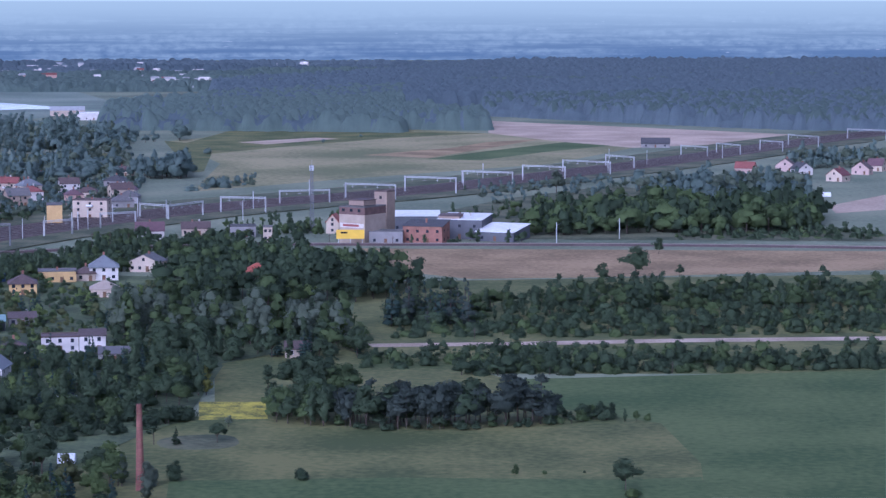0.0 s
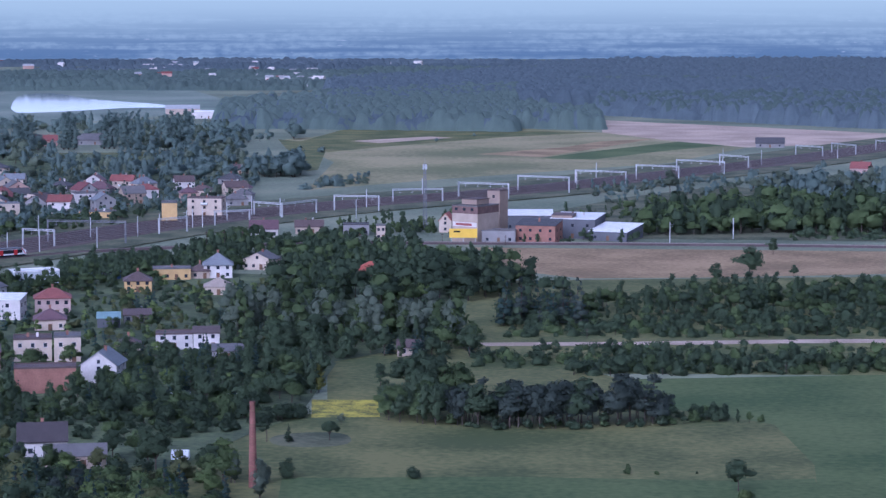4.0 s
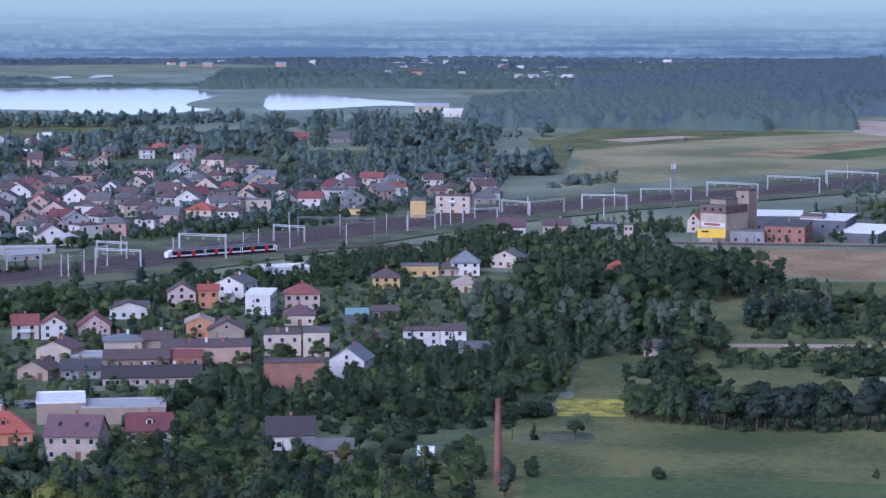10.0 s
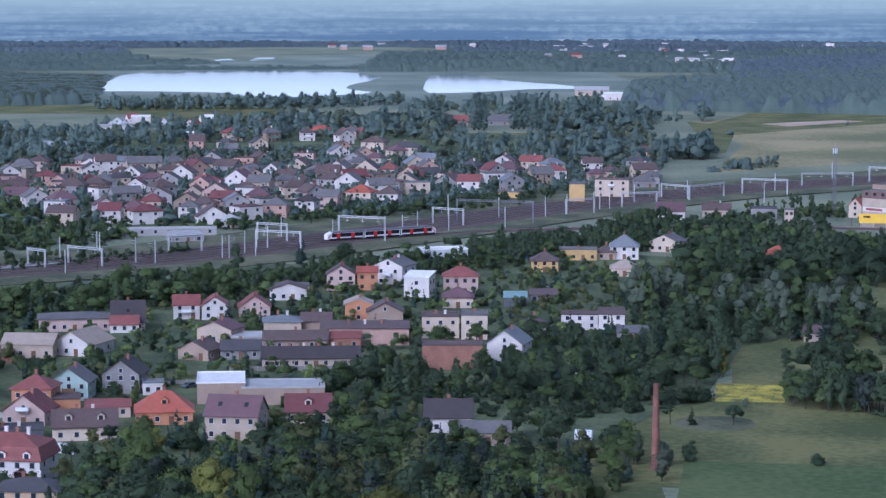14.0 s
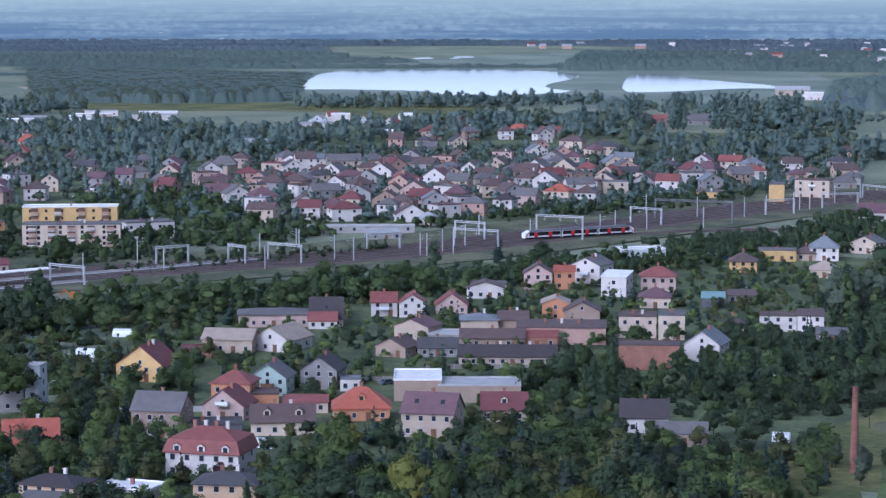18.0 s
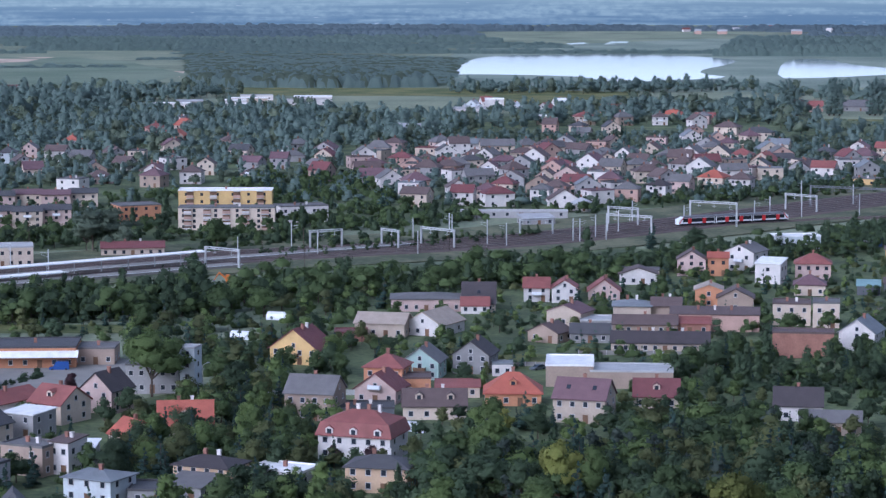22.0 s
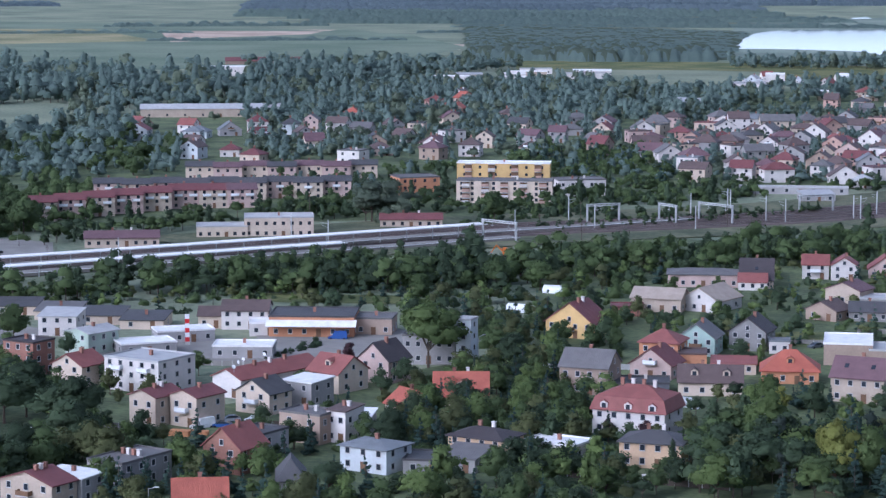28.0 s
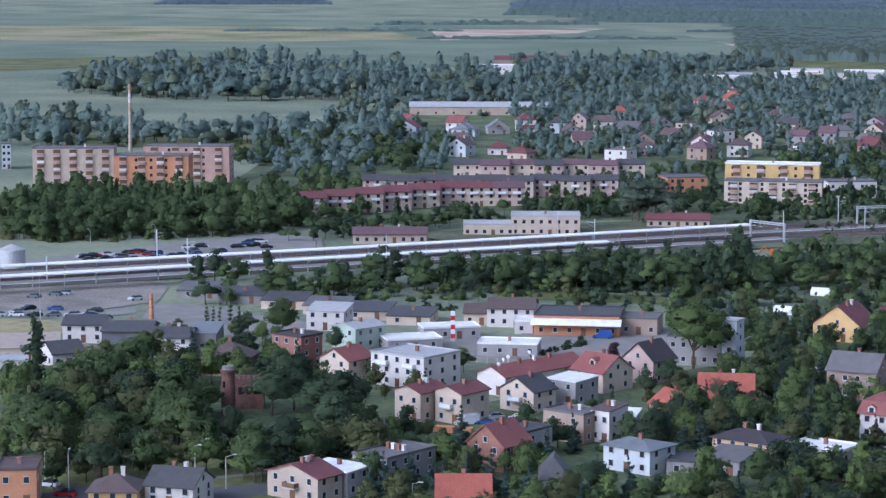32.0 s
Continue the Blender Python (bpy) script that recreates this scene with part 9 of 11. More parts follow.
tree(-278.7, 362.8, 11.3, "round", "mid", 17, 1.3)
tree(-274.2, 367.5, 11.2, "round", "dark", 18, 1.35)
tree(-276.2, 378.3, 8.8, "round", "mid", 19, 1.2)
tree(-275.7, 356.6, 6.6, "round", "light", 20)
tree(-295.3, 375.4, 3.8, "shrub", "dark", 21, 1.1)
tree(-339.8, 366.4, 10.5, "wide", "mid", 22, 1.1)
tree(-358.7, 414.5, 8.9, "round", "mid", 23, 1.2)
tree(-212.6, 376.6, 9.2, "wide", "dark", 24)
tree(-197.3, 386.5, 7.1, "spruce", "spruce", 25, 1.1)
tree(-183.3, 406.4, 6.3, "round", "mid", 26, 1.3)
tree(-446.6, 564.6, 11.0, "round", "dark", 27)
tree(-450.8, 561.9, 8.3, "round", "mid", 28)
tree(-346.3, 707.7, 9.1, "tall", "mid", 29, 1.4)
tree(-303.6, 476.2, 6.6, "round", "mid", 30, 1.1)
tree(-282.0, 508.7, 4.9, "round", "plum", 31, 1.1)
woods("tree belt under the platforms", [("round", "dark"), ("round", "mid"), ("tall", "dark"), ("wide", "mid")], 9.5, 6.8, 80, (-422.9, 527.3), (-417.9, 538), (-407.5, 573.7), (-378, 614.7), (-349.5, 631.9), (-341.4, 617.3), (-379.9, 581.3), (-406.4, 537.9), (-417.8, 520.8), dense=1)
woods("trees between platforms and workshops", [("round", "dark"), ("round", "mid"), ("tall", "dark"), ("wide", "mid")], 9.5, 6.6, 81, (-446.1, 550.8), (-429.8, 569.8), (-400.7, 591.5), (-378.1, 617.8), (-345.7, 656.6), (-326.5, 675.3), (-305.3, 635.4), (-324.4, 616.2), (-364.5, 595.6), (-410.5, 576.7), (-443.3, 549.9), dense=1)
woods("bushes before the workshops", [("round", "olive"), ("round", "mid"), ("shrub", "dark"), ("spruce", "spruce"), ("round", "dark"), ("shrub", "mid"), ("round", "light")], 5, 6, 82, (-353.3, 571.5), (-298.5, 607.1), (-266.6, 603.4), (-237.3, 537.7), (-264.9, 539.2), (-304.6, 578.7), dense=1, keep=0.6)
woods("suburb garden trees", [("round", "soft"), ("wide", "grey"), ("round", "grey"), ("tall", "soft"), ("round", "soft")], 6, 13, 83, (-419.1, 987.5), (-325.3, 1068), (-227.1, 1170.6), (-247.4, 1274), (-452.1, 1271.5), (-485.1, 1143.1), dense=1, keep=0.8)
woods("trees along the far side of the tracks", [("round", "dark"), ("round", "mid"), ("tall", "dark"), ("wide", "mid")], 5, 6, 84, (-362.5, 853.9), (-321.7, 905.1), (-298.7, 942.2), (-304.3, 959.7), (-350.1, 917.5), (-372.9, 878.5), dense=1, keep=0.8)
# Distance haze is put into the leaf tones of these belts.
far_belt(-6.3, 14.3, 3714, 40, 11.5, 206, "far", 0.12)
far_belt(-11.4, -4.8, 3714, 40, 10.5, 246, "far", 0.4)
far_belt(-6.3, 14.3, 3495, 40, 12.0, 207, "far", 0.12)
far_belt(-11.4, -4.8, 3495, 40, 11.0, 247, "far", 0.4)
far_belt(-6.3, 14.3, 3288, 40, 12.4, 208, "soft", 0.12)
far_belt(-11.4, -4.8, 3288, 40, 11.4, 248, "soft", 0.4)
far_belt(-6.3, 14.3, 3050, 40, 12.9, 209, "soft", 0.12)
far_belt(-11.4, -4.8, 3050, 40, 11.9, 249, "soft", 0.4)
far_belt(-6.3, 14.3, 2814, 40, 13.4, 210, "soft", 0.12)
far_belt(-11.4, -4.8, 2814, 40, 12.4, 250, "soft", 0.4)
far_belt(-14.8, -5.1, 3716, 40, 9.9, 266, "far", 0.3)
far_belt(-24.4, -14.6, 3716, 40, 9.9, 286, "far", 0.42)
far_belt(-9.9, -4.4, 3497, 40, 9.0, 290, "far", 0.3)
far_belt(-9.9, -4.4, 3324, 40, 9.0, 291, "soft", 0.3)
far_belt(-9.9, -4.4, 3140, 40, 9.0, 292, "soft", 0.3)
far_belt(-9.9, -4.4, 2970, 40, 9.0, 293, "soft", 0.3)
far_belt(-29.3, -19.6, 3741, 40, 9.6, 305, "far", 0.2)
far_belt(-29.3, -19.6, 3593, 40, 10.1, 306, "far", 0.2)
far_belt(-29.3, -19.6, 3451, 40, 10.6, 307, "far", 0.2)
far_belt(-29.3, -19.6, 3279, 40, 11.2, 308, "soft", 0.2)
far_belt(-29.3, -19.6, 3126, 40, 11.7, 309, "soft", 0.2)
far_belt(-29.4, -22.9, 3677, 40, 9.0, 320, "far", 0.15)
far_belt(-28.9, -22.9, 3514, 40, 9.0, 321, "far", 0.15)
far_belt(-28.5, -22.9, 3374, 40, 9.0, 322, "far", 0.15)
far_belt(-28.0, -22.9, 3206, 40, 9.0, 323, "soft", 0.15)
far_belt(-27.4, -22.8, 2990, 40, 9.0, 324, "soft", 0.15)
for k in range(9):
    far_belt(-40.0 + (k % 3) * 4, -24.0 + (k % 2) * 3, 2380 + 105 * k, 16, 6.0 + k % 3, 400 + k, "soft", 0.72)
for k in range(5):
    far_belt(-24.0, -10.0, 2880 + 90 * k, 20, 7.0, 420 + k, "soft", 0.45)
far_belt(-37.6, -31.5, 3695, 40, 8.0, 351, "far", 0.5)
tree(-361.1, 1637.4, 23.1, "poplar", "soft", 0, 1.5, where="in a row behind the suburb")
tree(-356.8, 1639.5, 24.7, "poplar", "soft", 1, 1.25, where="in a row behind the suburb")
tree(-352.5, 1641.5, 19.3, "poplar", "soft", 2, 1.25, where="in a row behind the suburb")
tree(-332.5, 1651.1, 24.0, "poplar", "soft", 3, 1.5, where="in a row behind the suburb")
tree(-329.6, 1652.5, 25.5, "poplar", "soft", 4, 1.25, where="in a row behind the suburb")
tree(-326.1, 1654.2, 24.0, "poplar", "soft", 5, 1.25, where="in a row behind the suburb")
tree(-307.3, 1663.2, 22.5, "poplar", "soft", 6, 1.5, where="in a row behind the suburb")
tree(-304.1, 1664.8, 25.6, "poplar", "soft", 7, 1.25, where="in a row behind the suburb")
tree(-300.8, 1666.3, 24.1, "poplar", "soft", 8, 1.25, where="in a row behind the suburb")
tree(-295.1, 1669.1, 23.4, "poplar", "soft", 9, 1.5, where="in a row behind the suburb")
tree(-290.7, 1671.2, 24.2, "poplar", "soft", 10, 1.25, where="in a row behind the suburb")
tree(-285.6, 1673.6, 25.7, "poplar", "soft", 11, 1.25, where="in a row behind the suburb")
tree(-267.5, 1682.3, 22.7, "poplar", "soft", 12, 1.5, where="in a row behind the suburb")
tree(-263.1, 1684.4, 24.3, "poplar", "soft", 13, 1.25, where="in a row behind the suburb")
tree(-259.4, 1686.2, 23.5, "poplar", "soft", 14, 1.25, where="in a row behind the suburb")
tree(-254.3, 1688.6, 25.1, "poplar", "soft", 15, 1.5, where="in a row behind the suburb")
woods("bushes round the yellow house", [("round", "olive"), ("round", "mid"), ("shrub", "dark"), ("spruce", "spruce"), ("round", "dark"), ("shrub", "mid"), ("round", "light")], 5, 5, 97, (-287.5, 591.5), (-267.6, 599.1), (-247.8, 606.8), (-212.1, 579.9), (-230.1, 563.4), (-232, 519.2), (-248, 513), dense=2, keep=0.75)
woods("bushes along the platforms", [("round", "dark"), ("round", "mid"), ("tall", "dark"), ("wide", "mid")], 5, 6, 98, (-436.3, 761.4), (-412.6, 793.6), (-357.1, 841.3), (-368.8, 868.9), (-404.6, 833.4), (-449.8, 785.2), dense=1, keep=0.6)
woods("trees round the cream flats", [("round", "dark"), ("round", "mid"), ("tall", "dark"), ("wide", "mid")], 7, 7, 99, (-447.9, 838.4), (-423.8, 843.3), (-378.4, 847.8), (-364.8, 870.5), (-374.6, 893.9), (-386.7, 866.4), (-419.7, 844.8), (-455.9, 857.9), dense=1, keep=0.7)
woods("pasture bushes by the railway", [("round", "dark"), ("round", "mid"), ("tall", "dark"), ("wide", "mid")], 5, 9, 101, (-102.5, 1102.6), (-48.5, 1146.4), (26.2, 1187.2), (62.4, 1256), (59.6, 1200.4), (29.4, 1102.6), (-55.2, 1069.9), (-92.8, 1049.1), dense=1, keep=0.6)
woods("garden trees among the workshops", [("round", "olive"), ("round", "mid"), ("shrub", "dark"), ("spruce", "spruce"), ("round", "dark"), ("shrub", "mid"), ("round", "light")], 6, 6, 110, (-392.1, 477.1), (-376, 498.3), (-321.1, 473.9), (-281.1, 440.9), (-269.4, 464.3), (-250.8, 510.5), (-240.6, 575.5), (-172.3, 413.6), (-201.8, 411.5), (-233.7, 402.9), (-258.1, 380.9), (-285, 388.6), (-317.9, 417), dense=2, keep=0.42)
woods("bushes behind the garages", [("round", "olive"), ("round", "mid"), ("shrub", "dark"), ("spruce", "spruce"), ("round", "dark"), ("shrub", "mid"), ("round", "light")], 4.5, 5.5, 111, (-451.7, 550), (-411.9, 578.7), (-366.9, 599.5), (-325.5, 618.3), (-300.6, 618.5), (-289, 594.7), (-311.7, 592.2), (-353.5, 577.7), (-366.1, 556.9), (-389.9, 547.7), (-448.7, 546.4), dense=1, keep=0.7)
woods("trees between terraces and station", [("round", "dark"), ("round", "mid"), ("tall", "dark"), ("wide", "mid")], 6.5, 6.5, 112, (-486.8, 651.7), (-472.4, 670.3), (-458.1, 718.3), (-453.9, 741.6), (-426.3, 774.3), (-402.2, 807.5), (-415.2, 833.5), (-440.7, 800.5), (-467.9, 726.2), (-498, 686.4), dense=1, keep=0.75)
woods("trees between the terraces", [("round", "soft"), ("wide", "mid"), ("round", "mid"), ("tall", "soft"), ("round", "soft")], 6, 7, 113, (-540.3, 759.3), (-460.2, 835.8), (-452.5, 858.6), (-468.2, 888.4), (-483.7, 878.4), (-544.8, 780.9), dense=1, keep=0.6)
woods("trees between the far terraces", [("round", "soft"), ("wide", "mid"), ("round", "mid"), ("tall", "soft"), ("round", "soft")], 6, 7.5, 114, (-572.5, 820.7), (-481.6, 913.8), (-478.3, 970.8), (-490.5, 995.4), (-517.4, 890.5), (-551.9, 856.6), dense=1, keep=0.7)
woods("trees among the quiet houses", [("round", "soft"), ("wide", "grey"), ("round", "grey"), ("tall", "soft"), ("round", "soft")], 7, 8, 115, (-432.9, 1026.5), (-511.6, 1213.5), (-538.9, 1085.3), (-564.4, 975.8), (-588.3, 966.6), (-637.2, 1047.4), (-597.4, 1119.1), (-550.8, 1265.6), dense=1, keep=0.7)
woods("trees among the near houses", [("round", "olive"), ("round", "mid"), ("shrub", "dark"), ("spruce", "spruce"), ("round", "dark"), ("shrub", "mid"), ("round", "light")], 5, 8, 116, (-240.3, 751.9), (-235.9, 813.5), (-189.6, 853.8), (-149.8, 859), (-117.9, 863.1), (-83.2, 801.9), (-72.3, 697.1), (-91.8, 672.2), (-124.6, 714.2), (-157.8, 709.8), (-179, 660.7), (-203.7, 636.5), dense=2, keep=0.4)
woods("trees before the suburb", [("round", "dark"), ("round", "mid"), ("tall", "dark"), ("wide", "mid")], 5.5, 6.5, 117, (-374.2, 904.1), (-334.6, 918.7), (-292.9, 943.1), (-263.5, 991.6), (-232.7, 1060.6), (-201.7, 1127.6), (-205.5, 1148.8), (-238.7, 1087.9), (-279.3, 1013.4), (-299.8, 965.1), (-346.7, 938.7), (-387.2, 935.6), dense=1, keep=0.7)
tree(-96.7, 528.5, 7.8, "round", "dark", 0, 1.1)
tree(-85.3, 516.7, 9.8, "wide", "dark", 1, 0.9)
tree(-93.1, 535.9, 5.8, "round", "mid", 2, 1.1)
tree(-77.0, 476.3, 9.3, "spruce", "spruce", 3, 1.2)
tree(-73.5, 479.5, 6.8, "spruce", "spruce", 4, 1.2)
tree(-72.2, 510.7, 7.9, "round", "dark", 5, 1.2)
tree(-67.4, 503.8, 6.9, "round", "mid", 6, 1.1)
tree(-56.4, 510.2, 4.6, "round", "dark", 7, 1.1)
tree(-95.8, 485.1, 8.1, "spruce", "spruce", 8, 1.1)
tree(-101.6, 493.3, 7.1, "round", "dark", 9, 1.2)
tree(-119.2, 497.0, 9.6, "round", "dark", 10, 1.2)
tree(-124.2, 502.6, 7.3, "spruce", "spruce", 11, 1.2)
tree(-90.1, 488.8, 7.0, "round", "mid", 12, 1.2)
tree(-132.2, 557.2, 6.0, "round", "mid", 13, 1.2)
tree(-125.9, 550.5, 6.6, "wide", "dark", 14, 1.1)
tree(-136.0, 545.4, 6.5, "round", "dark", 15, 1.2)
tree(-145.0, 605.7, 8.7, "round", "dark", 16, 1.1)
tree(-97.4, 573.6, 6.1, "round", "mid", 17, 1.2)
tree(-106.9, 580.4, 4.9, "round", "dark", 18, 1.2)
tree(-235.4, 854.9, 8.2, "spruce", "spruce", 19, 1.2)
tree(-216.3, 841.5, 9.6, "round", "dark", 20, 1.2)
tree(-139.9, 650.0, 8.9, "wide", "mid", 22)
tree(-109.6, 619.5, 5.8, "round", "light", 23, 1.1)
tree(-106.0, 620.0, 6.4, "tall", "light", 24, 1.3)
woods("bushes round the brown roof", [("shrub", "dark"), ("shrub", "mid"), ("shrub", "dark"), ("round", "dark")], 4, 4.4, 120, (-137.1, 572.4), (-126.8, 569.7), (-122.7, 550.9), (-83.8, 556), (-60, 578.5), (-61.6, 594.7), (-87.9, 582.9), (-114.7, 592), (-140.6, 592.9), dense=2, keep=0.75)
woods("dark bushes by the brick chimney", [("tall", "dark"), ("round", "mid"), ("shrub", "dark"), ("spruce", "spruce"), ("round", "dark"), ("shrub", "mid"), ("round", "dark")], 6, 5, 121, (-130.2, 682.7), (-87.5, 682.7), (-81.2, 632.2), (-93.9, 609.7), (-110, 605.3), (-115.7, 605.3), dense=2, keep=0.8)
woods("bushes left of the brick chimney", [("round", "olive"), ("round", "mid"), ("shrub", "dark"), ("spruce", "spruce"), ("round", "dark"), ("shrub", "mid"), ("round", "light")], 6.5, 5, 122, (-96.8, 492.9), (-78, 504.7), (-69.8, 513.9), (-64.3, 498.7), (-67.7, 465.8), (-88.7, 450.9), dense=2, keep=0.8)
woods("tall trees by the flats", [("round", "mid"), ("wide", "mid"), ("round", "mid"), ("tall", "mid"), ("round", "mid")], 9, 8, 123, (-637.3, 677.5), (-661.7, 722.8), (-583.4, 755.8), (-574.7, 792.3), (-553.3, 793.1), (-535.9, 738.7), (-543.9, 704.5), (-605.3, 643.3), dense=1, keep=0.8)
woods("meadow trees behind the flats", [("round", "soft"), ("wide", "soft"), ("tall", "dark"), ("round", "mid")], 9, 9, 124, (-660.8, 852.2), (-648.1, 876.6), (-615.2, 881.9), (-679.2, 973.6), (-720.3, 946.9), (-695.3, 896.7), dense=1, keep=0.8)
woods("bushes before the plum roof", [("round", "olive"), ("round", "mid"), ("shrub", "dark"), ("spruce", "spruce"), ("round", "dark"), ("shrub", "mid"), ("round", "light")], 4.2, 4.2, 130, (-184, 488.9), (-180, 506.8), (-161.5, 490.8), (-142.1, 488.3), (-113.3, 509.4), (-117, 525.3), (-138, 523), (-151, 523.2), (-162.8, 506.2), (-183.3, 516), (-188.6, 501.3), dense=2, keep=0.85)
woods("hedges by the white hall", [("round", "olive"), ("round", "mid"), ("shrub", "dark"), ("spruce", "spruce"), ("round", "dark"), ("shrub", "mid"), ("round", "light")], 4.5, 4.5, 131, (-156.6, 528.6), (-155.7, 548.6), (-143.4, 553.4), (-123.6, 549), (-114.3, 519.3), (-136.9, 528.6), (-148.7, 524.1), dense=2, keep=0.85)
woods("bushes by the red villa", [("round", "olive"), ("round", "mid"), ("shrub", "dark"), ("spruce", "spruce"), ("round", "dark"), ("shrub", "mid"), ("round", "light")], 5, 4.5, 132, (-217.1, 479.6), (-205.4, 477.2), (-198.1, 460.3), (-174.5, 450.9), (-178.5, 467.8), (-187.3, 484.2), (-187.4, 491.1), (-176.3, 468.7), (-166.4, 442.4), (-189.1, 433.7), (-202, 446.3), dense=2, keep=0.8)
woods("bushes along the sandy track", [("shrub", "dark"), ("shrub", "mid"), ("shrub", "dark"), ("round", "dark")], 4, 5, 133, (-21.9, 705.2), (130.5, 719.4), (129.2, 712.3), (-20, 696.1), dense=1, keep=0.45)
woods("bushes under the pines", [("shrub", "dark"), ("shrub", "mid"), ("shrub", "dark"), ("round", "dark")], 3.5, 3.4, 134, (-25.8, 579), (-0.5, 575.9), (27.3, 584.6), (26.9, 577.4), (-0.5, 569.7), (-25.1, 571.2), dense=2, keep=0.8)
woods("dark trees below the branch line", [("round", "dark"), ("tall", "dark"), ("wide", "dark"), ("round", "mid")], 7.5, 6, 140, (-107.5, 914.6), (-93.5, 944), (-64.8, 966.8), (-23.2, 966.3), (-19.1, 884.7), (-57.2, 856.1), (-98.4, 854.9), dense=1)
woods("pale thin trees by the sandy track", [("tall", "grey"), ("tall", "mid"), ("tall", "grey")], 11, 5, 141, (-103.1, 757.7), (-66.1, 738.2), (-27, 730.7), (-27.2, 714.9), (-64.1, 716.1), (-99.5, 731.6), dense=1)
woods("dark hedge behind the platform end", [("shrub", "dark"), ("shrub", "mid"), ("shrub", "dark"), ("round", "dark")], 5, 5, 142, (-382.9, 773.2), (-369, 794.6), (-347.9, 829.6), (-358.2, 854.1), (-381.4, 821), (-390.6, 793.3), dense=1)
woods("thuja trees by the garages", [("poplar", "dark")], 4, 2.4, 143, (-401.3, 501.9), (-394.6, 506.2), (-397, 509.3), (-403.7, 504.9), dense=2)
tree(-416.0, 768.2, 16.9, "round", "grey", 0, 1.35)
tree(-410.8, 773.7, 15.4, "round", "grey", 1, 1.35)
tree(-408.0, 761.0, 12.4, "shrub", "grey", 2, 0.8)
tree(-403.5, 768.0, 10.0, "round", "grey", 3, 1.2)
tree(-388.1, 812.2, 10.4, "round", "mid", 4, 1.1)
tree(-424.2, 839.5, 7.4, "round", "dark", 5, 1.1)
tree(-442.9, 852.1, 6.6, "round", "dark", 6, 1.1)
tree(-334.8, 682.4, 12.3, "round", "dark", 7)
tree(-334.8, 674.6, 9.1, "tall", "dark", 8, 1.2)
tree(-301.5, 631.1, 13.0, "round", "mid", 9, 1.1)
tree(-290.7, 638.1, 9.7, "round", "mid", 10, 1.2)
tree(-309.6, 599.9, 8.8, "round", "mid", 11, 1.1)
tree(-165.7, 499.5, 8.8, "spruce", "spruce", 0, 1.1)
tree(-160.2, 491.3, 8.4, "round", "dark", 1, 1.1)
tree(-168.2, 491.6, 6.8, "round", "lime", 2)
tree(-174.9, 492.4, 6.1, "round", "light", 3)
tree(-166.9, 478.7, 7.1, "spruce", "pine", 4, 1.1)
tree(-200.1, 555.1, 5.5, "round", "dark", 5, 1.2)
tree(-195.0, 557.1, 4.9, "tall", "olive", 6, 1.3)
tree(-146.7, 499.9, 7.3, "round", "dark", 7, 1.1)
tree(-138.8, 489.6, 7.8, "wide", "dark", 8)
tree(-233.3, 466.4, 8.5, "round", "dark", 9, 1.1)
tree(-228.8, 464.8, 7.3, "spruce", "spruce", 10, 1.1)
woods("dark trees below the tracks", [("round", "dark"), ("tall", "dark"), ("wide", "dark"), ("round", "mid")], 7, 6, 150, (-194.1, 892.4), (-169.3, 929.7), (-143.4, 961), (-148.4, 1011.1), (-125, 1032.4), (-93.1, 1024.7), (-87.7, 964.9), (-115.1, 950.1), (-130.9, 920.2), (-160.3, 879.8), dense=1, keep=0.85)
woods("bushes by the mill", [("round", "dark"), ("round", "mid"), ("tall", "dark"), ("wide", "mid")], 5.5, 6, 151, (-96.8, 1065.2), (-56.4, 1095.2), (-50.1, 1068.4), (-54, 1047.4), (-90.8, 1024.8), dense=1, keep=0.8)
woods("dark bushes behind the tracks", [("round", "dark"), ("tall", "dark"), ("wide", "dark"), ("round", "mid")], 5, 6, 152, (-266.3, 1053.5), (-239, 1077), (-217.4, 1136.6), (-203.2, 1162.5), (-186.7, 1144.8), (-199, 1093.7), (-225.6, 1038.1), (-256.2, 1013.4), dense=1, keep=0.7)
woods("bushes on the suburb side of the tracks", [("round", "dark"), ("tall", "dark"), ("wide", "dark"), ("round", "mid")], 3.6, 5.5, 160, (-413.6, 867.8), (-377.5, 913.1), (-335.2, 957.6), (-298.2, 996.6), (-310.1, 1036.4), (-348.3, 994.9), (-391.8, 947.7), (-428.7, 899.7), dense=1, keep=0.7)
woods("trees on the lawns by the flats", [("round", "dark"), ("round", "mid"), ("tall", "dark"), ("wide", "mid")], 6.5, 8, 161, (-470, 771.5), (-431, 806.6), (-396.2, 815.9), (-351.3, 860.4), (-329.1, 893.1), (-339.6, 921.6), (-373.3, 885.2), (-409.4, 977.2), (-485, 976.5), (-507.2, 939.4), (-543.6, 893), dense=1, keep=0.4)
woods("trees along the park lane", [("round", "mid"), ("wide", "dark"), ("round", "olive"), ("wide", "mid"), ("round", "dark")], 9, 8, 170, (-310, 335.5), (-310.4, 351.8), (-295.4, 364), (-295.5, 371.5), (-286.4, 361.4), (-285.5, 346.8), (-300.3, 329.4), dense=2)
woods("trees on the park slope", [("round", "mid"), ("wide", "dark"), ("round", "olive"), ("wide", "mid"), ("round", "dark")], 8.5, 7.5, 171, (-277.9, 357.4), (-278.1, 382.8), (-265.9, 377), (-264.1, 365.3), (-272.1, 353.3), dense=2)
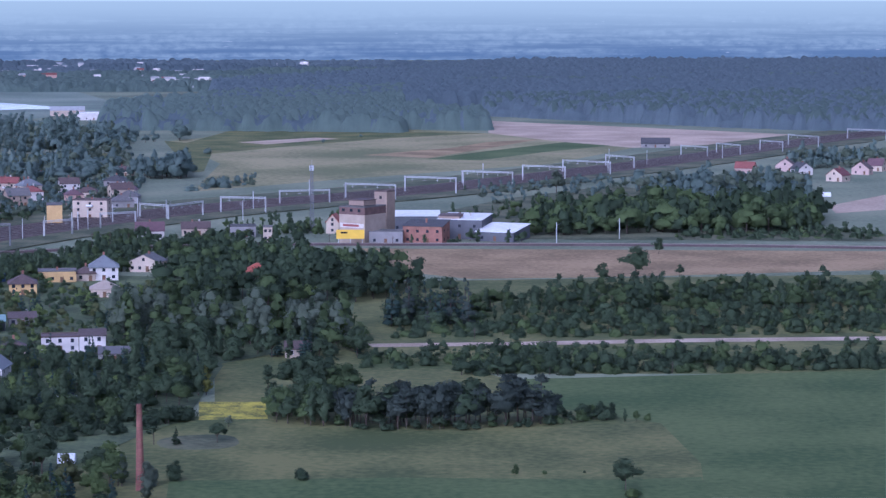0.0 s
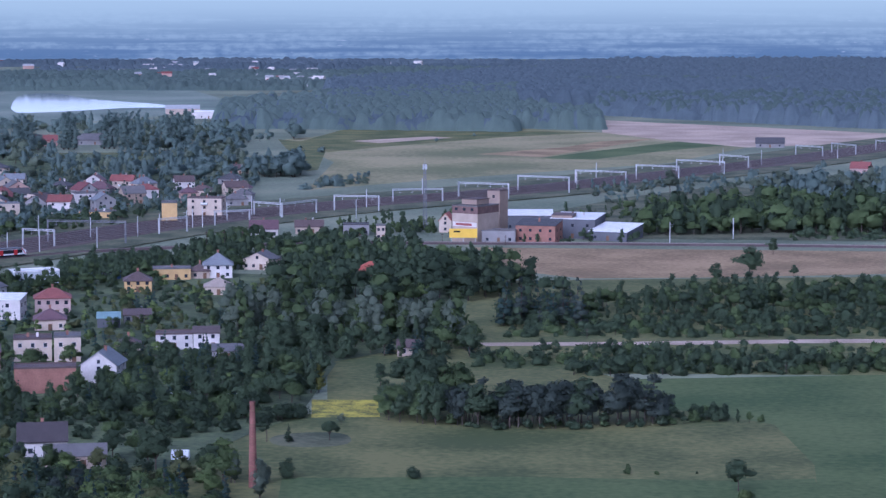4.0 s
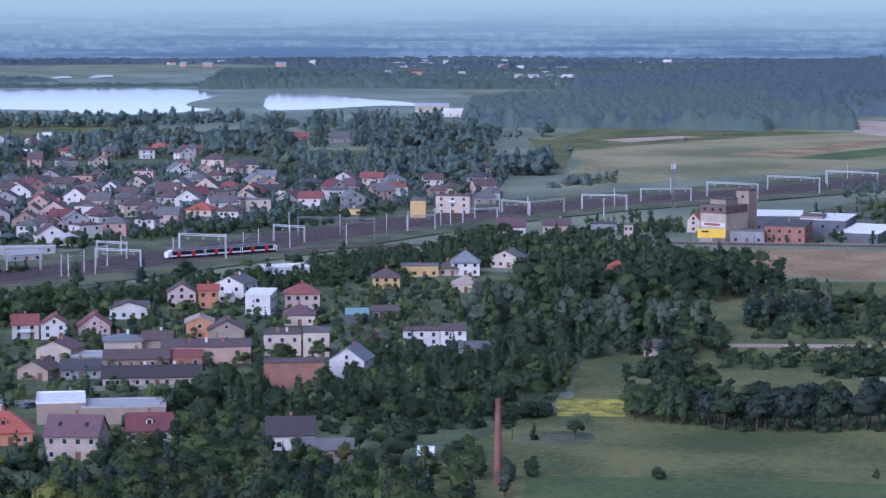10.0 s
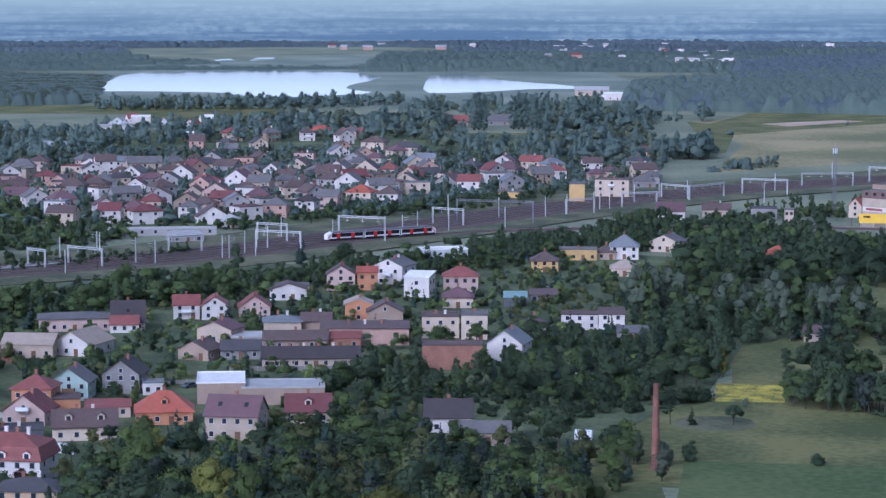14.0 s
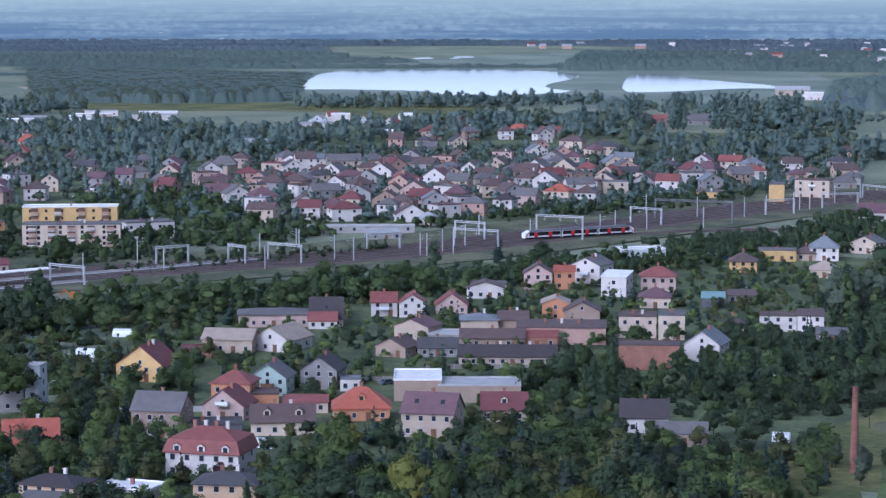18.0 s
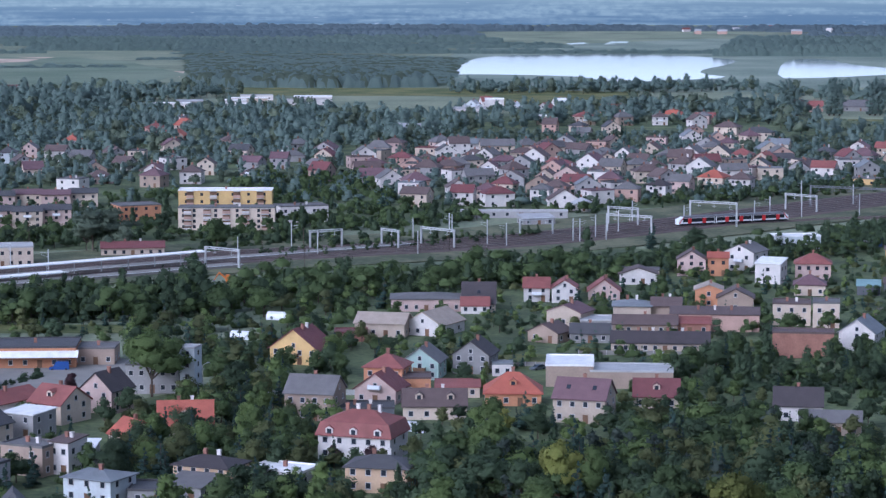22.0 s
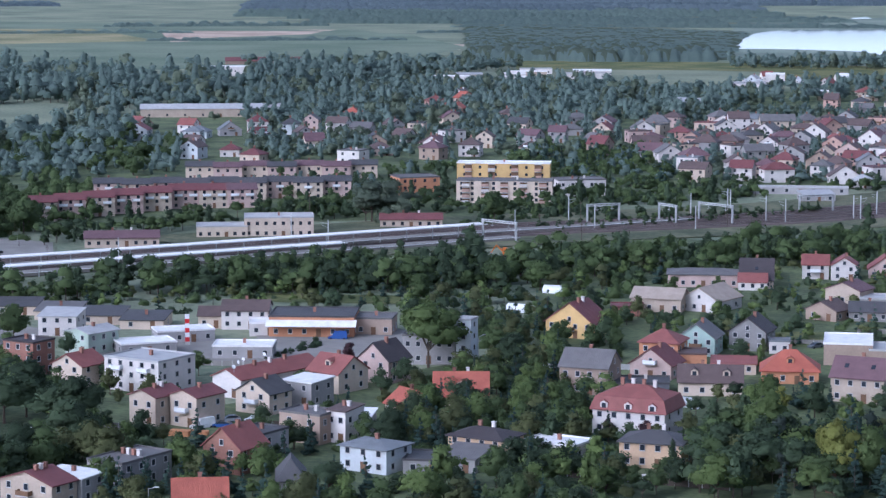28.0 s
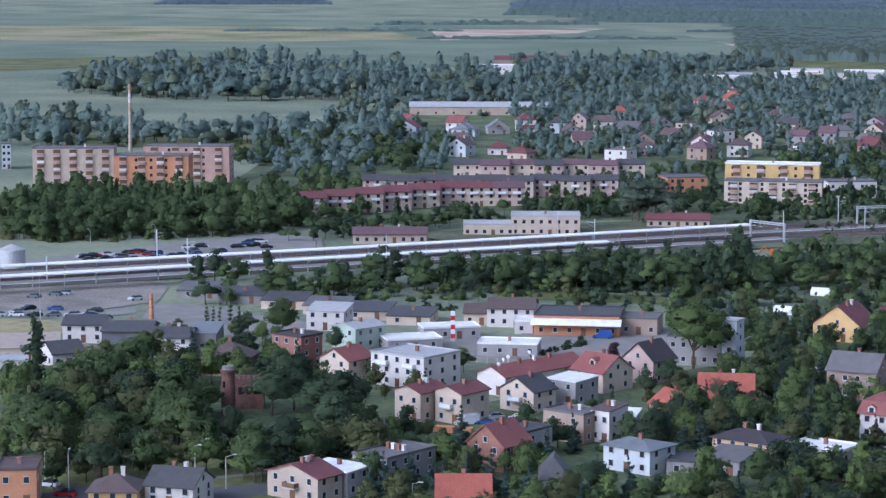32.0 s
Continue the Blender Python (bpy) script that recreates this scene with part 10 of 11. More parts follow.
woods("trees by the crossing lane", [("round", "mid"), ("wide", "dark"), ("round", "olive"), ("wide", "mid"), ("round", "dark")], 8, 7, 172, (-279.9, 385.4), (-282, 403.9), (-265, 395), (-257.6, 378.2), (-264.3, 371), dense=2, keep=0.8)
woods("clipped hedges in the yard", [("shrub", "dark")], 2.4, 1.6, 173, (-368.2, 548.1), (-359.6, 560.1), (-357.4, 556.6), (-366, 544.7), dense=1)
woods("clipped hedges in the yard", [("shrub", "dark")], 2.4, 1.6, 174, (-302.6, 503.9), (-301.3, 527.8), (-299.2, 524.1), (-299.8, 499.9), dense=1)
woods("garden trees by the cream house", [("round", "mid"), ("wide", "dark"), ("round", "olive"), ("wide", "mid"), ("round", "dark")], 6.5, 6, 175, (-175, 412.6), (-165, 423.8), (-156.4, 407.4), (-168.7, 395.3), dense=2)
woods("thickets between the hedges", [("shrub", "dark"), ("shrub", "mid"), ("shrub", "dark"), ("round", "dark")], 5, 5, 176, (-20.7, 666.8), (2.5, 672), (34.1, 682.7), (35.1, 702.9), (-19.8, 691.6), dense=1, keep=0.6)
woods("dark bushes on the weedy verge", [("round", "dark"), ("tall", "dark"), ("wide", "dark"), ("round", "mid")], 3.4, 5, 180, (-360.8, 784.6), (-330.4, 831.1), (-287.6, 881.9), (-282.8, 867.2), (-303.1, 827.4), (-332.6, 784.2), (-350.6, 767.1), dense=1, keep=0.75)
woods("dark bushes round the mill", [("round", "dark"), ("tall", "dark"), ("wide", "dark"), ("round", "mid")], 5, 5.5, 181, (-45.8, 1040.4), (30.3, 1037.2), (39, 1018.6), (-16.7, 1013.7), (-43.8, 1020.8), dense=1, keep=0.35)
woods("bushes on the pasture edge", [("round", "soft"), ("wide", "grey"), ("round", "grey"), ("tall", "soft"), ("round", "soft")], 5, 9, 182, (8.3, 1333.3), (103.1, 1392.5), (116.5, 1303.4), (88, 1263.6), (21.4, 1215.6), dense=1, keep=0.5)

tree(-277.3, 388.9, 13.5, "wide", "dark", 1, 1.0, where="among the houses and gardens")
tree(-278.6, 380.9, 9.5, "round", "mid", 2, 1.0, where="among the houses and gardens")
tree(-272.5, 355.8, 10.5, "round", "mid", 3, 1.0, where="among the houses and gardens")
tree(-283.9, 355.8, 10.0, "round", "light", 4, 1.0, where="among the houses and gardens")
tree(-275.4, 367.5, 8.5, "round", "mid", 0, 1.0, where="among the houses and gardens")
tree(-245.7, 367.9, 6.6, "spruce", "spruce", 1, 1.1, where="among the houses and gardens")
tree(-247.3, 364.8, 5.6, "spruce", "spruce", 2, 1.1, where="among the houses and gardens")
tree(-240.4, 381.8, 7.2, "spruce", "spruce", 3, 1.2, where="among the houses and gardens")
tree(-248.5, 358.8, 6.4, "spruce", "spruce", 4, 1.0, where="among the houses and gardens")
tree(-247.4, 383.4, 6.5, "round", "light", 1, 1.1, where="among the houses and gardens")
tree(-246.0, 419.5, 5.2, "round", "light", 2, 1.2, where="among the houses and gardens")
tree(-294.2, 376.2, 9.5, "round", "dark", 3, 1.0, where="among the houses and gardens")
tree(-305.5, 372.8, 10.0, "round", "light", 2, 1.1, where="among the houses and gardens")
tree(-354.4, 456.0, 7.5, "spruce", "spruce", 0, 1.1, where="among the houses and gardens")
tree(-350.5, 467.3, 8.5, "round", "mid", 1, 1.0, where="among the houses and gardens")
tree(-217.4, 439.9, 7.0, "round", "mid", 2, 1.1, where="among the houses and gardens")
tree(-215.5, 467.9, 7.5, "round", "light", 3, 1.0, where="among the houses and gardens")
tree(-208.8, 473.2, 6.0, "spruce", "spruce", 4, 1.1, where="among the houses and gardens")
tree(-256.0, 536.9, 6.5, "round", "mid", 0, 1.1, where="among the houses and gardens")
tree(-251.7, 642.1, 6.5, "round", "mid", 1, 1.1, where="among the houses and gardens")
tree(-271.3, 647.9, 6.0, "round", "mid", 2, 1.1, where="among the houses and gardens")
tree(-212.8, 690.5, 7.0, "spruce", "spruce", 1, 1.1, where="among the houses and gardens")
tree(-197.3, 664.0, 6.5, "round", "mid", 2, 1.1, where="among the houses and gardens")
tree(-193.2, 713.2, 6.5, "round", "mid", 3, 1.0, where="among the houses and gardens")
tree(-188.7, 747.8, 5.5, "round", "mid", 1, 1.1, where="among the houses and gardens")
tree(-150.2, 662.1, 6.5, "wide", "mid", 4, 1.0, where="among the houses and gardens")
tree(-133.2, 665.5, 7.0, "wide", "mid", 0, 1.0, where="among the houses and gardens")
tree(-217.5, 632.8, 7.5, "round", "dark", 2, 1.1, where="among the houses and gardens")
tree(-219.3, 597.6, 6.5, "round", "mid", 3, 1.1, where="among the houses and gardens")

# ---------- the old mill with its sheds ----------
mill = house(-33.7, 1028.3, -33, 12.9, 15.5, 15, "flat", 0.0, "beige", "grey", chimneys=0, kind='mill_tower', door=False, cols=0, side=0, fine=False, floors=4)
house(-24.9, 1049.1, -34, 6.5, 6, 19.6, "flat", 0.0, "tan", "brown", chimneys=0, kind='stair_tower', door=False, cols=1, side=0, fine=False, floors=5)
house(-47.4, 1069.6, -7, 5.5, 10, 5.2, "gable", 3.0, "cream", "orange", chimneys=0, ridge='y', cols=1, fine=False)
house(-23.6, 1023.4, -3, 14.1, 8, 5, "flat", 0.0, "grey", "grey", chimneys=0, kind="shed", cols=3, fine=False, floors=1)
house(-12.2, 1084.9, 1, 21.4, 14, 6.4, "mono", 1.4, "dark_grey", "white", chimneys=0, kind="shed", cols=4, fine=False, floors=1)
house(-7.0, 1028.1, -14, 17.0, 13, 7.0, "mono", 1.8, "brick", "dark_grey", chimneys=1, kind="workshop", fine=False, cols=4)
house(9.4, 1049.7, -14, 19.3, 20, 8.2, "mono", 1.2, "dark_grey", "white", chimneys=2, kind="workshop", fine=False)
house(3.4, 1046.0, -14, 9.0, 7, 9.6, "mono", 0.5, "tan", "brown", chimneys=0, kind="plant_room", fine=False, cols=2, door=False, floors=3)
house(25.4, 1038.3, -22, 16.9, 20, 3.9, "mono", 2.2, "dark_grey", "white", chimneys=0, kind="workshop", fine=False, floors=1)
part("band", Geo().box(-6.5, 6.5, -7.8, 7.8, 12.0, 15.02), surface("dark_mill_brick", (0.155, 0.098, 0.085), 0.9, 0.3, 0.4, 4.0, 0.3), mill, "brown brick band below the roof")
attic = part("attic", Geo().box(-5.6, 2.0, -2.0, 7.0, 15.4, 17.4), wall_mat("tan"), mill)
part("attic_roof", Geo().box(-5.9, 2.3, -2.3, 7.3, 17.4, 17.7), roof_mat("brown"), attic)
for k in range(3):
    part("window", Geo().box(-5 + k * 4, -3.6 + k * 4, -7.86, -7.7, 13.2, 14.4), GLASS, mill)
sign = part("faded_sign", Geo().box(-6.0, 6.0, -7.84, -7.7, 6.6, 8.4), wall_mat("white"), mill, "faded white painted band")
part("dark_bar", Geo().box(-4.6, 3.6, -7.9, -7.84, 7.0, 8.0), wall_mat("red"), sign, "reddish bar of unreadable lettering")
board = thing("billboard", -38.3, 1014.6, 1, "long yellow painted board on a wall", "billboard")
part("panel", Geo().box(-5.8, 5.8, -0.1, 0.1, 2.6, 6.4), YELLOW, board)
for bx in (-5, 0, 5):
    part("post", Geo().box(bx - 0.12, bx + 0.12, 0.1, 0.3, -0.2, 6.2), METAL, board)
part("dark_bar", Geo().box(-4.0, -1.2, -0.14, -0.1, 4.8, 5.5), BLACK, board, "dark bar of unreadable writing")


def lattice_mast(x, y, h):
    ob = thing("radio_mast", x, y, 20, "grey steel lattice radio mast with antennas on top", "radio mast")
    for sx, sy in ((-1, -1), (1, -1), (1, 1), (-1, 1)):
        part("leg", Geo().tube((sx * 0.75, sy * 0.75, -0.3), (sx * 0.4, sy * 0.4, h), 0.08, 0.07, 6), GREYSTEEL, ob)
    n = 14
    for k in range(n):
        z0, z1 = k * h / n, (k + 1) * h / n
        a, b = 0.75 - 0.35 * k / n, 0.75 - 0.35 * (k + 1) / n
        g = Geo()
        for c, d in (((-1, -1), (1, -1)), ((1, -1), (1, 1)), ((1, 1), (-1, 1)), ((-1, 1), (-1, -1))):
            g.tube((c[0] * a, c[1] * a, z0), (d[0] * b, d[1] * b, z1), 0.05, n=4)
            g.tube((c[0] * b, c[1] * b, z1), (d[0] * b, d[1] * b, z1), 0.05, n=4)
        part("brace", g, GREYSTEEL, ob)
    for k in range(4):
        a = k * math.pi / 2
        part("antenna", Geo().box(0.8 * math.cos(a) - 0.15, 0.8 * math.cos(a) + 0.15, 0.8 * math.sin(a) - 0.15, 0.8 * math.sin(a) + 0.15, h - 2.4, h - 0.2), WHITE, ob)
    part("rod", Geo().tube((0, 0, h), (0, 0, h + 2.2), 0.05, n=6), METAL, ob)
    return ob

lattice_mast(-57.1, 1069.9, 29.5)


def chimney_stack(x, y, h, r, bands, label):
    """A round stack: courses of brick in rings, an iron hoop now and then, a cap."""
    ob = thing("chimney_stack", x, y, 0, label, "chimney")
    n = len(bands)
    for k, m in enumerate(bands):
        a, b = r * (1 - 0.42 * k / n), r * (1 - 0.42 * (k + 1) / n)
        part("shaft", Geo().tube((0, 0, k * h / n - (0.3 if k == 0 else 0)), (0, 0, (k + 1) * h / n), a, b, 16), m, ob)
        part("hoop", Geo().tube((0, 0, (k + 0.5) * h / n - 0.07), (0, 0, (k + 0.5) * h / n + 0.07), (a + b) / 2 + 0.04, n=16), WOODF, ob)
    part("rim", Geo().tube((0, 0, h), (0, 0, h + 0.4), r * 0.66, n=16), bands[-1], ob)
    return ob

chimney_stack(-62.3, 499.6, 17.6, 0.95, [surface("red_chimney_brick", (0.205, 0.092, 0.072), 0.9, 0.35, 0.5, 4.0, 0.3)] * 6, "slender old red brick factory chimney standing free")
chimney_stack(-744.3, 879.2, 33.0, 0.9, [wall_mat("beige")] * 5 + [wall_mat("salmon"), wall_mat("white"), wall_mat("salmon")], "tall pale boiler house chimney with salmon bands")
chimney_stack(-416.2, 499.1, 6.6, 0.75, [wall_mat("orange")] * 3, "short orange brick chimney beside the dark workshop")
DARK_BRICK = surface("dark_old_brick", (0.150, 0.082, 0.066), 0.9, 0.45, 0.5, 3.0, 0.4)
tower = thing("brick_tower", -316.5, 404.3, 0, "old round brick tower with a ruined battlement", "tower")
part("shaft", Geo().tube((0, 0, -0.3), (0, 0, 9.6), 1.55, 1.4, 18), DARK_BRICK, tower)
part("cornice", Geo().tube((0, 0, 9.6), (0, 0, 10.2), 1.7, 1.75, 18), DARK_BRICK, tower)
part("cap", Geo().tube((0, 0, 10.2), (0, 0, 10.9), 1.3, 1.2, 18), PAVING, tower)
# Solid black block, painted in for the dark inside of a slit.
part("slit", Geo().box(-0.25, 0.25, -1.62, -1.2, 6.5, 7.8), BLACK, tower)
ruin = thing("brick_ruin", -318.9, 414.8, 35, "ruined red brick building with a crenellated top", "ruin")
part("wall", Geo().box(-3.1, 3.1, -2.6, 2.6, -0.3, 6.6), DARK_BRICK, ruin)
for k in range(6):
    part("merlon", Geo().box(-3.1 + k * 1.1, -2.5 + k * 1.1, -2.6, -2.1, 6.6, 7.5), DARK_BRICK, ruin)
for k in range(4):
    part("merlon", Geo().box(2.6, 3.1, -1.6 + k * 1.1, -1.0 + k * 1.1, 6.6, 7.5), DARK_BRICK, ruin)
# Solid black blocks stand for the shade inside window openings.
for k in range(3):
    part("window_opening", Geo().box(-2.3 + k * 1.7, -1.5 + k * 1.7, -2.66, -2.3, 3.4, 5.0), BLACK, ruin)

# ---------- train and platforms ----------


def rail_line(x0, y0, x1, y1):
    ob = thing("train", x0, y0, math.degrees(math.atan2(y1 - y0, x1 - x0)), "white, red and black electric railcar train on the track", "train", z=0.9)
    total = math.hypot(x1 - x0, y1 - y0)
    n = 3
    long = total / n
    for k in range(n):
        a, b = k * long + 0.25, (k + 1) * long - 0.25
        nose_a, nose_b = (2.2 if k == 0 else 0.0), (2.2 if k == n - 1 else 0.0)
        prof = [(a, 0.45), (b, 0.45), (b, 2.3), (b - nose_b, 3.35), (a + nose_a, 3.35), (a, 2.3)]
        car_body = part("coach", Geo().extrude([(-p, q) for p, q in prof], -1.42, 1.42, "y"), WHITE, ob)
        part("window_band", Geo().box(a + nose_a * 0.7 + 0.3, b - nose_b * 0.7 - 0.3, -1.46, 1.46, 1.3, 2.75), BLACK, car_body)
        part("skirt", Geo().box(a + 0.4, b - 0.4, -1.45, 1.45, 0.15, 0.75), BLACK, car_body)
        part("roof", Geo().box(a + nose_a, b - nose_b, -1.45, 1.45, 2.85, 3.5), GREYSTEEL, car_body)
        for f in (0.3, 0.7):
            part("door", Geo().box(a + (b - a) * f - 0.8, a + (b - a) * f + 0.8, -1.49, 1.49, 0.75, 2.75), RED, car_body)
        for f in (0.18, 0.82):
            part("bogie", Geo().box(a + (b - a) * f - 1.3, a + (b - a) * f + 1.3, -1.1, 1.1, 0.0, 0.6), BLACK, car_body)
        if k in (0, n - 1):
            e = a if k == 0 else b
            s = 1 if k == 0 else -1
            part("nose", Geo().extrude([(-(e + s * 0.0) + 0.0, 0.9), (-(e + s * 2.1), 3.3), (-(e + s * 2.5), 3.3), (-(e + s * 0.5), 0.9)][:: s], -1.44, 1.44, "y"), RED, car_body)
    for k in range(1, n):
        part("bellows", Geo().box(k * long - 0.25, k * long + 0.25, -1.2, 1.2, 0.5, 3.2), BLACK, ob)
    part("pantograph", Geo().tube((total * 0.5 - 1, 0, 3.7), (total * 0.5 + 0.4, 0, 4.5), 0.05, n=5).tube((total * 0.5 + 0.4, 0, 4.5), (total * 0.5 - 0.6, 0, 5.2), 0.05, n=5).box(total * 0.5 - 0.7, total * 0.5 - 0.5, -0.9, 0.9, 5.18, 5.26), METAL, ob)
    return ob

rail_line(-243.2, 916.7, -207.7, 951.7)


def platform(line, roof, label):
    ob = thing("platform", 0, 0, 0, label, "platform", kind="structure")
    part("slab", strip(line, [(-3.4, 0.3), (3.4, 0.3), (3.4, 1.3), (-3.4, 1.3)]), PAVING, ob)
    part("edge", strip(line, [(3.0, 1.3), (3.42, 1.3), (3.42, 1.36), (3.0, 1.36)]), WHITE, ob, "pale edge strip")
    can = thing("platform_canopy", 0, 0, 0, "long pale canopy roof on steel posts over the platform", "canopy")
    part("roof", strip(roof, [(-2.6, 5.1), (0, 4.75), (2.6, 5.1), (2.6, 5.25), (0, 4.95), (-2.6, 5.25)]), surface("canopy_sheet", (0.80, 0.77, 0.72), 0.6, 0.08), can)
    part("fascia", strip(roof, [(2.6, 4.95), (2.7, 4.95), (2.7, 5.3), (2.6, 5.3)]), WHITE, can)
    for p, q in zip(roof, roof[1:]):
        n = max(2, int(math.hypot(q[0] - p[0], q[1] - p[1]) / 9))
        for k in range(n):
            px, py = p[0] + (q[0] - p[0]) * k / n, p[1] + (q[1] - p[1]) * k / n
            part("post", Geo().box(px - 0.14, px + 0.14, py - 0.14, py + 0.14, 1.2, 4.85), METAL, can)


platform([(-544.2, 484.3), (-506.2, 537.5), (-445.8, 626.4), (-364.6, 753.6), (-341.8, 785), (-317.2, 822.6)], [(-534.5, 475.8), (-497.7, 528.6), (-439.2, 617.2), (-397.5, 684.5), (-360.3, 744.6)], "long paved platform of the station")
platform([(-527, 468.9), (-491.3, 521.5), (-439.8, 601.7), (-348.9, 744.9)], [(-517, 460.1), (-482.5, 512.3), (-432.1, 591.1), (-377.2, 678)], "long paved island platform of the station")

# ---------- yard and roof things ----------
def roof_dish(x, y, z, rot):
    """A satellite dish on a short roof mast."""
    ob = thing("satellite_dish", x, y, rot, "white satellite dish on a short mast above a red roof", "satellite dish", "satellite dishes", z=z)
    part("mast", Geo().tube((0, 0, -1.2), (0, 0, 0.4), 0.05, n=6), METAL, ob)
    bowl = Geo()
    for k in range(4):
        r0, r1 = 0.11 * k, 0.11 * (k + 1)
        bowl.tube((0, -0.3 + r0 * r0 * 0.6 - 0.02, 0.45), (0, -0.3 + r1 * r1 * 0.6, 0.45), max(r0, 0.02), r1, 14)
    part("bowl", bowl, WHITE, ob)
    part("arm", Geo().tube((0, -0.2, 0.1), (0, -0.85, 0.35), 0.03, n=5).box(-0.07, 0.07, -0.95, -0.8, 0.3, 0.44), GREYSTEEL, ob)
    return ob


def timber_stack(x, y, rot, rows):
    ob = thing("timber_stack", x, y, rot, "stack of fresh orange timber boards in the yard", "timber stack", "timber stacks")
    wood = surface("fresh_sawn_timber", (0.46, 0.22, 0.10), 0.8, 0.25, 0.6, 6.0, 0.2, per_object=0.3)
    for k in range(rows):
        for j in range(3):
            part("board", Geo().box(-2.2 + 0.2 * (k % 2), 2.1, -1.1 + j * 0.75, -0.42 + j * 0.75, 0.1 + k * 0.32, 0.36 + k * 0.32), wood, ob)
    return ob


def tarpaulin(x, y, rot, color, label):
    ob = thing("tarpaulin", x, y, rot, label, "tarpaulin")
    sheet = surface(color + "_tarpaulin", {"blue": (0.05, 0.26, 0.58), "white": (0.62, 0.62, 0.60)}[color], 0.5, 0.2, 0.8, 3.0, 0.4)
    g = Geo()
    n = 9
    rng = random.Random(int(x))
    tops = [[(i * 0.6 - 2.4, j * 0.45 - 1.8, max(0.05, 1.1 - 0.14 * (abs(i - 4) ** 1.5) - 0.12 * (abs(j - 4) ** 1.5) + rng.uniform(-0.12, 0.12))) for j in range(n)] for i in range(n)]
    g.v = [p for row in tops for p in row] + [(p[0], p[1], 0.0) for row in tops for p in row]
    for i in range(n - 1):
        for j in range(n - 1):
            a = i * n + j
            g.f += [(a, a + n, a + n + 1, a + 1), (a + n * n, a + 1 + n * n, a + n + 1 + n * n, a + n + n * n)]
    part("sheet", g, sheet, ob)
    return ob


def gate_post(x, y, h):
    ob = thing("gate_post", x, y, 10, "pale concrete gate post of a garden fence", "gate post", "garden gate posts")
    part("shaft", Geo().box(-0.24, 0.24, -0.24, 0.24, -0.2, h), CONCRETE, ob)
    part("cap", Geo().box(-0.32, 0.32, -0.32, 0.32, h, h + 0.14), wall_mat("white"), ob)
    return ob


def garden_fence(x0, y0, x1, y1, h=1.5, tone=None):
    """A panelled garden fence: posts and boards along one line."""
    d = math.hypot(x1 - x0, y1 - y0)
    ob = thing("garden_fence", x0, y0, math.degrees(math.atan2(y1 - y0, x1 - x0)), "weathered garden fence of posts and panels", "fence", "garden fences")
    n = max(2, int(d / 2.4))
    panel = unit(("fence", round(d / n, 2), h), lambda: Geo().box(0.08, d / n - 0.08, -0.03, 0.03, 0.1, h - 0.1).box(0.0, d / n, -0.05, 0.05, h - 0.18, h - 0.06).mesh("panel"))
    post = unit(("fence_post", h), lambda: Geo().box(-0.07, 0.07, -0.07, 0.07, -0.2, h).mesh("post"))
    for k in range(n):
        part("panel", panel, tone or TIMBER, ob, at=pose(k * d / n, 0, 0))
    for k in range(n + 1):
        part("post", post, CONCRETE, ob, at=pose(k * d / n, 0, 0))
    return ob


for x, y, z, r in ((-283.7, 461.7, 6.6, -20), (-284.7, 465.3, 6.6, 10), (-284.0, 473.4, 6.6, -5), (-281.5, 456.0, 6.6, 15)):
    roof_dish(x, y, z, r)
timber_stack(-269.3, 415.2, 12, 4)
timber_stack(-266.4, 417.4, 20, 3)
tarpaulin(-268.6, 433.8, 15, "blue", "bright blue tarpaulin over goods in the yard")
tarpaulin(-264.6, 436.4, 30, "white", "pale tarpaulin over goods in the yard")
for x, y in ((-174.1, 415.5), (-171.2, 415.7), (-168.3, 416.1), (-177.0, 415.0)):
    gate_post(x, y, 1.8)
garden_fence(-196.0, 414.0, -178.0, 415.0, 1.5)
garden_fence(-167.5, 416.2, -152.0, 417.5, 1.5)
garden_fence(-262.0, 428.5, -252.0, 433.5, 1.6)
garden_fence(-289.0, 415.0, -276.0, 414.0, 1.6, PAVING)
garden_fence(-313.0, 488.0, -296.0, 492.5, 1.4, PAVING)
garden_fence(-236.0, 520.0, -214.0, 529.0, 1.6, CONCRETE)
garden_fence(-208.0, 577.0, -188.0, 583.0, 1.4, PAVING)
garden_fence(-186.0, 604.0, -158.0, 611.5, 1.5, PAVING)

# ---------- vehicles, lamps, small things ----------
car(-506.3, 592.2, 230, "silver")
car(-504.6, 576.4, 228, "black")
car(-505.4, 592.1, 52, "grey")
car(-508.7, 602.0, 228, "red")
car(-501.3, 583.5, 228, "grey")
car(-490.7, 633.6, 52, "silver")
car(-500.1, 586.9, 228, "black")
car(-488.4, 638.6, 52, "black")
car(-501.3, 604.9, 52, "white")
car(-508.0, 604.6, 50, "black")
car(-492.8, 602.3, 230, "blue")
car(-512.2, 593.8, 230, "white")
car(-501.2, 626.3, 228, "black")
car(-487.8, 619.9, 52, "blue")
car(-515.1, 589.7, 228, "white")
car(-506.5, 586.4, 230, "black")
car(-509.1, 580.9, 228, "black")
car(-509.1, 604.9, 230, "grey")
car(-504.7, 596.1, 228, "silver")
car(-510.0, 600.6, 228, "black")
car(-502.2, 601.2, 228, "red")
car(-502.7, 621.9, 230, "white")
car(-503.9, 578.0, 52, "silver")
car(-490.6, 610.9, 52, "blue")
car(-482.1, 636.7, 228, "black")
car(-501.5, 627.0, 52, "grey")
car(-502.4, 603.5, 230, "white")
car(-500.9, 627.1, 230, "white")
car(-516.1, 585.6, 52, "white")
car(-501.5, 604.4, 50, "blue")
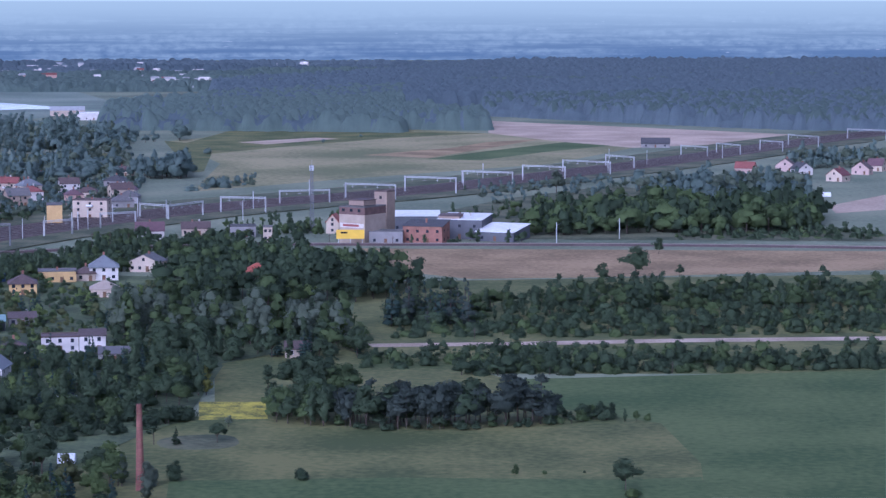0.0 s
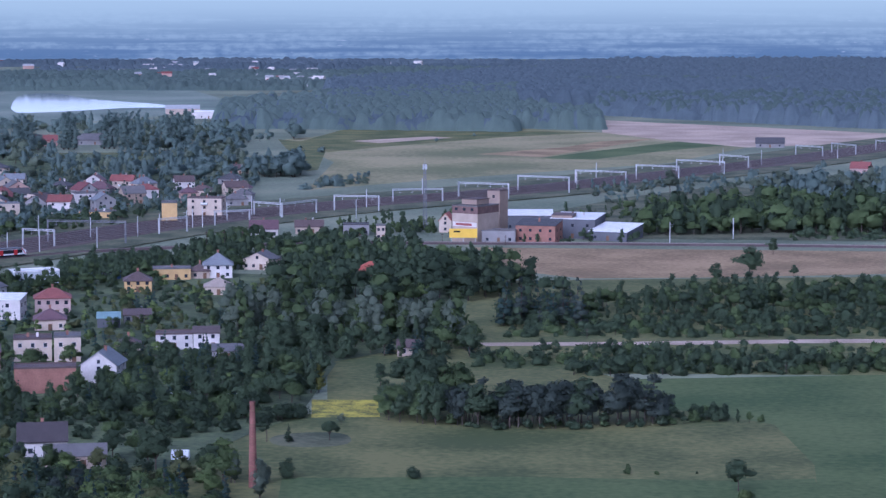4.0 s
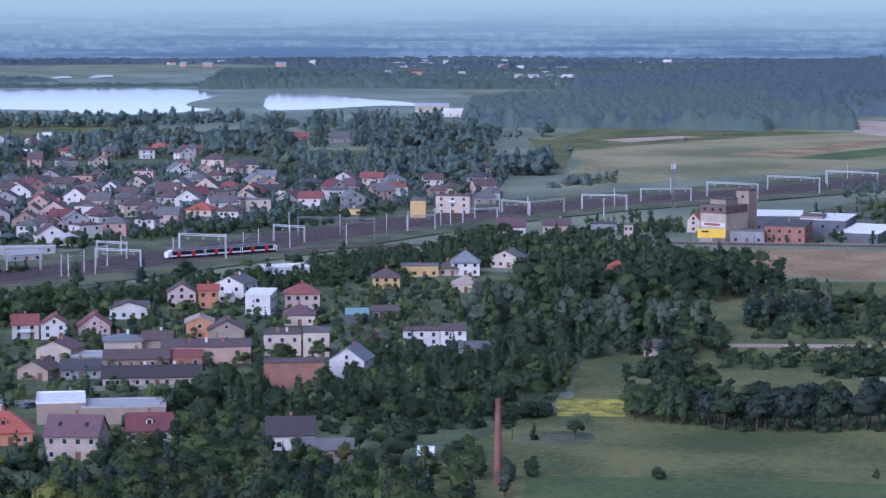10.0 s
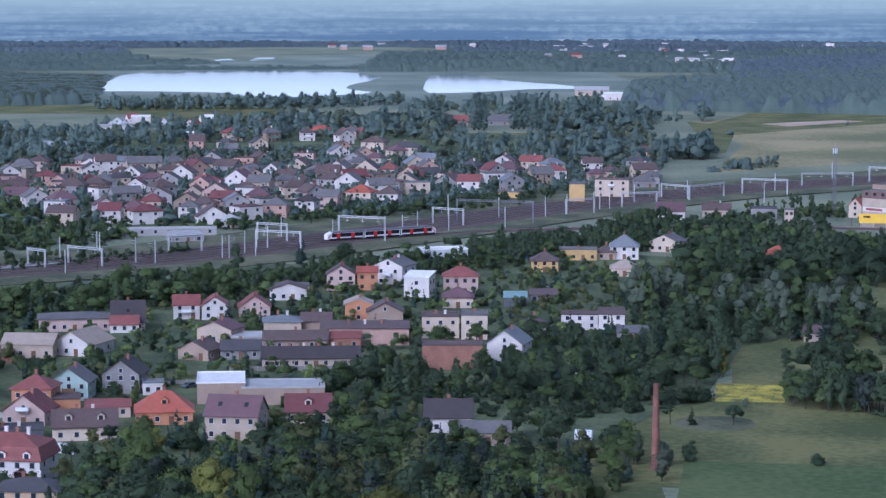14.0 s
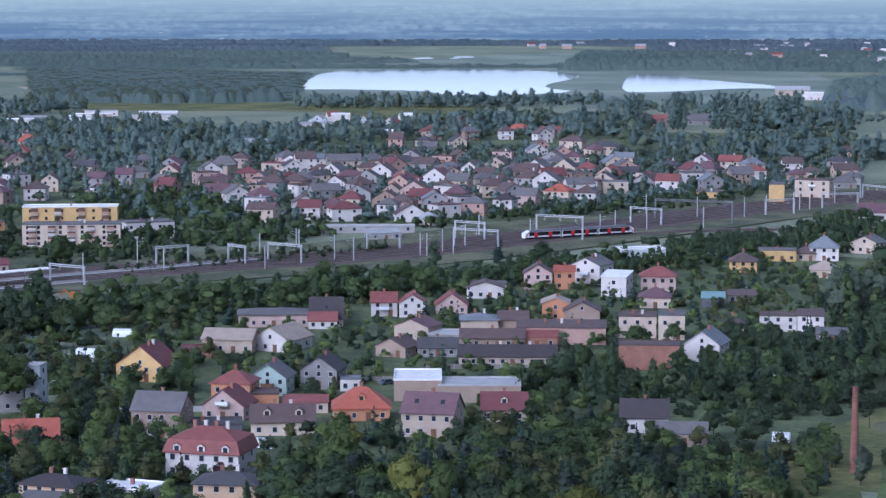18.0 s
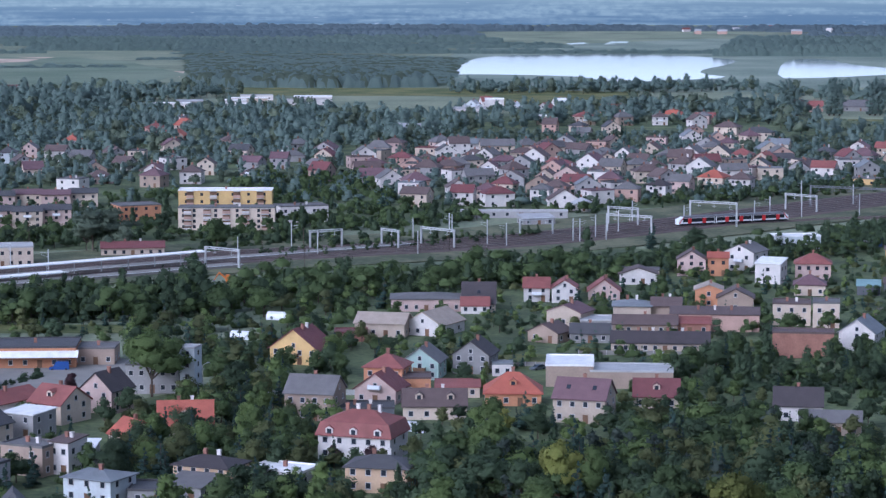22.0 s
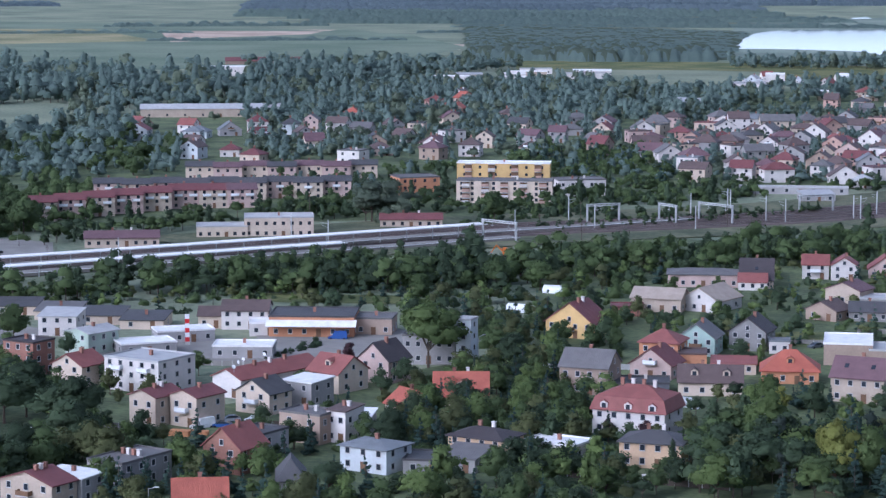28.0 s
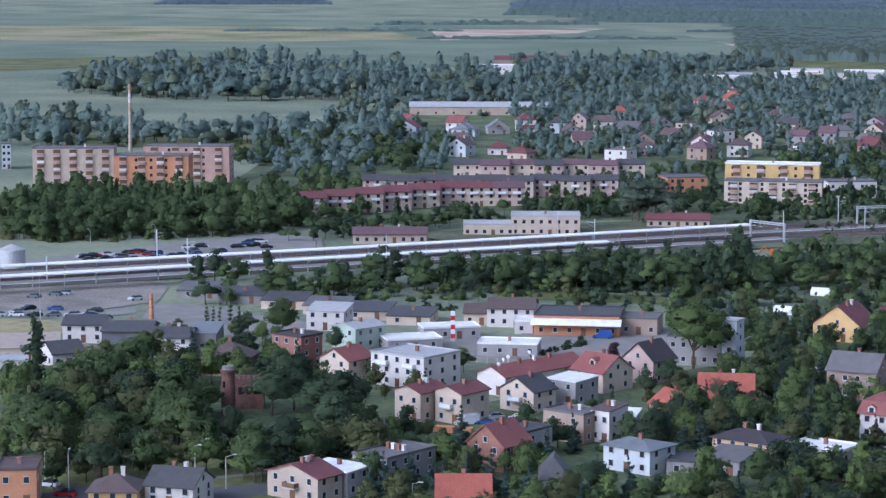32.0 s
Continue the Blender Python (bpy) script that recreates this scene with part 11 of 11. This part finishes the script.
car(-495.7, 615.8, 50, "grey")
car(-496.3, 596.3, 52, "blue")
car(-498.4, 590.4, 228, "black")
car(-492.2, 605.9, 228, "blue")
car(-492.3, 647.6, 228, "white")
car(-513.9, 587.7, 228, "black")
car(-489.0, 636.1, 230, "black")
car(-494.5, 646.4, 52, "silver")
car(-514.7, 585.6, 230, "black")
car(-494.7, 643.5, 52, "blue")
car(-490.7, 632.2, 230, "black")
car(-513.7, 589.5, 230, "red")
car(-497.2, 617.0, 50, "black")
car(-509.6, 603.2, 50, "grey")
car(-452.9, 487.1, 10, "silver")
car(-455.2, 494.1, 80, "black")
car(-448.4, 497.3, 12, "blue")
car(-437.5, 492.3, 8, "white")
car(-434.0, 494.6, 10, "white")
car(-437.3, 500.8, 14, "black")
car(-469.2, 511.6, 5, "grey")
car(-466.3, 521.4, 4, "silver")
car(-442.4, 523.8, 70, "white")
car(-294.8, 328.6, 20, "red")
car(-303.0, 333.2, 10, "white")
car(-467.1, 518.2, 0, "grey")
car(-266.5, 426.6, 20, "blue")
car(-268.2, 432.8, 40, "silver")
car(-187.5, 489.7, 165, "white", "van", 5.4)
car(-188.5, 577.7, 65, "grey")
car(-275.6, 519.0, 20, "blue", "van", 5.0)
lamp_post(-285.9, 356.9, 6.7, 357, False)
lamp_post(-283.9, 352.4, 6.6, 345, False)
lamp_post(-281.8, 384.2, 5.8, 180, True)
lamp_post(-297.3, 332.4, 7.3, 122, False)
lamp_post(-304.1, 333.6, 6.4, 80, False)
lamp_post(-273.8, 348.8, 6.3, 40, False)
lamp_post(-234.8, 351.7, 5.5, 10, False)
lamp_post(-419.3, 459.4, 15.9, 72, False)
lamp_post(-215.3, 433.8, 7.9, 200, False)
lamp_post(-256.1, 526.6, 5.4, 60, False)
lamp_post(-522.2, 628.8, 6.0, 275, False)
lamp_post(-540.2, 617.0, 4.2, 160, False)
lamp_post(-159.3, 465.8, 5.8, 230, False)
lamp_post(-130.0, 766.3, 4.0, 260, False)
pole = thing("power_pole", -289.9, 341.6, 0, "dark timber power pole with a short cross arm", "power pole", "power poles")
part("post", Geo().tube((0, 0, -0.2), (0, 0, 6.3), 0.13, 0.08, 8), TIMBER, pole)
part("cross_arm", Geo().box(-0.6, 0.6, -0.05, 0.05, 5.4, 5.6), TIMBER, pole)
pole = thing("power_pole", -451.1, 626.2, 0, "dark timber power pole with a short cross arm", "power pole", "power poles")
part("post", Geo().tube((0, 0, -0.2), (0, 0, 5.4), 0.13, 0.08, 8), TIMBER, pole)
part("cross_arm", Geo().box(-0.6, 0.6, -0.05, 0.05, 4.5, 4.6), TIMBER, pole)
pole = thing("power_pole", -455.0, 627.0, 0, "dark timber power pole with a short cross arm", "power pole", "power poles")
part("post", Geo().tube((0, 0, -0.2), (0, 0, 5.4), 0.13, 0.08, 8), TIMBER, pole)
part("cross_arm", Geo().box(-0.6, 0.6, -0.05, 0.05, 4.5, 4.6), TIMBER, pole)
pole = thing("power_pole", -431.1, 750.1, 0, "dark timber power pole with a short cross arm", "power pole", "power poles")
part("post", Geo().tube((0, 0, -0.2), (0, 0, 10.0), 0.13, 0.08, 8), TIMBER, pole)
part("cross_arm", Geo().box(-0.6, 0.6, -0.05, 0.05, 9.1, 9.2), TIMBER, pole)
pole = thing("power_pole", -326.9, 750.6, 0, "dark timber power pole with a short cross arm", "power pole", "power poles")
part("post", Geo().tube((0, 0, -0.2), (0, 0, 6.6), 0.13, 0.08, 8), TIMBER, pole)
part("cross_arm", Geo().box(-0.6, 0.6, -0.05, 0.05, 5.7, 5.9), TIMBER, pole)
pole = thing("power_pole", -348.6, 799.6, 0, "dark timber power pole with a short cross arm", "power pole", "power poles")
part("post", Geo().tube((0, 0, -0.2), (0, 0, 8.1), 0.13, 0.08, 8), TIMBER, pole)
part("cross_arm", Geo().box(-0.6, 0.6, -0.05, 0.05, 7.2, 7.3), TIMBER, pole)
pole = thing("power_pole", -296.7, 808.6, 0, "dark timber power pole with a short cross arm", "power pole", "power poles")
part("post", Geo().tube((0, 0, -0.2), (0, 0, 8.0), 0.13, 0.08, 8), TIMBER, pole)
part("cross_arm", Geo().box(-0.6, 0.6, -0.05, 0.05, 7.1, 7.2), TIMBER, pole)
pole = thing("power_pole", -360.6, 790.6, 0, "dark timber power pole with a short cross arm", "power pole", "power poles")
part("post", Geo().tube((0, 0, -0.2), (0, 0, 4.0), 0.13, 0.08, 8), TIMBER, pole)
part("cross_arm", Geo().box(-0.6, 0.6, -0.05, 0.05, 3.1, 3.3), TIMBER, pole)
pole = thing("power_pole", -20.7, 1009.9, 0, "dark timber power pole with a short cross arm", "power pole", "power poles")
part("post", Geo().tube((0, 0, -0.2), (0, 0, 4.2), 0.13, 0.08, 8), TIMBER, pole)
part("cross_arm", Geo().box(-0.6, 0.6, -0.05, 0.05, 3.3, 3.4), TIMBER, pole)
pole = thing("power_pole", -47.2, 1019.4, 0, "dark timber power pole with a short cross arm", "power pole", "power poles")
part("post", Geo().tube((0, 0, -0.2), (0, 0, 4.2), 0.13, 0.08, 8), TIMBER, pole)
part("cross_arm", Geo().box(-0.6, 0.6, -0.05, 0.05, 3.3, 3.5), TIMBER, pole)
pole = thing("power_pole", 9.4, 729.2, 0, "dark timber power pole with a short cross arm", "power pole", "power poles")
part("post", Geo().tube((0, 0, -0.2), (0, 0, 3.4), 0.13, 0.08, 8), TIMBER, pole)
part("cross_arm", Geo().box(-0.6, 0.6, -0.05, 0.05, 2.5, 2.6), TIMBER, pole)
pole = thing("power_pole", 62.2, 661.6, 0, "dark timber power pole with a short cross arm", "power pole", "power poles")
part("post", Geo().tube((0, 0, -0.2), (0, 0, 3.1), 0.13, 0.08, 8), TIMBER, pole)
part("cross_arm", Geo().box(-0.6, 0.6, -0.05, 0.05, 2.2, 2.3), TIMBER, pole)
pole = thing("power_pole", -139.9, 977.9, 0, "dark timber power pole with a short cross arm", "power pole", "power poles")
part("post", Geo().tube((0, 0, -0.2), (0, 0, 8.6), 0.13, 0.08, 8), TIMBER, pole)
part("cross_arm", Geo().box(-0.6, 0.6, -0.05, 0.05, 7.7, 7.9), TIMBER, pole)
pole = thing("power_pole", -133.3, 982.3, 0, "dark timber power pole with a short cross arm", "power pole", "power poles")
part("post", Geo().tube((0, 0, -0.2), (0, 0, 8.2), 0.13, 0.08, 8), TIMBER, pole)
part("cross_arm", Geo().box(-0.6, 0.6, -0.05, 0.05, 7.3, 7.5), TIMBER, pole)
pole = thing("power_pole", -125.9, 982.3, 0, "dark timber power pole with a short cross arm", "power pole", "power poles")
part("post", Geo().tube((0, 0, -0.2), (0, 0, 8.2), 0.13, 0.08, 8), TIMBER, pole)
part("cross_arm", Geo().box(-0.6, 0.6, -0.05, 0.05, 7.3, 7.5), TIMBER, pole)
pylon = thing("price_sign", -329.3, 511.6, 35, "tall red and white banded sign pylon", "sign")
for k in range(6):
    part("panel", Geo().box(-0.55, 0.55, -0.2, 0.2, 1.0 + k * 1.15, 2.1 + k * 1.15), RED if k % 2 == 0 else WHITE, pylon)
part("base", Geo().box(-0.6, 0.6, -0.3, 0.3, -0.2, 1.0), CONCRETE, pylon)
silo = thing("silo", -515.3, 552.6, 0, "round grey corrugated steel silo with a low cone roof", "silo")
part("shell", Geo().tube((0, 0, -0.2), (0, 0, 6.4), 4.0, n=24), METAL, silo)
for k in range(6):
    part("ring", Geo().tube((0, 0, 0.6 + k), (0, 0, 0.75 + k), 4.06, n=24), METAL, silo)
part("roof", Geo().tube((0, 0, 6.4), (0, 0, 7.9), 4.1, 0.4, 24), roof_mat("light_grey"), silo)
turret = thing("garden_turret", -135.3, 424.9, 0, "small round brick turret with a green copper cone roof", "turret")
part("wall", Geo().tube((0, 0, -0.2), (0, 0, 4.3), 1.0, n=14), BRICK, turret)
part("roof", Geo().tube((0, 0, 4.2), (0, 0, 5.4), 1.9, 0.75, 14), roof_mat("teal"), turret)
part("spire", Geo().tube((0, 0, 5.4), (0, 0, 6.8), 0.7, 0.08, 12), roof_mat("teal"), turret)
tunnel = thing("polytunnel", -285.3, 635.7, 4, "white plastic garden polytunnel among vegetable beds", "greenhouse", "garden polytunnels")
part("cover", Geo().extrude([(-1.6, -0.1), (1.6, -0.1), (1.6, 0.9), (1.1, 1.8), (0, 2.2), (-1.1, 1.8), (-1.6, 0.9)], -2.9, 2.9, "x"), WHITE, tunnel)
part("door", Geo().box(-2.96, -2.90, -0.5, 0.5, 0, 1.8), WOODF, tunnel)
tunnel = thing("polytunnel", -280.0, 599.8, -2, "white plastic garden polytunnel among vegetable beds", "greenhouse", "garden polytunnels")
part("cover", Geo().extrude([(-1.6, -0.1), (1.6, -0.1), (1.6, 0.9), (1.1, 1.8), (0, 2.2), (-1.1, 1.8), (-1.6, 0.9)], -2.8, 2.8, "x"), WHITE, tunnel)
part("door", Geo().box(-2.82, -2.76, -0.5, 0.5, 0, 1.8), WOODF, tunnel)
tunnel = thing("polytunnel", -82.0, 529.9, 1, "white plastic garden polytunnel among vegetable beds", "greenhouse", "garden polytunnels")
part("cover", Geo().extrude([(-1.6, -0.1), (1.6, -0.1), (1.6, 0.9), (1.1, 1.8), (0, 2.2), (-1.1, 1.8), (-1.6, 0.9)], -1.9, 1.9, "x"), WHITE, tunnel)
part("door", Geo().box(-1.94, -1.88, -0.5, 0.5, 0, 1.8), WOODF, tunnel)
tunnel = thing("polytunnel", -286.0, 637.2, 4, "white plastic garden polytunnel among vegetable beds", "greenhouse", "garden polytunnels")
part("cover", Geo().extrude([(-1.6, -0.1), (1.6, -0.1), (1.6, 0.9), (1.1, 1.8), (0, 2.2), (-1.1, 1.8), (-1.6, 0.9)], -2.9, 2.9, "x"), WHITE, tunnel)
part("door", Geo().box(-2.97, -2.91, -0.5, 0.5, 0, 1.8), WOODF, tunnel)
tunnel = thing("polytunnel", 196.0, 1270.8, -1, "white plastic garden polytunnel among vegetable beds", "greenhouse", "garden polytunnels")
part("cover", Geo().extrude([(-1.6, -0.1), (1.6, -0.1), (1.6, 0.9), (1.1, 1.8), (0, 2.2), (-1.1, 1.8), (-1.6, 0.9)], -4.4, 4.4, "x"), WHITE, tunnel)
part("door", Geo().box(-4.49, -4.43, -0.5, 0.5, 0, 1.8), WOODF, tunnel)
container(-170.6, 873.6, 10, "blue")
container(-166.6, 876.5, 12, "blue")
container(-163.0, 879.3, 8, "white")
container(-158.9, 882.3, 100, "blue")
excavator(-332.0, 703.6, 200)
excavator(-327.8, 703.0, 20)
car(-269.5, 424.1, 60, "white", "van", 5.0)
car(-300.4, 536.4, 25, "blue", "van", 5.6)
car(-99.3, 617.1, 8, "white")
car(-94.8, 617.6, 6, "silver")
car(-82.0, 616.9, 10, "white")
car(-232.5, 441.0, 12, "silver")
car(-226.0, 512.0, 70, "white")
car(-222.8, 508.6, 68, "black")
for k, c in enumerate(("silver", "white", "black", "grey", "white", "blue")):
    car(-454.0 + k * 4.2, 481.0 + k * 2.6, 35, c)
